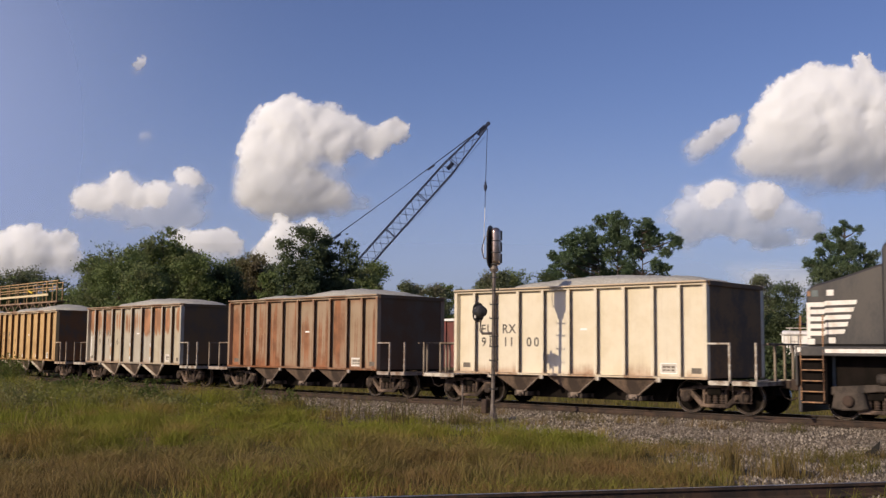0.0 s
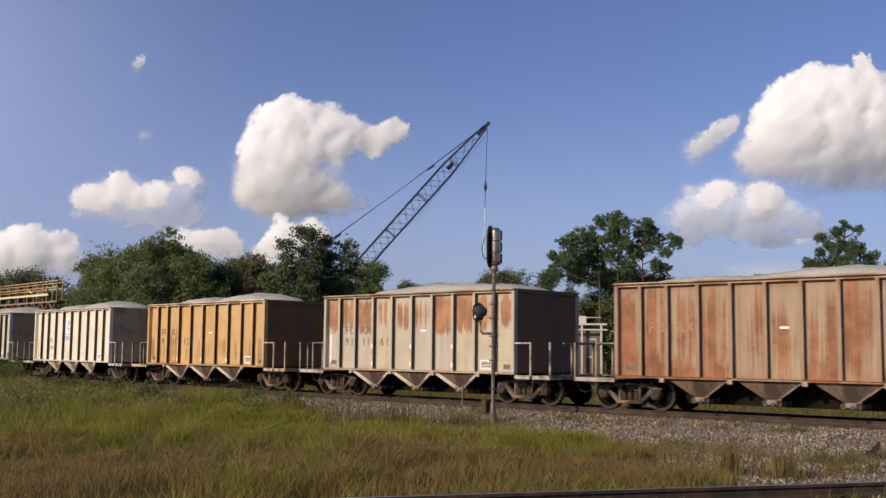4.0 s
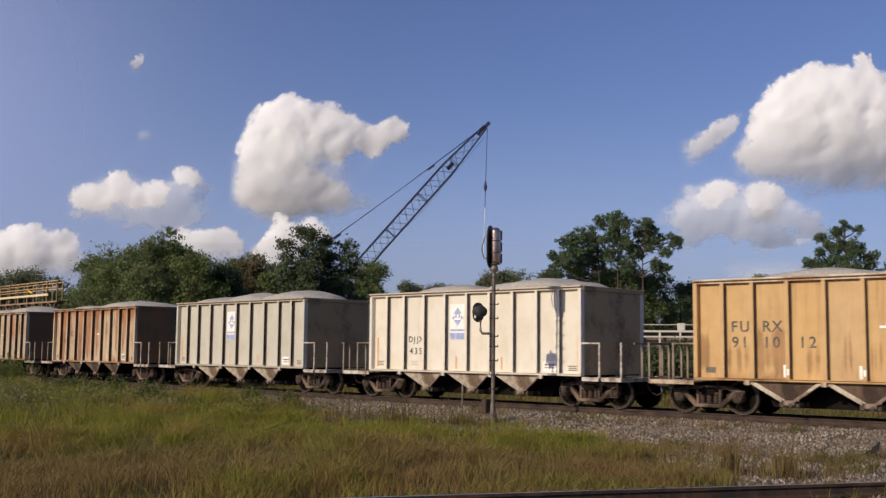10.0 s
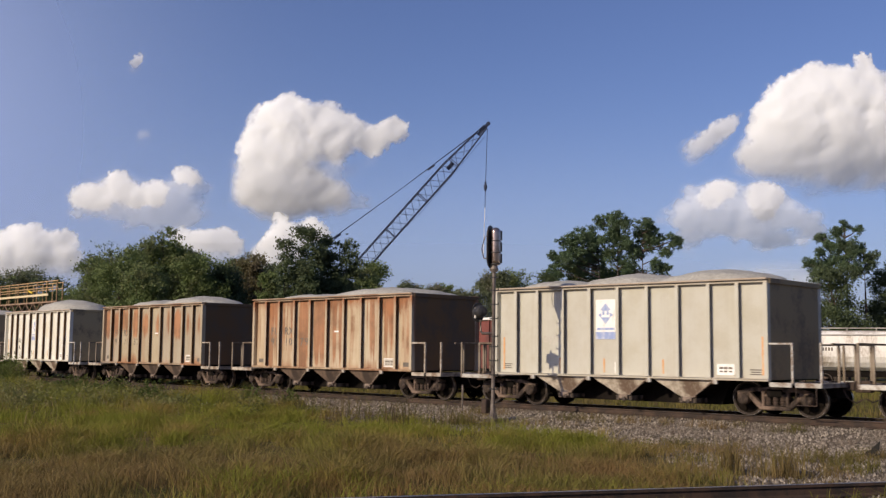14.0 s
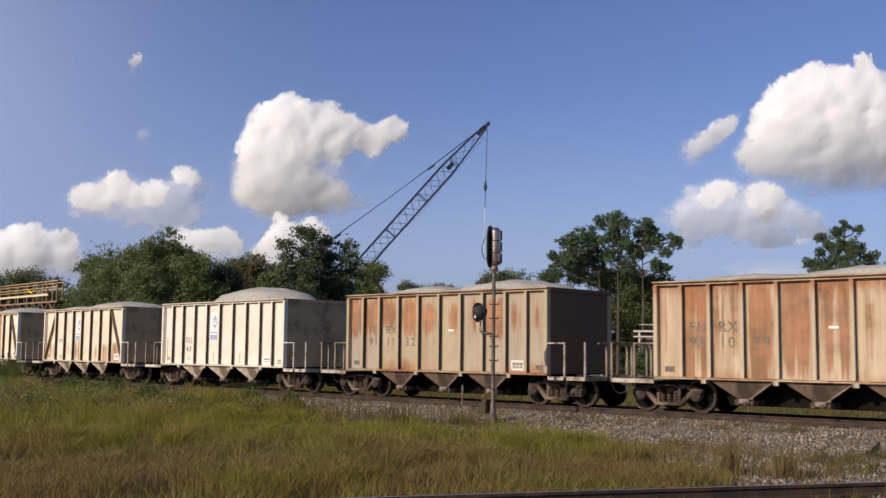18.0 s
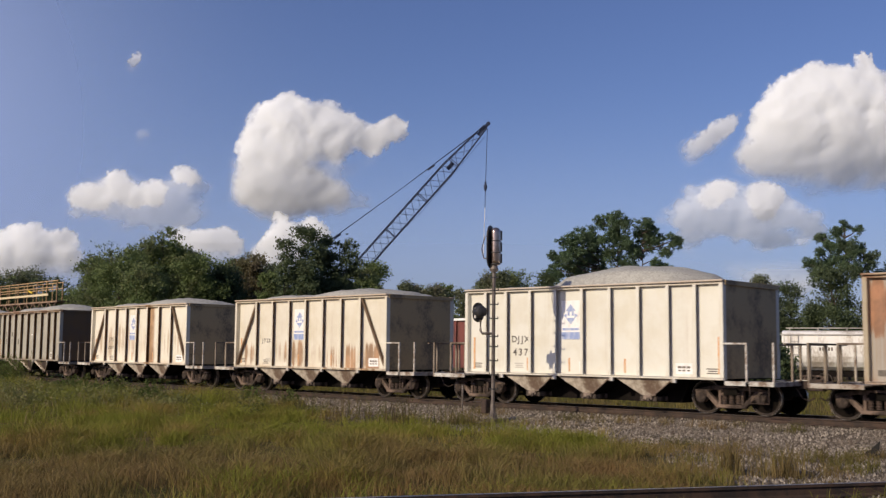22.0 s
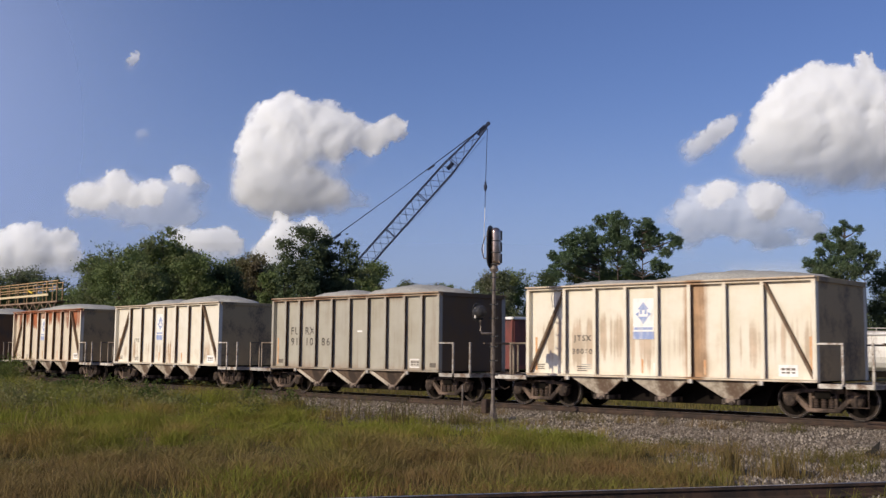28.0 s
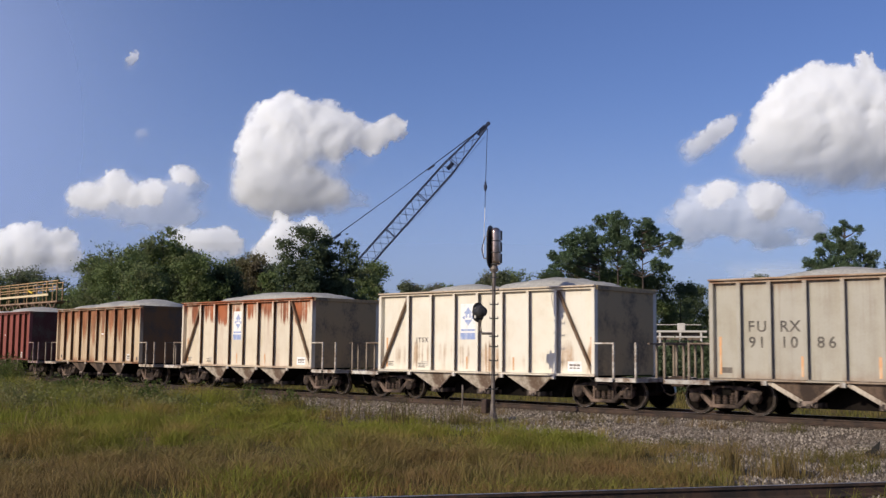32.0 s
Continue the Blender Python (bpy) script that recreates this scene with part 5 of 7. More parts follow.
def build_signal():
    sig = thing("railway_signal", "slim mast signal with black backplate and side marker", "signal", at=pose(-18.53, 24.24, -0.27, 0.9, 0.9, 0))
    part("footing", Geo().box(-0.2, 0.2, -0.2, 0.2, -0.25, 0.04).mesh("footing", SIGNAL_STEEL, 0.03), sig)
    part("base_casting", Geo().lathe([(0.15, 0.04), (0.13, 0.10), (0.085, 0.18), (0.07, 0.40), (0.062, 0.42)], 14).mesh("base_casting", SIGNAL_STEEL), sig)
    part("junction_box", Geo().box(-0.34, -0.16, -0.12, 0.10, 0.15, 0.55).mesh("junction_box", RAIL_RUST, 0.02), sig, label="rusty junction box")
    part("mast", Geo().lathe([(0.056, 0.3), (0.052, 4.42)], 14).mesh("mast", SIGNAL_STEEL, smooth=False), sig)
    for z in (0.85, 1.25, 1.65, 2.05, 2.34, 2.85, 3.25, 3.65, 4.02):
        part("step_clamp", Geo().lathe([(0.066, z - 0.02), (0.066, z + 0.02)], 12).tube([(0, 0, z), (0.17, -0.02, z), (0.17, -0.02, z + 0.05)], 0.018, 6).tube([(0, 0, z), (-0.15, 0.02, z), (-0.15, 0.02, z + 0.05)], 0.018, 6).mesh("step_clamp", SIGNAL_BLACK), sig)
    # three-lamp head turned away along the track
    m = pose(0.0, 0.0, 4.90, 0, 0, 107)
    head_ = part("signal_head", Geo().prism(oval(0.60, 1.24), 0.10, 0.125).mesh("signal_head", SIGNAL_BLACK, 0.006), sig, at=m, label="black oval backplate")
    part("lamp_case", Geo().lathe([(0.02, -0.56), (0.09, -0.53), (0.145, -0.45), (0.15, -0.40), (0.15, 0.40), (0.145, 0.46), (0.10, 0.53), (0.02, 0.56)], 20, pose(0, -0.04, 0)).mesh("lamp_case", SIGNAL_ALU, smooth=True), head_, label="rounded brown metal lamp case")
    for k in range(3):
        z = 0.33 - 0.33 * k
        part("case_door", Geo().box(0.03, 0.15, -0.20, -0.02, z - 0.14, z + 0.14).mesh("case_door", SIGNAL_BLACK, 0.02), head_)
        part("case_band", Geo().lathe([(0.155, z - 0.18), (0.155, z - 0.15)], 20, pose(0, -0.04, 0)).mesh("case_band", SIGNAL_BLACK), head_)
        part("visor", Geo().lathe([(0.125, 0.125), (0.125, 0.165)], 18, pose(0, 0, z, -90, 0, 0)).mesh("visor", SIGNAL_BLACK), head_)
    part("head_bracket", Geo().lathe([(0.10, 4.18), (0.13, 4.26), (0.10, 4.36)], 14).mesh("head_bracket", SIGNAL_STEEL), sig)
    part("cable_arm", Geo().tube([(-0.05, 0, 4.52), (-0.30, -0.1, 4.58), (-0.36, -0.12, 4.85)], 0.018, 6).tube([(-0.36, -0.12, 4.85), (-0.30, -0.05, 5.2), (-0.1, 0, 5.25)], 0.014, 6).mesh("cable_arm", SIGNAL_STEEL), sig)
    # small marker lamp on its bracket
    part("marker_bracket", Geo().tube([(0.0, 0, 2.42), (-0.26, -0.19, 2.42), (-0.30, -0.22, 2.50), (-0.30, -0.22, 2.80)], 0.035, 8).mesh("marker_bracket", SIGNAL_STEEL), sig)
    mk = part("marker_lamp", Geo().prism(oval(0.36, 0.56), 0.06, 0.08).mesh("marker_lamp", SIGNAL_BLACK, 0.005), sig, at=pose(-0.33, -0.24, 3.02, 0, 0, 66), label="black oval marker plate")
    part("visor", Geo().lathe([(0.06, -0.24), (0.15, -0.20), (0.18, -0.08), (0.18, 0.06), (0.13, 0.08), (0.13, 0.20)], 18, pose(0, 0, 0.02, -90, 0, 0)).mesh("visor", SIGNAL_BLACK), mk)
    # narrow white strip along the near side of the visor
    part("white_slit", Geo().box(-0.145, -0.12, -0.03, 0.035, -0.17, 0.13).mesh("white_slit", LOCO_WHITE), mk)
    thing("marker_post", "thin grey steel marker post", "post", at=pose(-21.0, 25.9, -0.4), data=Geo().tube([(0, 0, 0), (0.02, 0, 1.0)], 0.03, 6).mesh("marker_post", SIGNAL_STEEL))


build_signal()

# ---- lattice boom crane behind the trees ----
CRANE_STEEL = worn("crane_steel", (0.030, 0.050, 0.105), (0.020, 0.028, 0.050), 0.4, 2.0, 0.7)
CRANE_PAINT = worn("crane_house_paint", (0.45, 0.30, 0.06), (0.2, 0.13, 0.06), 0.4, 1.0, 0.6)


def build_crane():
    tip, foot = Vector((-58.13, 75.14, 22.25)), Vector((-69.34, 64.94, 4.63))
    crane = thing("crane", "lattice boom crawler crane with slack hoist line", "crane")
    axis_, up = (tip - foot).normalized(), None
    side = axis_.cross(Vector((0, 0, 1))).normalized()
    up = side.cross(axis_).normalized()
    long = (tip - foot).length

    def half(s):
        return 0.58 * min(1.0, 0.25 + s / 3.0, 0.26 + (long - s) / 7.5)

    def corner(s, a, b):
        return foot + axis_ * s + (side * a + up * b) * half(s)
    stops = [0, 1.5, 3.0] + [3.0 + 0.86 * k for k in range(1, 19)] + [long - 4.0, long - 2.8, long - 1.6, long - 0.4]
    stops = sorted(set(round(s, 2) for s in stops if s < long))
    boom = part("boom", Geo().beam(corner(0, 0, 0), corner(1.2, 0, 0), 0.5).mesh("boom", CRANE_STEEL), crane)
    for a, b in ((-1, -1), (1, -1), (1, 1), (-1, 1)):
        part("chord", Geo().tube([corner(s, a, b) for s in stops], 0.048, 6).mesh("chord", CRANE_STEEL), boom)
    faces = (((-1, -1), (1, -1)), ((1, -1), (1, 1)), ((1, 1), (-1, 1)), ((-1, 1), (-1, -1)))
    for k in range(len(stops) - 1):
        g = Geo()
        for p, q in faces:
            p, q = (p, q) if k % 2 else (q, p)
            g.tube([corner(stops[k], *p), corner(stops[k + 1], *q)], 0.026, 5)
        for p, q in faces:
            if k % 5 == 0:
                g.tube([corner(stops[k], *p), corner(stops[k], *q)], 0.04, 5)
        part("lacing", g.mesh("lacing", CRANE_STEEL), boom)
    part("splice", Geo().beam(corner(long - 5.6, 0, 0), corner(long - 4.9, 0, 0), 0.34).mesh("splice", CRANE_STEEL, 0.02), boom, label="dark boom splice")
    part("tip_sheave", Geo().lathe([(0.15, -0.10), (0.20, 0), (0.15, 0.10)], 14, Matrix.Translation(tip) @ up.to_track_quat("X", "Z").to_matrix().to_4x4() @ pose(0, 0, 0, 90, 0, 0)).beam(corner(long - 1.4, 0, 0), corner(long, 0, 0), 0.26).mesh("tip_sheave", CRANE_STEEL), boom)
    gantry = Vector((-70.8, 63.4, 8.98))
    for off in (-0.25, 0.25):
        part("pendant", Geo().tube([tip + side * off, tip.lerp(gantry, 0.45) + Vector((0, 0, -0.12)), gantry + side * off], 0.028, 5).mesh("pendant", CRANE_STEEL), crane)
    for f_ in (0.28, 0.76):
        part("pendant_link", Geo().beam(tip.lerp(gantry, f_) + Vector((0, 0, -0.18)), tip.lerp(gantry, f_ + 0.035) + Vector((0, 0, -0.18)), 0.16).mesh("pendant_link", CRANE_STEEL), crane)
    drop = tip + Vector((-0.05, -0.05, -0.5))
    hook = Vector((-58.3, 75.0, 16.45))
    part("hoist_line", Geo().tube([drop, hook], 0.03, 5).mesh("hoist_line", CRANE_STEEL), crane)
    part("hook_block", Geo().lathe([(0.04, -0.42), (0.10, -0.3), (0.15, -0.1), (0.15, 0.12), (0.08, 0.25), (0.10, 0.4), (0.03, 0.48)], 10, Matrix.Translation(hook)).mesh("hook_block", CRANE_STEEL), crane)
    part("tag_line", Geo().tube([hook, hook + Vector((-0.05, 0, -1.9))], 0.03, 5).mesh("tag_line", CRANE_STEEL), crane)
    part("tag_rope", Geo().tube([hook + Vector((-0.05, 0, -1.9)), hook + Vector((-0.2, 0, -6.5))], 0.022, 5).mesh("tag_rope", LOCO_WHITE), crane, label="pale rope end")
    part("slack_cable", Geo().tube([tip + Vector((-0.2, -0.2, -1.2)), Vector((-62.5, 71.0, 14.0)), Vector((-67.0, 67.0, 8.0))], 0.015, 4).mesh("slack_cable", CRANE_STEEL), crane)
    g = foot + Vector((-1.6, -1.5, 0))
    part("house", Geo().box(g.x - 2.6, g.x + 1.8, g.y - 1.5, g.y + 1.5, 1.4, 4.3).mesh("house", CRANE_PAINT, 0.1), crane)
    part("gantry", Geo().beam((g.x - 1.2, g.y - 0.8, 4.2), gantry, 0.2).beam((g.x + 0.6, g.y + 0.8, 4.2), gantry, 0.2).mesh("gantry", CRANE_STEEL), crane)
    for s in (-1.5, 1.5):
        part("crawler", Geo().box(g.x - 2.8, g.x + 2.4, g.y + s - 0.4, g.y + s + 0.4, -0.42, 0.9).mesh("crawler", BLACK_STEEL, 0.3), crane)
    part("turntable", Geo().lathe([(1.1, 0.6), (1.1, 1.42)], 16, pose(g.x, g.y, 0)).mesh("turntable", CRANE_STEEL), crane)


build_crane()

# ---- timber and steel walkway of the loader ----
YELLOW_RAIL = worn("walkway_yellow_rail", (0.42, 0.28, 0.13), (0.25, 0.15, 0.08), 0.4, 2.0, 0.7)
PALE_BOARD = worn("walkway_pale_board", (0.66, 0.56, 0.36), (0.4, 0.3, 0.18), 0.2, 2.0, 0.7)
GANTRY_STEEL = worn("walkway_truss_steel", (0.30, 0.20, 0.13), (0.15, 0.1, 0.07), 0.4, 2.0, 0.7)


def build_walkway():
    a, b = Vector((-72.8, 41.9, 0)), Vector((-99.0, 45.9, 0))
    d, n = (b - a).normalized(), Vector((0.15, 0.98, 0))
    long = (b - a).length
    w = thing("loader_walkway", "raised walkway truss with yellow handrails", "walkway")

    def at(s, z, o=0.0):
        p = a + d * s + n * o
        return (p.x, p.y, z)
    for o in (0.0, 1.3):
        s0 = 0.0 if o == 0 else 2.2
        for z in (6.62, 6.15):
            part("handrail", Geo().beam(at(s0 - 0.2, z, o), at(long, z, o), 0.07).mesh("handrail", YELLOW_RAIL), w)
        for k in range(13):
            part("post", Geo().beam(at(s0 + k * 2.0, 5.0, o), at(s0 + k * 2.0, 6.66, o), 0.07).mesh("post", YELLOW_RAIL), w)
        for z in (5.05, 4.45):
            part("truss_chord", Geo().beam(at(s0 - 0.2, z, o), at(long, z, o), 0.10).mesh("truss_chord", GANTRY_STEEL), w)
        for k in range(34):
            s = s0 + k * 0.78
            part("truss_web", Geo().beam(at(s, 4.45 if k % 2 else 5.05, o), at(s + 0.78, 5.05 if k % 2 else 4.45, o), 0.06).mesh("truss_web", GANTRY_STEEL), w)
    part("toe_board", Geo().beam(at(1.6, 5.62, -0.05), at(long, 5.62, -0.05), 0.05, 0.16).mesh("toe_board", PALE_BOARD), w, label="pale sunlit board")
    part("deck", Geo().beam(at(0, 5.1, 0.65), at(long, 5.1, 0.65), 1.2, 0.06).mesh("deck", GANTRY_STEEL), w)
    part("yellow_bundle", Geo().beam(at(5.2, 5.86, 0.1), at(6.3, 6.12, 0.1), 0.12).beam(at(5.4, 5.86, 0.1), at(6.0, 6.0, 0.3), 0.1).mesh("yellow_bundle", worn("bright_yellow", (0.7, 0.5, 0.05), (0.5, 0.36, 0.08), 0.2, 3.0)), w, label="bright yellow straps on the rail")
    for k in range(4):
        for o in (0.0, 1.3):
            part("leg", Geo().beam(at(1.0 + k * 8.0, -0.45, o), at(1.0 + k * 8.0, 4.5, o), 0.2).mesh("leg", GANTRY_STEEL), w)


build_walkway()

# ---- parked red car and low sheds behind the train ----
OXIDE_RED = worn("oxide_red", (0.20, 0.055, 0.045), (0.10, 0.04, 0.035), 0.4, 1.5, 0.7)
SHED_CREAM = worn("soiled_white_metal", (0.88, 0.87, 0.82), (0.46, 0.40, 0.33), 0.26, 0.9, 0.42)
SHED_BROWN = worn("shed_brown_metal", (0.16, 0.12, 0.095), (0.09, 0.07, 0.055), 0.4, 0.8, 0.7)
SHED_TRIM = worn("shed_trim_grey", (0.5, 0.48, 0.44), (0.3, 0.28, 0.25), 0.3, 1.0, 0.6)


def build_red_car():
    u = Vector((0.975, -0.22, 0))
    yaw = math.degrees(math.atan2(u.y, u.x))
    c = thing("parked_hopper", "parked oxide red ribbed freight car", "freight car", at=pose(-42.2, 52.2, -0.2, 0, 0, yaw))
    part("body", Geo().box(-6.4, 6.4, -1.4, 1.4, 1.0, 3.75).mesh("body", OXIDE_RED), c)
    rib = Geo().box(-0.06, 0.06, -1.52, -1.40, 1.0, 3.7).mesh("rib", OXIDE_RED, 0.01)
    for k in range(13):
        part("rib", rib, c, at=pose(-6.3 + k * 1.05, 0, 0))
    part("rim", Geo().box(-6.5, 6.5, -1.56, -1.38, 3.7, 3.85).box(6.36, 6.5, -1.56, 1.5, 3.7, 3.85).mesh("rim", DECAL_WHITE, 0.02), c, label="pale worn rim")
    part("sill", Geo().box(-6.5, 6.5, -1.5, 1.5, 0.85, 1.05).mesh("sill", OXIDE_RED, 0.02), c)
    for x in (-4.6, 4.6):
        t = part("truck", TRUCK["bolster"], c, at=pose(x, 0, 0.0))
        for s in (-1, 1):
            part("side_frame", TRUCK["side_frame"], t, at=pose(0, s * 1.02, 0))
        for a in AXLES:
            part("wheelset", WHEEL_DATA, t, at=pose(a, 0, 0.457))
    lay_track("far_track", "rusty track behind the train", [Vector((-42.2, 52.2, -0.2)) + u * s for s in (-20, -8, 0, 6, 9)], [(*(Vector((-42.2, 52.2, 0)) + u * (s * 0.7)).to_2d(), math.radians(yaw)) for s in range(-20, 12)], RAIL_RUST)


build_red_car()


def build_shed(x0, y0, x1, y1, h, deep, label, bays, rail=False, wall=None):
    a, b = Vector((x0, y0, 0)), Vector((x1, y1, 0))
    long = (b - a).length
    s = thing("shed", label, "building", group="low sheds behind the tracks", at=pose(x0, y0, -0.45, 0, 0, math.degrees(math.atan2(y1 - y0, x1 - x0))))
    part("wall", Geo().box(0, long, 0, deep, 0, h).mesh("wall", wall or SHED_BROWN), s)
    part("roof", Geo().prism([(-0.4, h), (long + 0.4, h), (long + 0.4, h + 0.14), (-0.4, h + 0.14)], -0.5, deep + 0.3).mesh("roof", SHED_TRIM, 0.02), s, label="flat pale roof")
    part("gutter", Geo().box(-0.4, long + 0.4, -0.56, -0.44, h - 0.34, h - 0.24).mesh("gutter", SHED_TRIM), s)
    for k in range(bays + 1):
        part("post", Geo().box(-0.07, 0.07, -0.48, -0.34, 0, h).mesh("post", SHED_TRIM, 0.01), s, at=pose(k * long / bays, 0, 0))
        if k < bays and rail:
            win = part("window", Geo().box(0.3, long / bays - 0.3, -0.03, 0.01, h * 0.45, h * 0.78).mesh("window", SHED_TRIM), s, at=pose(k * long / bays, 0, 0))
            part("pane", Geo().box(0.36, long / bays - 0.36, -0.035, -0.02, h * 0.48, h * 0.75).mesh("pane", GLASS_DARK), win)
    if rail:
        part("roof_rail", Geo().box(0, long, -0.4, -0.36, h + 0.5, h + 0.55).mesh("roof_rail", SHED_TRIM), s)
        part("roof_unit", Geo().box(long * 0.62, long * 0.75, 0.4, 1.4, h + 0.14, h + 0.65).mesh("roof_unit", SHED_TRIM, 0.03), s)


build_shed(-41.0, 59.2, -37.8, 61.3, 3.9, 3.0, "small brown shed with windows and a pale roof", 3, True, SHED_BROWN)
build_shed(-36.6, 64.3, -33.0, 66.2, 3.5, 3.0, "brown shed with a pale railed roof", 3, True, SHED_BROWN)


def build_covered_car():
    """A white covered freight car: upright upper sides, belly drawn in below, a railed roof walk."""
    a, b = Vector((-26.75, 64.65, 0)), Vector((-10.5, 70.3, 0))
    long = (b - a).length
    c = thing("covered_freight_car", "parked white covered freight car with a grimy belly", "freight car", at=pose(a.x, a.y, -0.45, 0, 0, math.degrees(math.atan2(b.y - a.y, b.x - a.x))))
    half = [(0.0, 3.30), (0.0, 2.35), (0.05, 2.0), (0.20, 1.66), (0.45, 1.36), (0.80, 1.15)]
    ring = half + [(2.8 - y, z) for y, z in reversed(half)] + [(2.45, 3.52), (1.4, 3.62), (0.35, 3.52)]
    g = Geo()
    n = len(ring)
    vs = [(x, y, z) for x in (0.0, long) for y, z in ring]
    g.add(vs, [tuple(reversed(range(n))), tuple(range(n, 2 * n))] + [(i, (i + 1) % n, n + (i + 1) % n, n + i) for i in range(n)])
    part("body", g.mesh("body", SHED_CREAM), c)
    for k in range(9):
        part("side_post", Geo().box(k * 2.0 + 0.1, k * 2.0 + 0.15, -0.04, 0.02, 2.3, 3.3).mesh("side_post", SHED_CREAM, 0.006), c)
    part("eave", Geo().box(-0.1, long + 0.1, -0.08, 0.06, 3.30, 3.37).mesh("eave", SHED_TRIM, 0.01), c)
    part("roof_walk", Geo().box(0.2, long - 0.2, 0.95, 1.85, 3.74, 3.79).mesh("roof_walk", SHED_TRIM, 0.01), c)
    for k in range(10):
        part("walk_bracket", Geo().box(k * 1.7 + 0.4, k * 1.7 + 0.46, 1.0, 1.8, 3.5, 3.75).mesh("walk_bracket", SHED_TRIM), c)
    for k in range(5):
        part("stencil_bar", Geo().box(2.2 + k * 0.17, 2.31 + k * 0.17, -0.012, 0.004, 2.05 + 0.3, 2.55).mesh("stencil_bar", STENCIL_FADED), c)
    part("end_ladder", Geo().box(0.5, 0.54, -0.07, -0.03, 1.4, 3.3).box(0.95, 0.99, -0.07, -0.03, 1.4, 3.3).box(0.5, 0.99, -0.065, -0.035, 1.7, 1.73).box(0.5, 0.99, -0.065, -0.035, 2.1, 2.13).box(0.5, 0.99, -0.065, -0.035, 2.5, 2.53).box(0.5, 0.99, -0.065, -0.035, 2.9, 2.93).mesh("end_ladder", SHED_TRIM), c)
    part("underframe", Geo().box(-0.5, long + 0.5, 0.9, 1.9, 0.75, 1.15).mesh("underframe", UNDER_DARK, 0.02), c)
    for x in (1.6, long - 1.6):
        t = part("truck", TRUCK["bolster"], c, at=pose(x, 1.4, 0.05))
        for sgn in (-1, 1):
            part("side_frame", TRUCK["side_frame"], t, at=pose(0, sgn * 1.02, 0))
        for ax in AXLES:
            part("wheelset", WHEEL_DATA, t, at=pose(ax, 0, 0.457))


build_covered_car()


def build_scraps():
    g = Geo().prism([(-0.15, 0.0), (-0.10, 0.07), (0.0, 0.11), (0.03, 0.17), (0.10, 0.22), (0.17, 0.30), (0.15, 0.14), (0.10, 0.03), (0.02, 0.0)], -0.02, 0.02).beam((-0.2, 0.05, 0.01), (0.16, -0.05, 0.03), 0.06, 0.02)
    thing("rubber_scrap", "black torn scrap of rubber on the ballast", "debris", at=pose(-7.3, 22.0, -0.36), data=g.mesh("rubber_scrap", RUBBER))
    thing("plank", "pale weathered board lying in the weeds", "board", at=pose(-58.6, 39.4, -0.12, 0, 3, 25), data=Geo().box(-0.5, 0.5, -0.08, 0.08, -0.03, 0.02).mesh("plank", PALE_BOARD, 0.006))


build_scraps()


# ---- trees ----
def leaf_material(name, a, b, c):
    m, nt, bs = material(name, 0.75)
    col = blend(nt, calc(nt, "MULTIPLY", island(nt), 0.7), a, b)
    col = blend(nt, ramp(nt, grain(nt, place(nt), 0.55, 3.0), 0.45, 0.68), col, c)
    val(nt, bs.inputs["Base Color"], col)
    t = nt.nodes.new("ShaderNodeBsdfTranslucent")
    val(nt, t.inputs[0], col)
    mix = nt.nodes.new("ShaderNodeMixShader")
    mix.inputs[0].default_value = 0.4
    nt.links.new(bs.outputs[0], mix.inputs[1])
    nt.links.new(t.outputs[0], mix.inputs[2])
    nt.links.new(mix.outputs[0], nt.nodes["Material Output"].inputs[0])
    return m


BARK = worn("tree_bark", (0.085, 0.065, 0.05), (0.04, 0.032, 0.027), 0.5, 3.0, 0.95)
LEAF_OLIVE = leaf_material("leaves_olive", (0.108, 0.165, 0.056), (0.180, 0.240, 0.085), (0.140, 0.160, 0.066))
LEAF_DARK = leaf_material("leaves_dark", (0.064, 0.104, 0.046), (0.120, 0.160, 0.070), (0.080, 0.112, 0.056))
LEAF_GREY = leaf_material("leaves_grey_green", (0.125, 0.165, 0.092), (0.205, 0.234, 0.130), (0.172, 0.167, 0.112))
LEAF_BROWN = leaf_material("leaves_brown", (0.140, 0.138, 0.066), (0.205, 0.178, 0.094), (0.158, 0.128, 0.078))
LEAF_PINE = leaf_material("needles", (0.080, 0.148, 0.075), (0.150, 0.228, 0.118), (0.110, 0.160, 0.088))


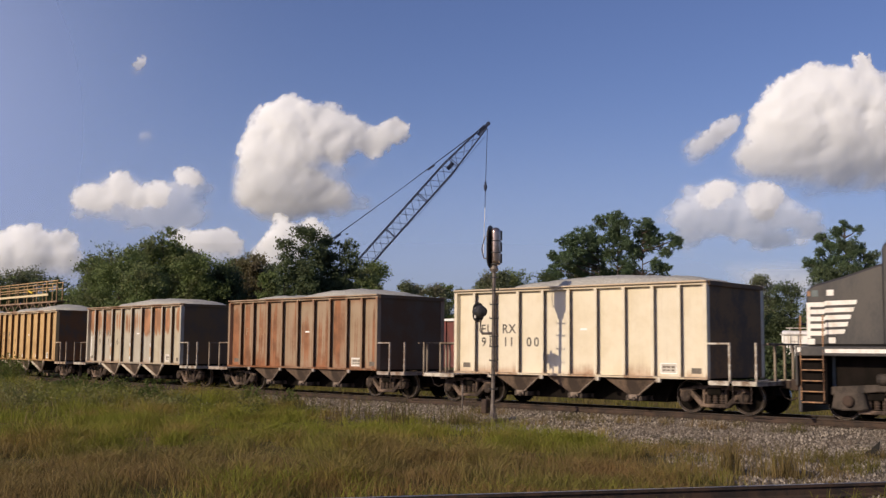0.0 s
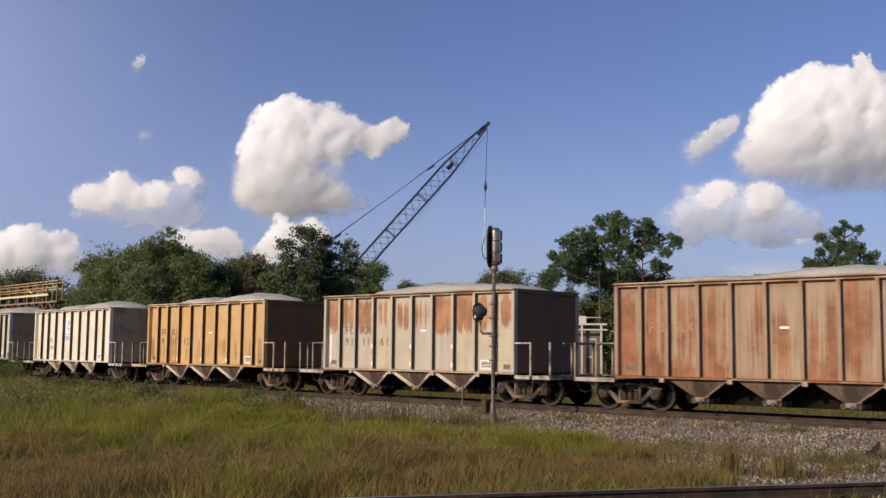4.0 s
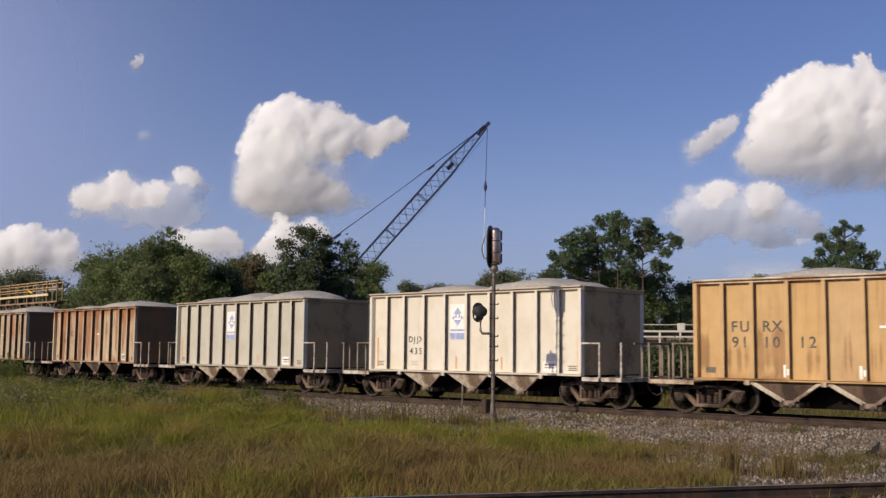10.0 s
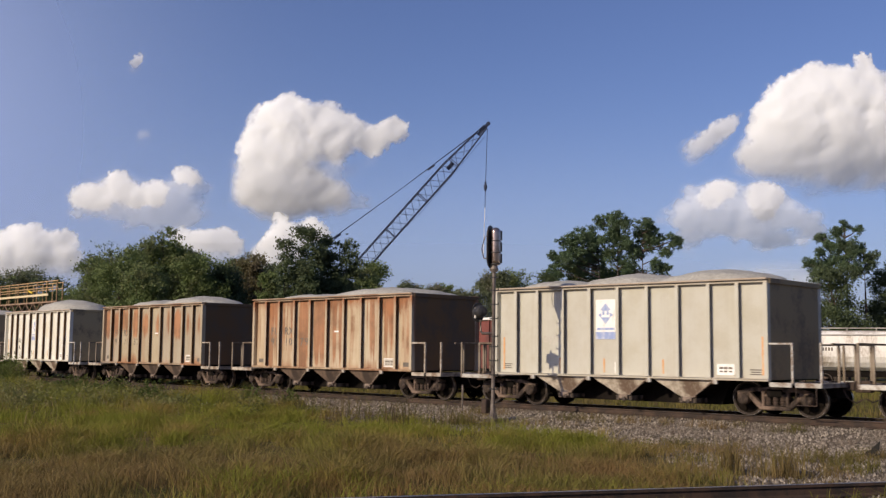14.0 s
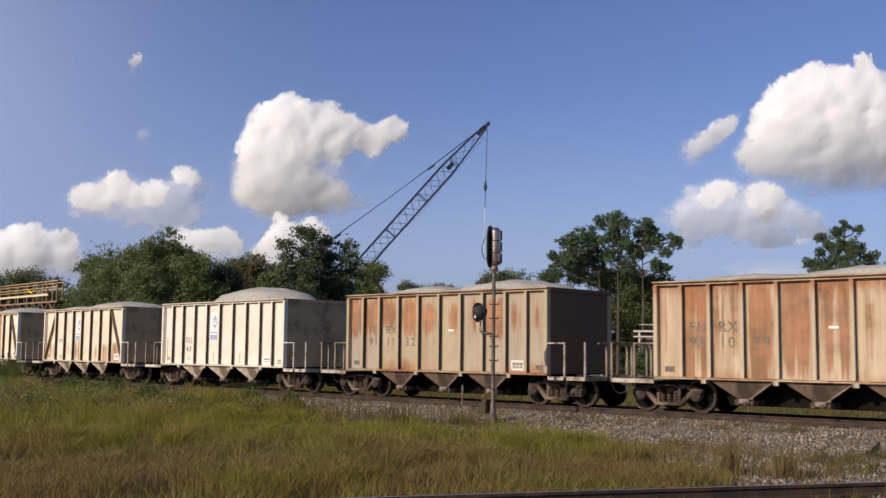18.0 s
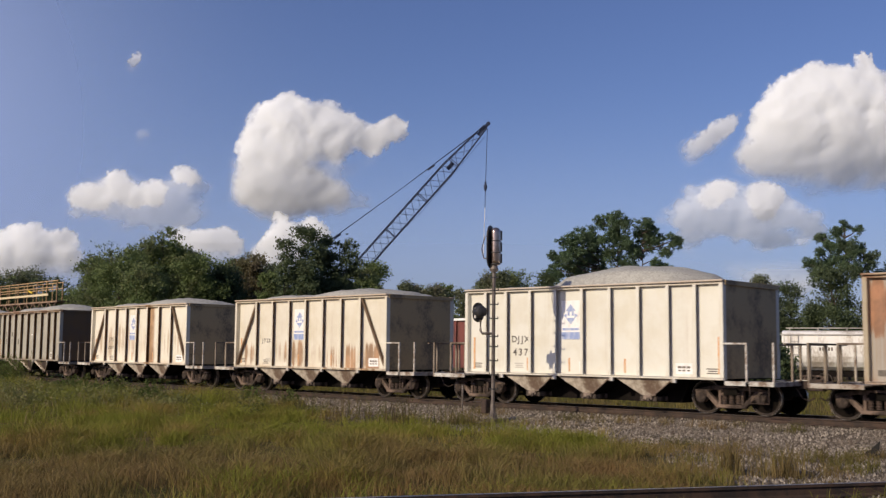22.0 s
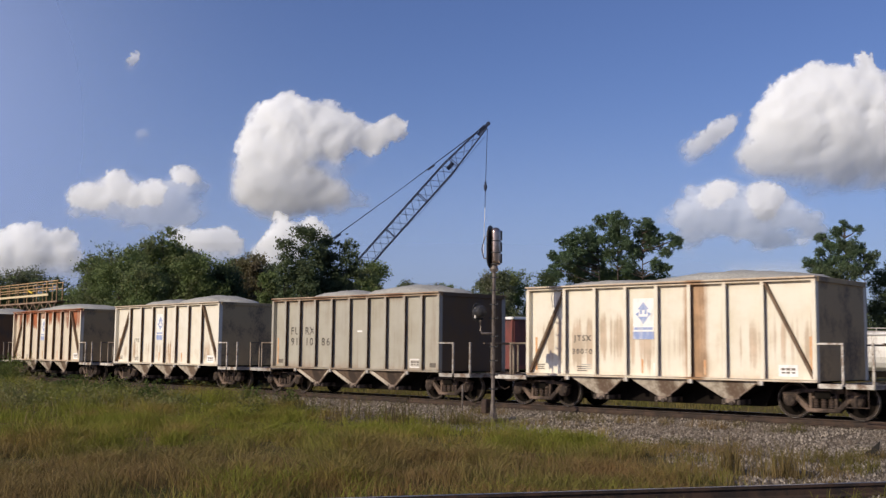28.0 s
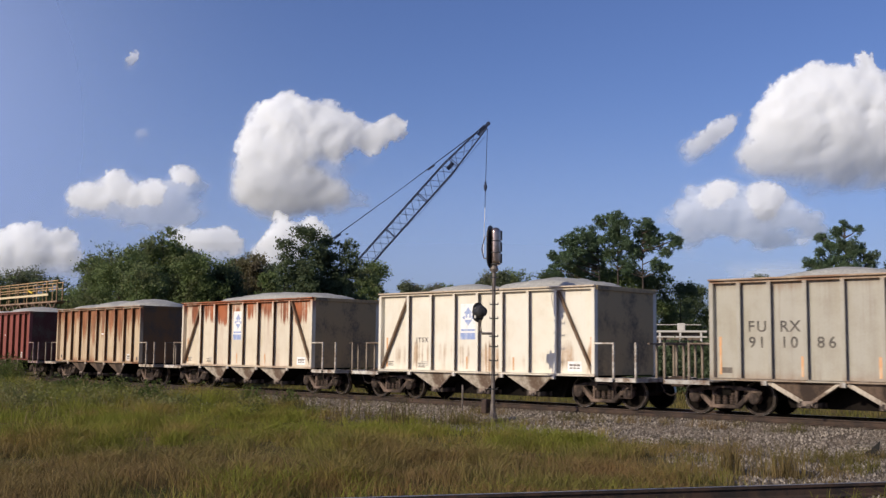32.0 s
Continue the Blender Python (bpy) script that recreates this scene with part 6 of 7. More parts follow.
def leaf_cloud(centres, radii, count, size, rs, flat=1.0, loose=1.0):
    """Leaf sprays over clumps: every clump carries twigs, every twig a spray of small three-cornered leaves."""
    twigs = max(len(centres) * 3, count // 26)
    k = rs.choice(len(centres), twigs, p=radii ** 2 / np.sum(radii ** 2))
    d = rs.normal(size=(twigs, 3))
    d /= np.linalg.norm(d, axis=1)[:, None]
    d[:, 2] = np.abs(d[:, 2]) * np.where(rs.rand(twigs) < 0.72, 1, -1)
    r = radii[k] * np.clip(rs.normal(0.78, 0.30 * loose, twigs), 0.1, 1 + 0.55 * loose)
    at = centres[k] + d * r[:, None] * np.array([1, 1, flat])
    j = rs.randint(0, twigs, count)
    p = at[j] + rs.normal(size=(count, 3)) * ((0.10 + 0.16 * radii[k][j]) * loose)[:, None] * np.array([1, 1, 0.75]) + d[j] * rs.uniform(0, 0.22, count)[:, None]
    u = rs.normal(size=(count, 3)) + d[j] * 0.5
    u /= np.linalg.norm(u, axis=1)[:, None]
    v = np.cross(u, rs.normal(size=(count, 3)))
    v /= np.linalg.norm(v, axis=1)[:, None] + 1e-9
    s = size * rs.uniform(0.6, 1.4, count)[:, None]
    return np.stack([p - u * s * 0.7 - v * s * 0.55, p + v * s * 0.65, p + u * s], 1).reshape(-1, 3)


def trunk_mesh(h, r, tips, rs, lean=0.03):
    g = Geo()
    top = Vector((rs.uniform(-lean, lean) * h, rs.uniform(-lean, lean) * h, h))
    bend = Vector((rs.uniform(-0.2, 0.2), rs.uniform(-0.2, 0.2), 0))
    stem = [Vector((0, 0, -0.3)), top * 0.35 + bend, top * 0.7 - bend * 0.5, top]
    g.tube(stem, r, 8, r * 0.3)
    for t in tips:
        t = Vector(t)
        s = top * min(0.92, max(0.2, t.z / h * 0.72))
        g.tube([s, s.lerp(t, 0.5) + Vector((0, 0, 0.12 * (t - s).length)), t], r * 0.34, 5, r * 0.07)
    return g


def broadleaf(x, y, h, rad, low, mat, seed, spiky=0, tall=0):
    rs = np.random.RandomState(seed + 100)
    z0 = float(ground_z(np.array([float(np.clip(x, -300, 300))]), np.array([float(np.clip(y, -300, 300))]))[0])
    n = int(34 + rad * 12 + (60 if tall else 0))
    d = rs.normal(size=(n, 3))
    d /= np.linalg.norm(d, axis=1)[:, None]
    rr = rs.uniform(0.3, 1.0, n) ** 0.6
    mid, half = (h + low) / 2, (h - low) / 2
    c = np.stack([d[:, 0] * rad * rr, d[:, 1] * rad * rr, mid + d[:, 2] * half * rr * 0.97], -1)
    # taper towards the top
    f = np.clip((h - c[:, 2]) / (h - low), 0, 1)
    c[:, :2] *= (0.55 + 0.75 * np.sqrt(f))[:, None] if tall else (0.5 + 0.8 * f ** 0.6)[:, None]
    radii = rs.uniform(0.26, 0.5, n) * rad * 0.9
    radii = np.clip(radii, 0.4, 1.5) * (0.75 + 0.4 * f)
    k = 5
    c[:k, 2] = h - radii[:k] * 0.8 - rs.uniform(0.0, 0.5, k) * np.arange(k) / k
    c[:k, :2] *= 0.55
    c[:, 2] = np.minimum(c[:, 2], h - radii * 0.8)
    if spiky:
        # thin leader shoots stand out of the crown
        k = 20
        up = rs.uniform(-1.4, 0.8, k)
        c = np.concatenate([c, np.stack([rs.uniform(-0.42, 0.42, k) * rad * (1.1 - 0.4 * up), rs.uniform(-0.3, 0.3, k) * rad, h + up], -1)])
        radii = np.concatenate([radii, rs.uniform(0.14, 0.32, k)])
    count = int(np.clip(9000 * rad * (h / 8.0), 7000, 30000))
    q = leaf_cloud(c, radii, count, 0.11, rs, 0.85)
    tree = thing("tree", TREE_LABELS[mat.name], "tree", group="trees behind the tracks", at=pose(x, y, z0))
    tips = [tuple(p) for p in c[rs.choice(len(c), 9, replace=False)]]
    part("trunk", trunk_mesh(h * 0.8, 0.10 + rad * 0.035, tips, rs).mesh("trunk", BARK), tree)
    part("crown", soup("crown", q, 3, mat), tree)


def pine(x, y, h, masses, mat, seed, dense=1.0):
    """Open-crowned pine: the limbs end in masses of round needle puffs with gaps between. Masses: across, height, radius."""
    rs = np.random.RandomState(seed + 300)
    puffs, sizes = [], []
    for a, z, r in masses:
        n = int((4 + 9 * r ** 1.7) * dense)
        d = rs.normal(size=(n, 3))
        d /= np.linalg.norm(d, axis=1)[:, None]
        puffs.append(np.array([a, rs.uniform(-0.8, 0.8), z]) + d * r * rs.uniform(0.45, 1.0, (n, 1)) * np.array([1, 1, 0.85]))
        sizes.append(rs.uniform(0.24, 0.40, n) * (0.8 + 0.2 * min(r, 1.0)))
    c, radii = np.concatenate(puffs), np.concatenate(sizes)
    q = leaf_cloud(c, radii, int(len(c) * 360), 0.063, rs, 0.85, 0.42)
    tree = thing("pine_tree", "tall open-crowned dark green pine", "tree", group="pines behind the tracks", at=pose(x, y, -0.42, 0, 0, 40))
    g = Geo()
    stem = [Vector((0, 0, -0.3)), Vector((0.10, 0.05, h * 0.45)), Vector((0, 0, h * 0.95))]
    g.tube(stem, 0.2, 8, 0.05)
    for p in [Vector(m[:1] + (0.0,) + m[1:2]) for m in masses] + [Vector(c[k]) for k in rs.choice(len(c), 9, replace=False)]:
        s = Vector((0, 0, max(h * 0.35, p.z - rs.uniform(0.2, 0.5) - rs.uniform(0.05, 0.35) * abs(p.x))))
        g.tube([s, s.lerp(p, 0.55) + Vector((0, 0, -0.08)), p], 0.06, 5, 0.02)
    part("trunk", g.mesh("trunk", BARK), tree)
    part("crown", soup("crown", q, 3, mat), tree)


TREE_LABELS = {"leaves_olive": "bushy olive green broadleaf tree", "leaves_dark": "dense dark green broadleaf tree", "leaves_grey_green": "hazy grey-green tree in the distance",
               "leaves_brown": "thin brownish broadleaf tree"}


broadleaf(-98.7, 52.9, 10.2, 2.83, 0.5, mat=LEAF_GREY, seed=1)
broadleaf(-96.6, 48.4, 9.6, 2.73, 0.5, mat=LEAF_OLIVE, seed=41)
broadleaf(-93.9, 53.4, 9.3, 2.30, 0.5, mat=LEAF_DARK, seed=2)
broadleaf(-81.2, 50.2, 10.4, 2.70, 0.3, mat=LEAF_OLIVE, seed=3)
broadleaf(-70.5, 45.6, 10.2, 2.90, 0.3, mat=LEAF_OLIVE, seed=4)
broadleaf(-70.3, 49.5, 11.3, 2.56, 0.3, mat=LEAF_OLIVE, seed=5, spiky=1)
broadleaf(-70.3, 51.3, 10.6, 2.31, 0.3, mat=LEAF_OLIVE, seed=72)
broadleaf(-73.0, 49.2, 10.5, 2.34, 0.3, mat=LEAF_DARK, seed=73)
broadleaf(-66.4, 49.8, 9.7, 2.43, 0.3, mat=LEAF_OLIVE, seed=6)
broadleaf(-62.9, 42.7, 8.3, 2.42, 0.2, mat=LEAF_OLIVE, seed=7)
broadleaf(-66.1, 51.9, 8.9, 2.01, 0.3, mat=LEAF_DARK, seed=8)
broadleaf(-67.8, 56.1, 9.6, 1.96, 0.3, mat=LEAF_BROWN, seed=9)
broadleaf(-62.2, 53.4, 8.0, 1.31, 0.2, mat=LEAF_OLIVE, seed=10)
broadleaf(-56.6, 52.2, 11.2, 1.45, 0.3, mat=LEAF_DARK, seed=11, tall=1)
broadleaf(-56.7, 53.7, 10.5, 1.00, 0.3, mat=LEAF_DARK, seed=61, tall=1)
broadleaf(-56.9, 54.2, 9.2, 1.70, 0.3, mat=LEAF_DARK, seed=66)
broadleaf(-55.6, 51.0, 8.6, 1.25, 0.3, mat=LEAF_DARK, seed=67)
broadleaf(-74.3, 54.2, 10.1, 3.18, 0.3, mat=LEAF_OLIVE, seed=62)
broadleaf(-74.1, 59.4, 9.8, 2.78, 0.3, mat=LEAF_OLIVE, seed=63)
broadleaf(-70.7, 60.4, 9.3, 2.22, 0.3, mat=LEAF_DARK, seed=64)
broadleaf(-84.9, 52.9, 10.2, 3.19, 0.3, mat=LEAF_DARK, seed=65)
broadleaf(-57.0, 50.3, 10.4, 0.66, 0.3, mat=LEAF_DARK, seed=12, tall=1)
broadleaf(-55.5, 54.8, 9.9, 1.20, 0.3, mat=LEAF_DARK, seed=13, tall=1)
broadleaf(-63.8, 66.3, 9.5, 1.75, 0.2, mat=LEAF_OLIVE, seed=14)
broadleaf(-58.8, 60.0, 8.3, 1.34, 0.2, mat=LEAF_OLIVE, seed=44)
broadleaf(-66.9, 74.4, 8.3, 1.35, 0.2, mat=LEAF_GREY, seed=15)
broadleaf(-68.2, 79.8, 8.2, 1.67, 0.2, mat=LEAF_GREY, seed=16)
broadleaf(-74.2, 91.7, 8.8, 1.88, 0.2, mat=LEAF_GREY, seed=17)
broadleaf(-74.4, 83.7, 8.7, 1.5, 0.2, mat=LEAF_GREY, seed=81)
broadleaf(-72.0, 85.5, 8.9, 1.4, 0.2, mat=LEAF_OLIVE, seed=82)
broadleaf(-67.3, 89.6, 10.4, 1.5, 0.2, mat=LEAF_GREY, seed=83)
broadleaf(-73.3, 95.0, 10.7, 2.30, 0.2, mat=LEAF_GREY, seed=18)
broadleaf(-68.4, 93.7, 10.6, 2.22, 0.2, mat=LEAF_OLIVE, seed=19)
broadleaf(-63.6, 92.2, 10.3, 1.85, 0.2, mat=LEAF_DARK, seed=20)
pine(-48.8, 78.8, 13.0, [(-3.6, 10.3, 0.68), (-2.9, 11.3, 0.68), (-1.8, 11.8, 0.88), (-1.1, 12.4, 0.78), (-1.4, 10.8, 1.26), (0.0, 11.3, 1.26), (-2.4, 10.0, 1.07), (0.0, 10.0, 1.35), (-0.7, 9.1, 1.26), (-3.4, 9.2, 0.8)], LEAF_PINE, 21, 1.1)
pine(-47.2, 79.2, 14.2, [(0.1, 13.6, 0.72), (-0.7, 13.7, 0.43), (-1.3, 13.2, 0.53), (0.8, 13.3, 0.48), (0.2, 12.5, 1.05), (-0.5, 11.7, 1.15), (0.8, 11.4, 0.95), (-0.3, 10.3, 1.15), (0.8, 9.8, 0.67)], LEAF_PINE, 22)
pine(-45.3, 80.1, 13.8, [(0.0, 13.2, 0.71), (0.9, 12.8, 0.62), (-0.3, 12.3, 0.67), (0.6, 11.9, 0.76), (1.2, 11.5, 0.66), (0.2, 11.0, 0.76), (-0.5, 10.5, 0.57), (2.3, 11.5, 0.61), (2.9, 11.4, 0.42), (2.0, 10.6, 0.42), (1.2, 9.5, 0.57), (2.0, 9.3, 0.42), (-0.8, 9.1, 0.66)], LEAF_PINE, 23)
broadleaf(-51.5, 79.0, 9.9, 1.8, 0.2, mat=LEAF_OLIVE, seed=24)
broadleaf(-49.3, 82.4, 9.8, 3.06, 0.2, mat=LEAF_OLIVE, seed=25)
broadleaf(-50.4, 82.9, 9.4, 1.9, 0.2, mat=LEAF_DARK, seed=91)
broadleaf(-48.5, 84.9, 9.4, 1.7, 0.2, mat=LEAF_DARK, seed=92)
broadleaf(-46.8, 84.8, 8.9, 1.8, 0.2, mat=LEAF_OLIVE, seed=93)
broadleaf(-45.6, 87.5, 8.3, 1.8, 0.2, mat=LEAF_DARK, seed=94)
# low bushes added to darken the background in the gaps between cars
for _k, (_x, _y, _h) in enumerate(((-28.2, 50.8, 2.4), (-27.1, 51.5, 2.6), (-26.0, 51.7, 2.5), (-24.9, 52.5, 2.7), (-23.8, 52.8, 2.5), (-22.6, 53.5, 2.4))):
    broadleaf(_x, _y, _h, 1.0, 0.0, mat=LEAF_DARK, seed=110 + _k)
broadleaf(-49.9, 98.1, 8.8, 2.34, 0.2, mat=LEAF_DARK, seed=26)
broadleaf(-47.5, 101.4, 8.2, 2.68, 0.2, mat=LEAF_OLIVE, seed=27)
broadleaf(-42.9, 99.1, 9.5, 1.84, 0.2, mat=LEAF_GREY, seed=28)
broadleaf(-39.0, 96.4, 8.5, 2.21, 0.2, mat=LEAF_DARK, seed=29)
pine(-31.1, 88.7, 13.0, [(-0.1, 12.7, 0.44), (-0.3, 12.1, 0.62), (0.2, 11.4, 0.87), (-0.2, 10.5, 0.88), (0.6, 10.4, 0.61), (0.3, 9.5, 0.87), (1.0, 12.4, 0.26)], LEAF_PINE, 30)
pine(-32.4, 88.8, 12.2, [(-0.5, 11.9, 0.45), (-0.2, 11.1, 0.53), (-1.2, 10.4, 0.40), (-1.7, 9.6, 0.36), (-1.0, 9.5, 0.63), (-1.4, 8.9, 0.45), (0.0, 9.8, 0.62), (0.2, 9.1, 0.71)], LEAF_PINE, 31)
pine(-29.9, 89.6, 11.2, [(0.2, 10.9, 0.43), (0.7, 10.2, 0.39), (0.3, 9.7, 0.61), (-0.2, 9.0, 0.61)], LEAF_PINE, 32)
broadleaf(-31.3, 86.5, 9.1, 2.3, 0.2, mat=LEAF_DARK, seed=33)
broadleaf(-29.3, 93.5, 9.7, 1.82, 0.2, mat=LEAF_DARK, seed=34)
broadleaf(-26.6, 94.3, 11.1, 3.13, 0.2, mat=LEAF_DARK, seed=35)

# ---- clouds ----
def cloud_material(name, tint, through_share):
    """Vapour: white scattering, thinning out where the cloud body is thin."""
    m, nt, b = material(name, 1.0)
    b.inputs["Base Color"].default_value = rgb(tint)
    b.inputs["Specular IOR Level"].default_value = 0.0
    at = nt.nodes.new("ShaderNodeAttribute")
    at.attribute_name = "cloud_body"
    # light also soaks through from behind
    through_ = nt.nodes.new("ShaderNodeBsdfTranslucent")
    through_.inputs[0].default_value = (0.93, 0.94, 0.96, 1)
    body = nt.nodes.new("ShaderNodeMixShader")
    body.inputs[0].default_value = through_share
    nt.links.new(b.outputs[0], body.inputs[1])
    nt.links.new(through_.outputs[0], body.inputs[2])
    tr = nt.nodes.new("ShaderNodeBsdfTransparent")
    mix = nt.nodes.new("ShaderNodeMixShader")
    nt.links.new(at.outputs["Fac"], mix.inputs[0])
    nt.links.new(tr.outputs[0], mix.inputs[1])
    nt.links.new(body.outputs[0], mix.inputs[2])
    nt.links.new(mix.outputs[0], nt.nodes["Material Output"].inputs[0])
    return m


VAPOUR = cloud_material("cloud_vapour", (0.87, 0.94, 1.0), 0.14)
SKY_LIGHTENING = cloud_material("sky_lightening", (0.43, 0.60, 1.0), 0.0)
SKY_FAR, SKY_UNIT = 2500.0, 1.3287       # distance of the clouds, metres in one unit of their plans
SKY_TURN = look(EYE, TARGET, 0.55)
CLOUDS = []


def smeared(a, steps):
    """Box-blurred twice along both axes."""
    for _ in range(2):
        for ax in (0, 1):
            p = np.pad(a, [(steps + 1, steps) if k == ax else (0, 0) for k in (0, 1)], mode="edge")
            c = np.cumsum(p, axis=ax)
            n = 2 * steps + 1
            a = (np.take(c, range(n, c.shape[ax]), ax) - np.take(c, range(0, c.shape[ax] - n), ax)) / n
    return a


def billows(x, y, size, seed):
    """Rounded heads packed side by side, about 0 to 1."""
    rs = np.random.RandomState(seed)
    tab = rs.rand(64, 64, 3)
    u, v = x / size, y / size
    iu, iv = np.floor(u).astype(int), np.floor(v).astype(int)
    best = np.zeros_like(u)
    for a in (-1, 0, 1):
        for b in (-1, 0, 1):
            t = tab[(iu + a) % 64, (iv + b) % 64]
            d2 = (u - iu - a - t[..., 0]) ** 2 + (v - iv - b - t[..., 1]) ** 2
            best = np.maximum(best, (0.6 + 0.4 * t[..., 2]) * np.sqrt(np.clip(1 - d2 / 0.9, 0, 1)))
    return best


def cloud(label, cx, cy, lobes, drift, seed, soft=0.20, deep=1.0, dense=1.0, veil=0.42, firm=0.0):
    """A cumulus as a billowed relief that bulges towards the viewer and frays out at its base. Lobes: x, y, radius, density.
    veil: strength of the thin grey vapour round it; lobes thinner than firm are veil alone."""
    r = np.array(lobes, float) * np.array([SKY_UNIT, SKY_UNIT, SKY_UNIT, 1.0])
    pad, step = 34.0, 2.7
    xs = np.arange((r[:, 0] - r[:, 2]).min() - pad, (r[:, 0] + r[:, 2]).max() + pad, step)
    ys = np.arange((r[:, 1] - r[:, 2]).min() - pad, (r[:, 1] + r[:, 2]).max() + pad, step)
    gx, gy = np.meshgrid(xs, ys)
    # the rim wanders finely
    wx = gx + (rough_field(gx, gy, 0.030, seed, 5) - 0.5) * 20 + (rough_field(gx, gy, 0.10, seed + 5, 4) - 0.5) * 17
    wy = gy + (rough_field(gx, gy, 0.030, seed + 1, 5) - 0.5) * 20 + (rough_field(gx, gy, 0.10, seed + 6, 4) - 0.5) * 17
    big, small, tiny = (billows(wx, wy, w, seed + 8 + k) for k, w in enumerate((50, 24, 12)))
    skin, soaked, caps, mass = np.zeros_like(gx), np.zeros_like(gx), np.zeros_like(gx), np.zeros_like(gx)
    for x, y, rad, share in r:
        soaked += share * np.exp(-0.9 * ((wx - x) ** 2 + (wy - y + 8) ** 2) / rad ** 2)
        skin += (share >= firm) * share * np.exp(-1.25 * ((wx - x) ** 2 + (wy - y) ** 2) / rad ** 2)
        d2 = (gx - x) ** 2 + (gy - y) ** 2
        caps += (share * rad * np.sqrt(np.clip(1 - d2 / (1.5 * rad) ** 2, 0, 1))) ** 3
        mass += share * rad * np.exp(-0.5 * d2 / (1.7 * rad) ** 2)
    # cauliflower rim
    skin *= 0.62 + 0.34 * big + 0.30 * small + 0.14 * tiny
    y0, y1 = (r[:, 1] - r[:, 2] * 0.8).min(), (r[:, 1] + r[:, 2] * 0.8).max()
    low = np.clip((0.55 - (gy - y0) / (y1 - y0)) / 0.55, 0, 1.1)
    z = deep * (0.27 * smeared(caps ** (1 / 3), 5) + 0.11 * smeared(mass, 7) + (smeared(big * 10 + small * 5, 3) + smeared(tiny, 1) * 1.8) * (1.1 - 0.7 * low))
    # the base curves away from the light
    z -= deep * (y1 - y0) * 0.10 * low ** 2
    # crisp heads, thin frayed base
    base = np.clip(low * 1.3, 0, 1)
    ragged = (rough_field(gx, gy, 0.035, seed + 12, 5) - 0.5) * (0.25 + 0.35 * base)
    f = np.clip((skin - 0.29 + 0.17 * base + ragged * np.clip(1.8 - skin, 0, 1)) / (soft * (1.5 + 3.6 * base)), 0, 1)
    f = f * f * (3 - 2 * f) * np.clip(skin * 0.8 + 0.25, 0, 1) * dense * (1 - 0.30 * np.clip(base, 0, 1) ** 2)
    # thin vapour, mottled, drawn out level
    mottle = (rough_field(gx, gy * 1.7, 0.018, seed + 20, 5) - 0.5) * (2.0 if firm > 0.85 else 1.1)
    g = np.clip((smeared(np.clip(soaked, 0, 1.3), 6) - 0.22 + mottle * np.clip(soaked * 2.5, 0, 1)) / 0.95, 0, 1)
    f = 1 - (1 - f) * (1 - veil * g * g * (3 - 2 * g) * (1.0 if firm > 0.85 else np.clip(low * 1.6, 0, 1)))
    edge = np.minimum(np.minimum(gx - xs[0], xs[-1] - gx), np.minimum(gy - ys[0], ys[-1] - gy))
    me = grid_mesh("cloud", xs, ys, z, VAPOUR)
    attribute(me, "cloud_body", (f * np.clip(edge / 25, 0, 1)).ravel())
    ob = thing("cloud", label, "cloud", group="fair-weather clouds", data=me)
    CLOUDS.append((ob, cx, cy, drift, SKY_FAR))


def haze(label, cx, cy, wide, tall, dense, far):
    """A thin sheet added to lighten the sky, fading out evenly on all sides."""
    xs, ys = np.linspace(-3.2, 3.2, 64), np.linspace(-3.2, 3.2, 64)
    gx, gy = np.meshgrid(xs, ys)
    me = grid_mesh("haze", xs * wide, ys * tall, gx * 0.0, SKY_LIGHTENING)
    attribute(me, "cloud_body", (dense * np.exp(-0.5 * (gx ** 2 + gy ** 2))).ravel())
    ob = thing("haze", label, "haze", data=me)
    CLOUDS.append((ob, cx, cy, (0.0, 0.0), far))


cloud("tall white cumulus cloud with a grey base", -306, 212, [(-37, 87, 26, 1), (-74, 64, 30, 1), (-7, 74, 24, 1), (28, 71, 24, 1), (-52, 39, 45, 1), (-97, 17, 30, 1), (-82, -21, 40, 1), (-12, 24, 45, 1), (38, 39, 32, 1), (60, 57, 20, 1), (80, 44, 22, 0.9), (48, 11, 28, 0.8), (93, 29, 22, 0.9), (113, 21, 22, 1), (138, 44, 22, 1), (153, 47, 18, 1), (-47, -51, 45, 1), (-112, -59, 26, 1), (-92, -73, 26, 0.9), (8, -46, 24, 0.95), (48, -66, 36, 0.75), (98, -76, 30, 0.65), (-12, -73, 32, 0.9), (-55, -109, 18, 0.7)], (-5.3, 6.6), 3, veil=0.95, firm=0.7)
cloud("ragged white cumulus cloud over the trees", -688, 110, [(-122, 7, 22, 1), (-97, 5, 24, 0.9), (-72, 7, 24, 1), (-47, 29, 20, 1), (-49, 42, 16, 1), (-27, 5, 24, 1), (-12, 7, 18, 0.9), (19, 22, 19, 1), (23, 5, 20, 0.9), (0, -11, 30, 0.8), (-62, -13, 26, 0.7), (63, 47, 18, 1), (83, 39, 18, 0.9), (98, 42, 14, 0.8), (85, 57, 12, 0.7), (48, 12, 18, 0.8), (83, 12, 18, 0.8), (63, -15, 30, 0.85), (28, -28, 30, 0.7), (83, -38, 28, 0.65), (-27, -38, 26, 0.55), (48, -3, 22, 0.8), (76, 32, 14, 0.8)], (-10.6, 4), 5, soft=0.24, deep=0.8, dense=0.92, veil=0.5, firm=0.9)
cloud("tiny wisp of white cloud", -715, 438, [(1, -1, 13, 0.8), (6, 3, 11, 0.7), (-3, -7, 10, 0.5)], (-17.3, 12), 7, soft=0.3, deep=0.5, dense=0.7)
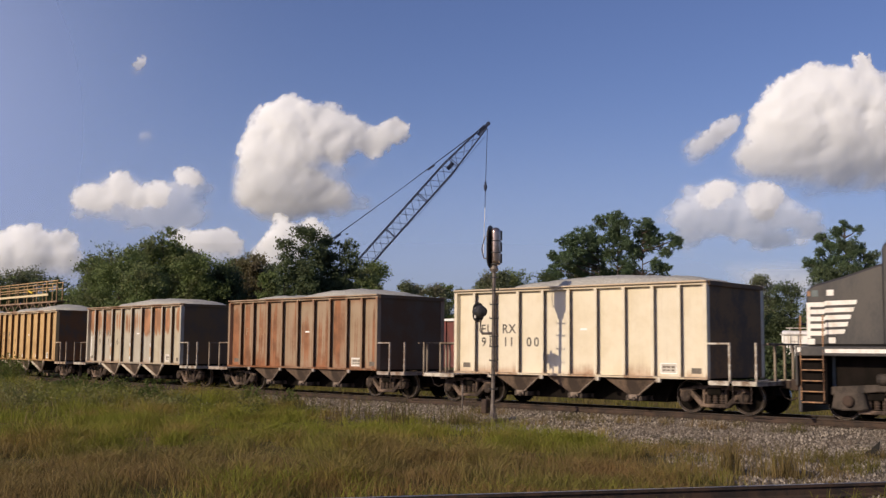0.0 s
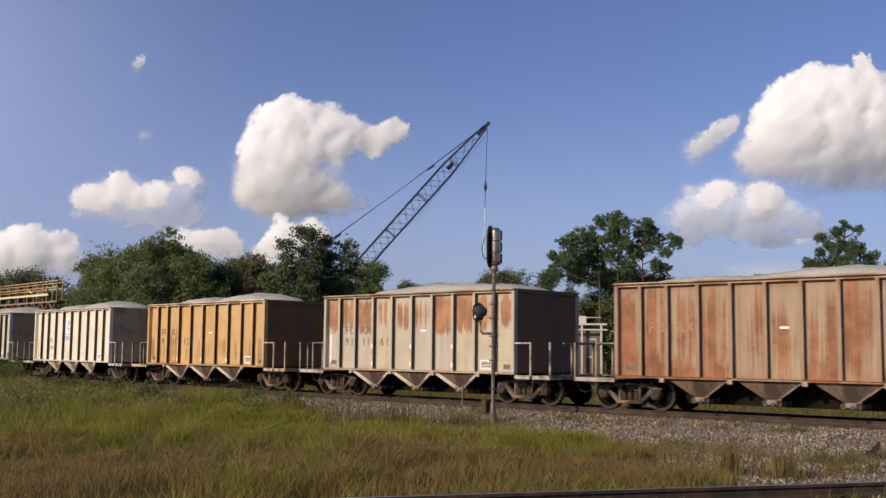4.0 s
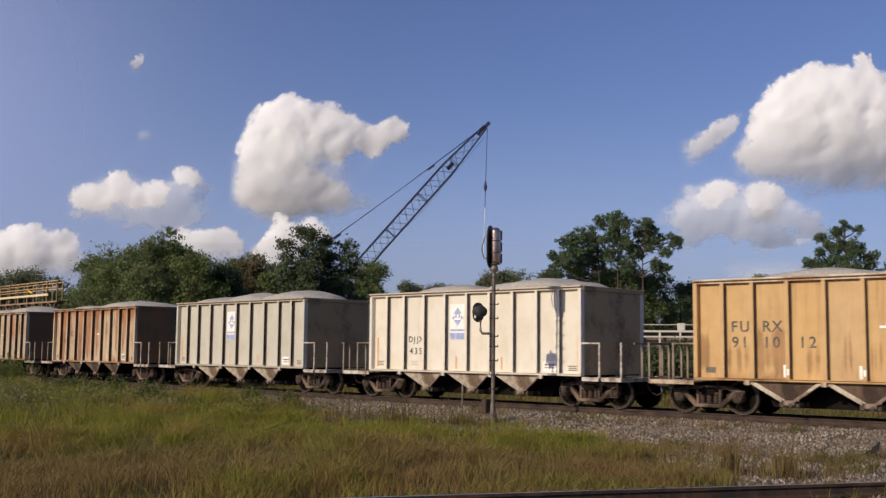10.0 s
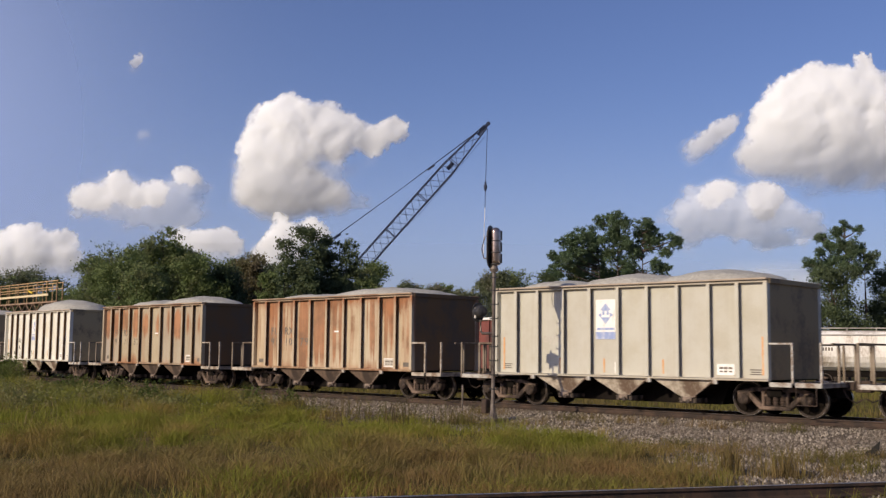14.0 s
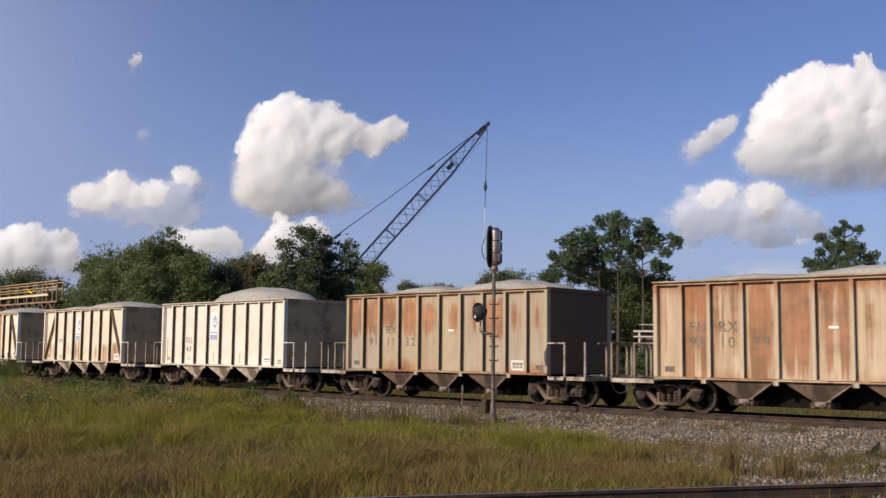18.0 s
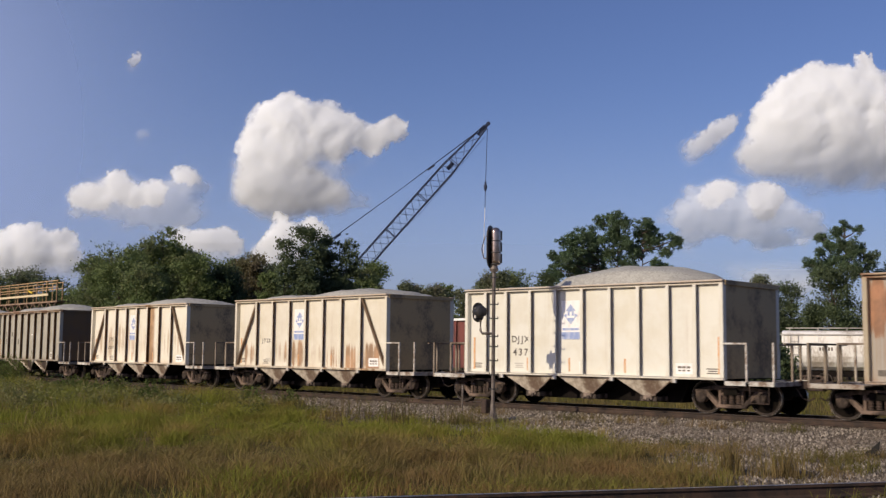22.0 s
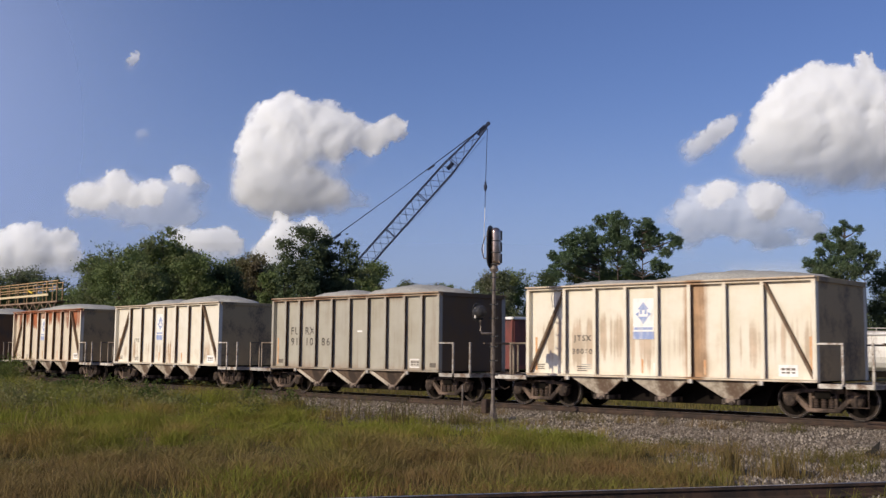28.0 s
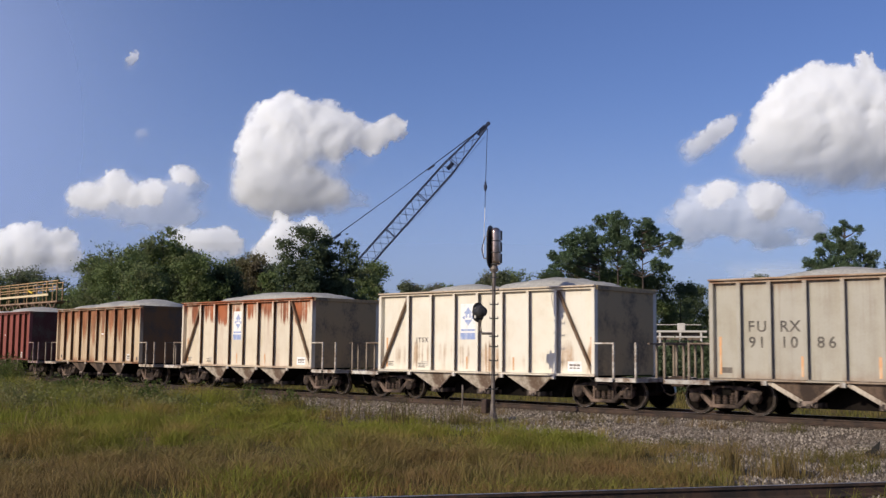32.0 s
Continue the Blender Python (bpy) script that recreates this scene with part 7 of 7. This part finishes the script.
cloud("faint thin wisp of cloud", -695, 261, [(4, 4, 14, 0.6), (-6, -4, 12, 0.55)], (-8, 6), 8, soft=0.4, deep=0.4, dense=0.24, veil=0.1)
cloud("low white cumulus bank near the treetops", -958, -1, [(-38, 8, 24, 1), (-13, 20, 24, 1), (5, 24, 18, 1), (12, 0, 26, 1), (37, 10, 22, 1), (59, 20, 18, 1), (70, 22, 13, 0.8), (-13, -15, 40, 0.9), (-63, -5, 30, 1), (47, -15, 34, 0.7), (-43, -30, 40, 0.8), (82, -30, 35, 0.5)], (0, 4), 9, soft=0.24, deep=0.8, dense=0.95)
cloud("small low white cloud", -541, 9, [(-27, 10, 16, 0.9), (-9, 8, 18, 1), (8, 13, 16, 1), (28, 15, 15, 1), (43, 3, 18, 0.7), (3, -7, 26, 0.8), (-47, -2, 22, 0.6), (38, -17, 26, 0.6), (-57, 18, 24, 0.55)], (0, 2.7), 11, soft=0.28, deep=0.7, dense=0.9)
cloud("low white cloud puff behind the crane", -377, 23, [(-35, -29, 20, 1), (-20, -17, 20, 1), (-8, 1, 20, 1), (8, 13, 18, 1), (20, -2, 22, 1), (45, 18, 18, 0.9), (60, 18, 18, 0.9), (0, 33, 14, 0.5), (-3, 48, 14, 0.45), (-20, -47, 26, 0.8), (15, -27, 30, 0.8), (75, 8, 20, 0.6)], (0, 2.7), 13, soft=0.18, deep=0.8)
cloud("huge bright cumulus cloud with a flat grey base", 918, 311, [(-46, 69, 25, 1), (-9, 58, 24, 1), (-82, 51, 24, 1), (13, 56, 22, 1), (-112, 26, 26, 1), (-132, 1, 24, 1), (-142, -29, 24, 0.9), (-155, -69, 28, 0.8), (-127, -84, 30, 0.9), (-62, 11, 45, 1), (-7, 6, 50, 1), (-87, -44, 50, 1), (-27, -59, 55, 1), (40, 77, 15, 1), (34, 93, 13, 1), (45, 96, 12, 1), (43, 58, 20, 0.9), (68, 21, 40, 1), (103, 16, 50, 1), (53, -34, 55, 1), (113, -54, 60, 1), (-67, -94, 36, 0.7), (3, -102, 36, 0.75), (73, -102, 40, 0.75)], (5.3, 2.7), 15)
cloud("slanting wisp of white cloud", 623, 263, [(-28, -25, 18, 0.75), (-12, -19, 20, 0.9), (2, -2, 19, 0.95), (18, 8, 19, 0.9), (34, 19, 17, 0.85), (45, 31, 13, 0.5), (58, 45, 12, 0.35), (-42, -19, 16, 0.4)], (-8, 0), 17, soft=0.26, deep=0.6, dense=0.85)
cloud("soft grey-white cumulus layer", 690, 112, [(-110, -8, 24, 0.8), (-90, 12, 20, 0.8), (-60, 7, 20, 0.95), (-43, 12, 19, 1), (-20, 22, 17, 1), (-15, 2, 20, 0.9), (25, 7, 20, 1), (45, 12, 20, 1), (60, 7, 18, 1), (40, -18, 26, 1), (15, -13, 22, 0.9), (90, -13, 24, 0.8), (120, -18, 22, 0.93), (-45, -23, 28, 0.8), (-100, -33, 26, 0.83), (-5, -38, 30, 0.83), (75, -43, 28, 0.78), (135, -33, 24, 0.68), (-80, -53, 26, 0.73), (35, -53, 30, 0.73), (125, -58, 24, 0.68), (-140, -43, 24, 0.63)], (4, 0), 19, soft=0.24, deep=0.9, dense=0.86, veil=0.62, firm=0.95)
cloud("thin grey cloud veil near the horizon", 733, -5, [(-67, 25, 24, 0.77), (-17, 10, 24, 0.72), (13, -10, 26, 0.72), (63, -10, 26, 0.77), (83, 20, 20, 0.87), (8, -45, 20, 0.85), (15, -55, 18, 0.8), (-37, -25, 26, 0.67), (103, -15, 30, 0.67), (43, -35, 30, 0.67), (-122, 5, 30, 0.64), (83, -55, 36, 0.72)], (2.7, 0), 21, soft=0.4, deep=0.35, dense=0.35, veil=0.62, firm=0.85)
haze("added sheet for the pale haze along the horizon", 0, -110, 2800, 320, 0.36, 4300.0)
haze("added sheet that lightens the upper left sky", -2550, 500, 850, 900, 0.75, 4320.0)

# ---- movement ----
def head(t):
    """Where the rear of the first hopper stands on the track."""
    u = t - 16.0
    return 52.665 + 4.62247 * u + 0.00018558 * u ** 3


def motions():
    steps = [2.0 * k for k in range(17)]
    for ob, back in VEHICLES:
        walk(ob, [(t, track_pose(head(t) + back)) for t in steps])
    for ob, cx, cy, (dx, dy), far in CLOUDS:
        walk(ob, [(t, SKY_TURN @ pose(cx + dx * t / 32.0, cy + dy * t / 32.0, -far)) for t in (0.0, 16.0, 32.0)])
    turn_steps = [k * 4 / 30 for k in range(241)]
    for w, a in WHEELSETS:
        walk(w, [(t, pose(a, 0, 0.457, 0, math.degrees((head(t) - head(0)) / 0.457), 0)) for t in turn_steps])


motions()
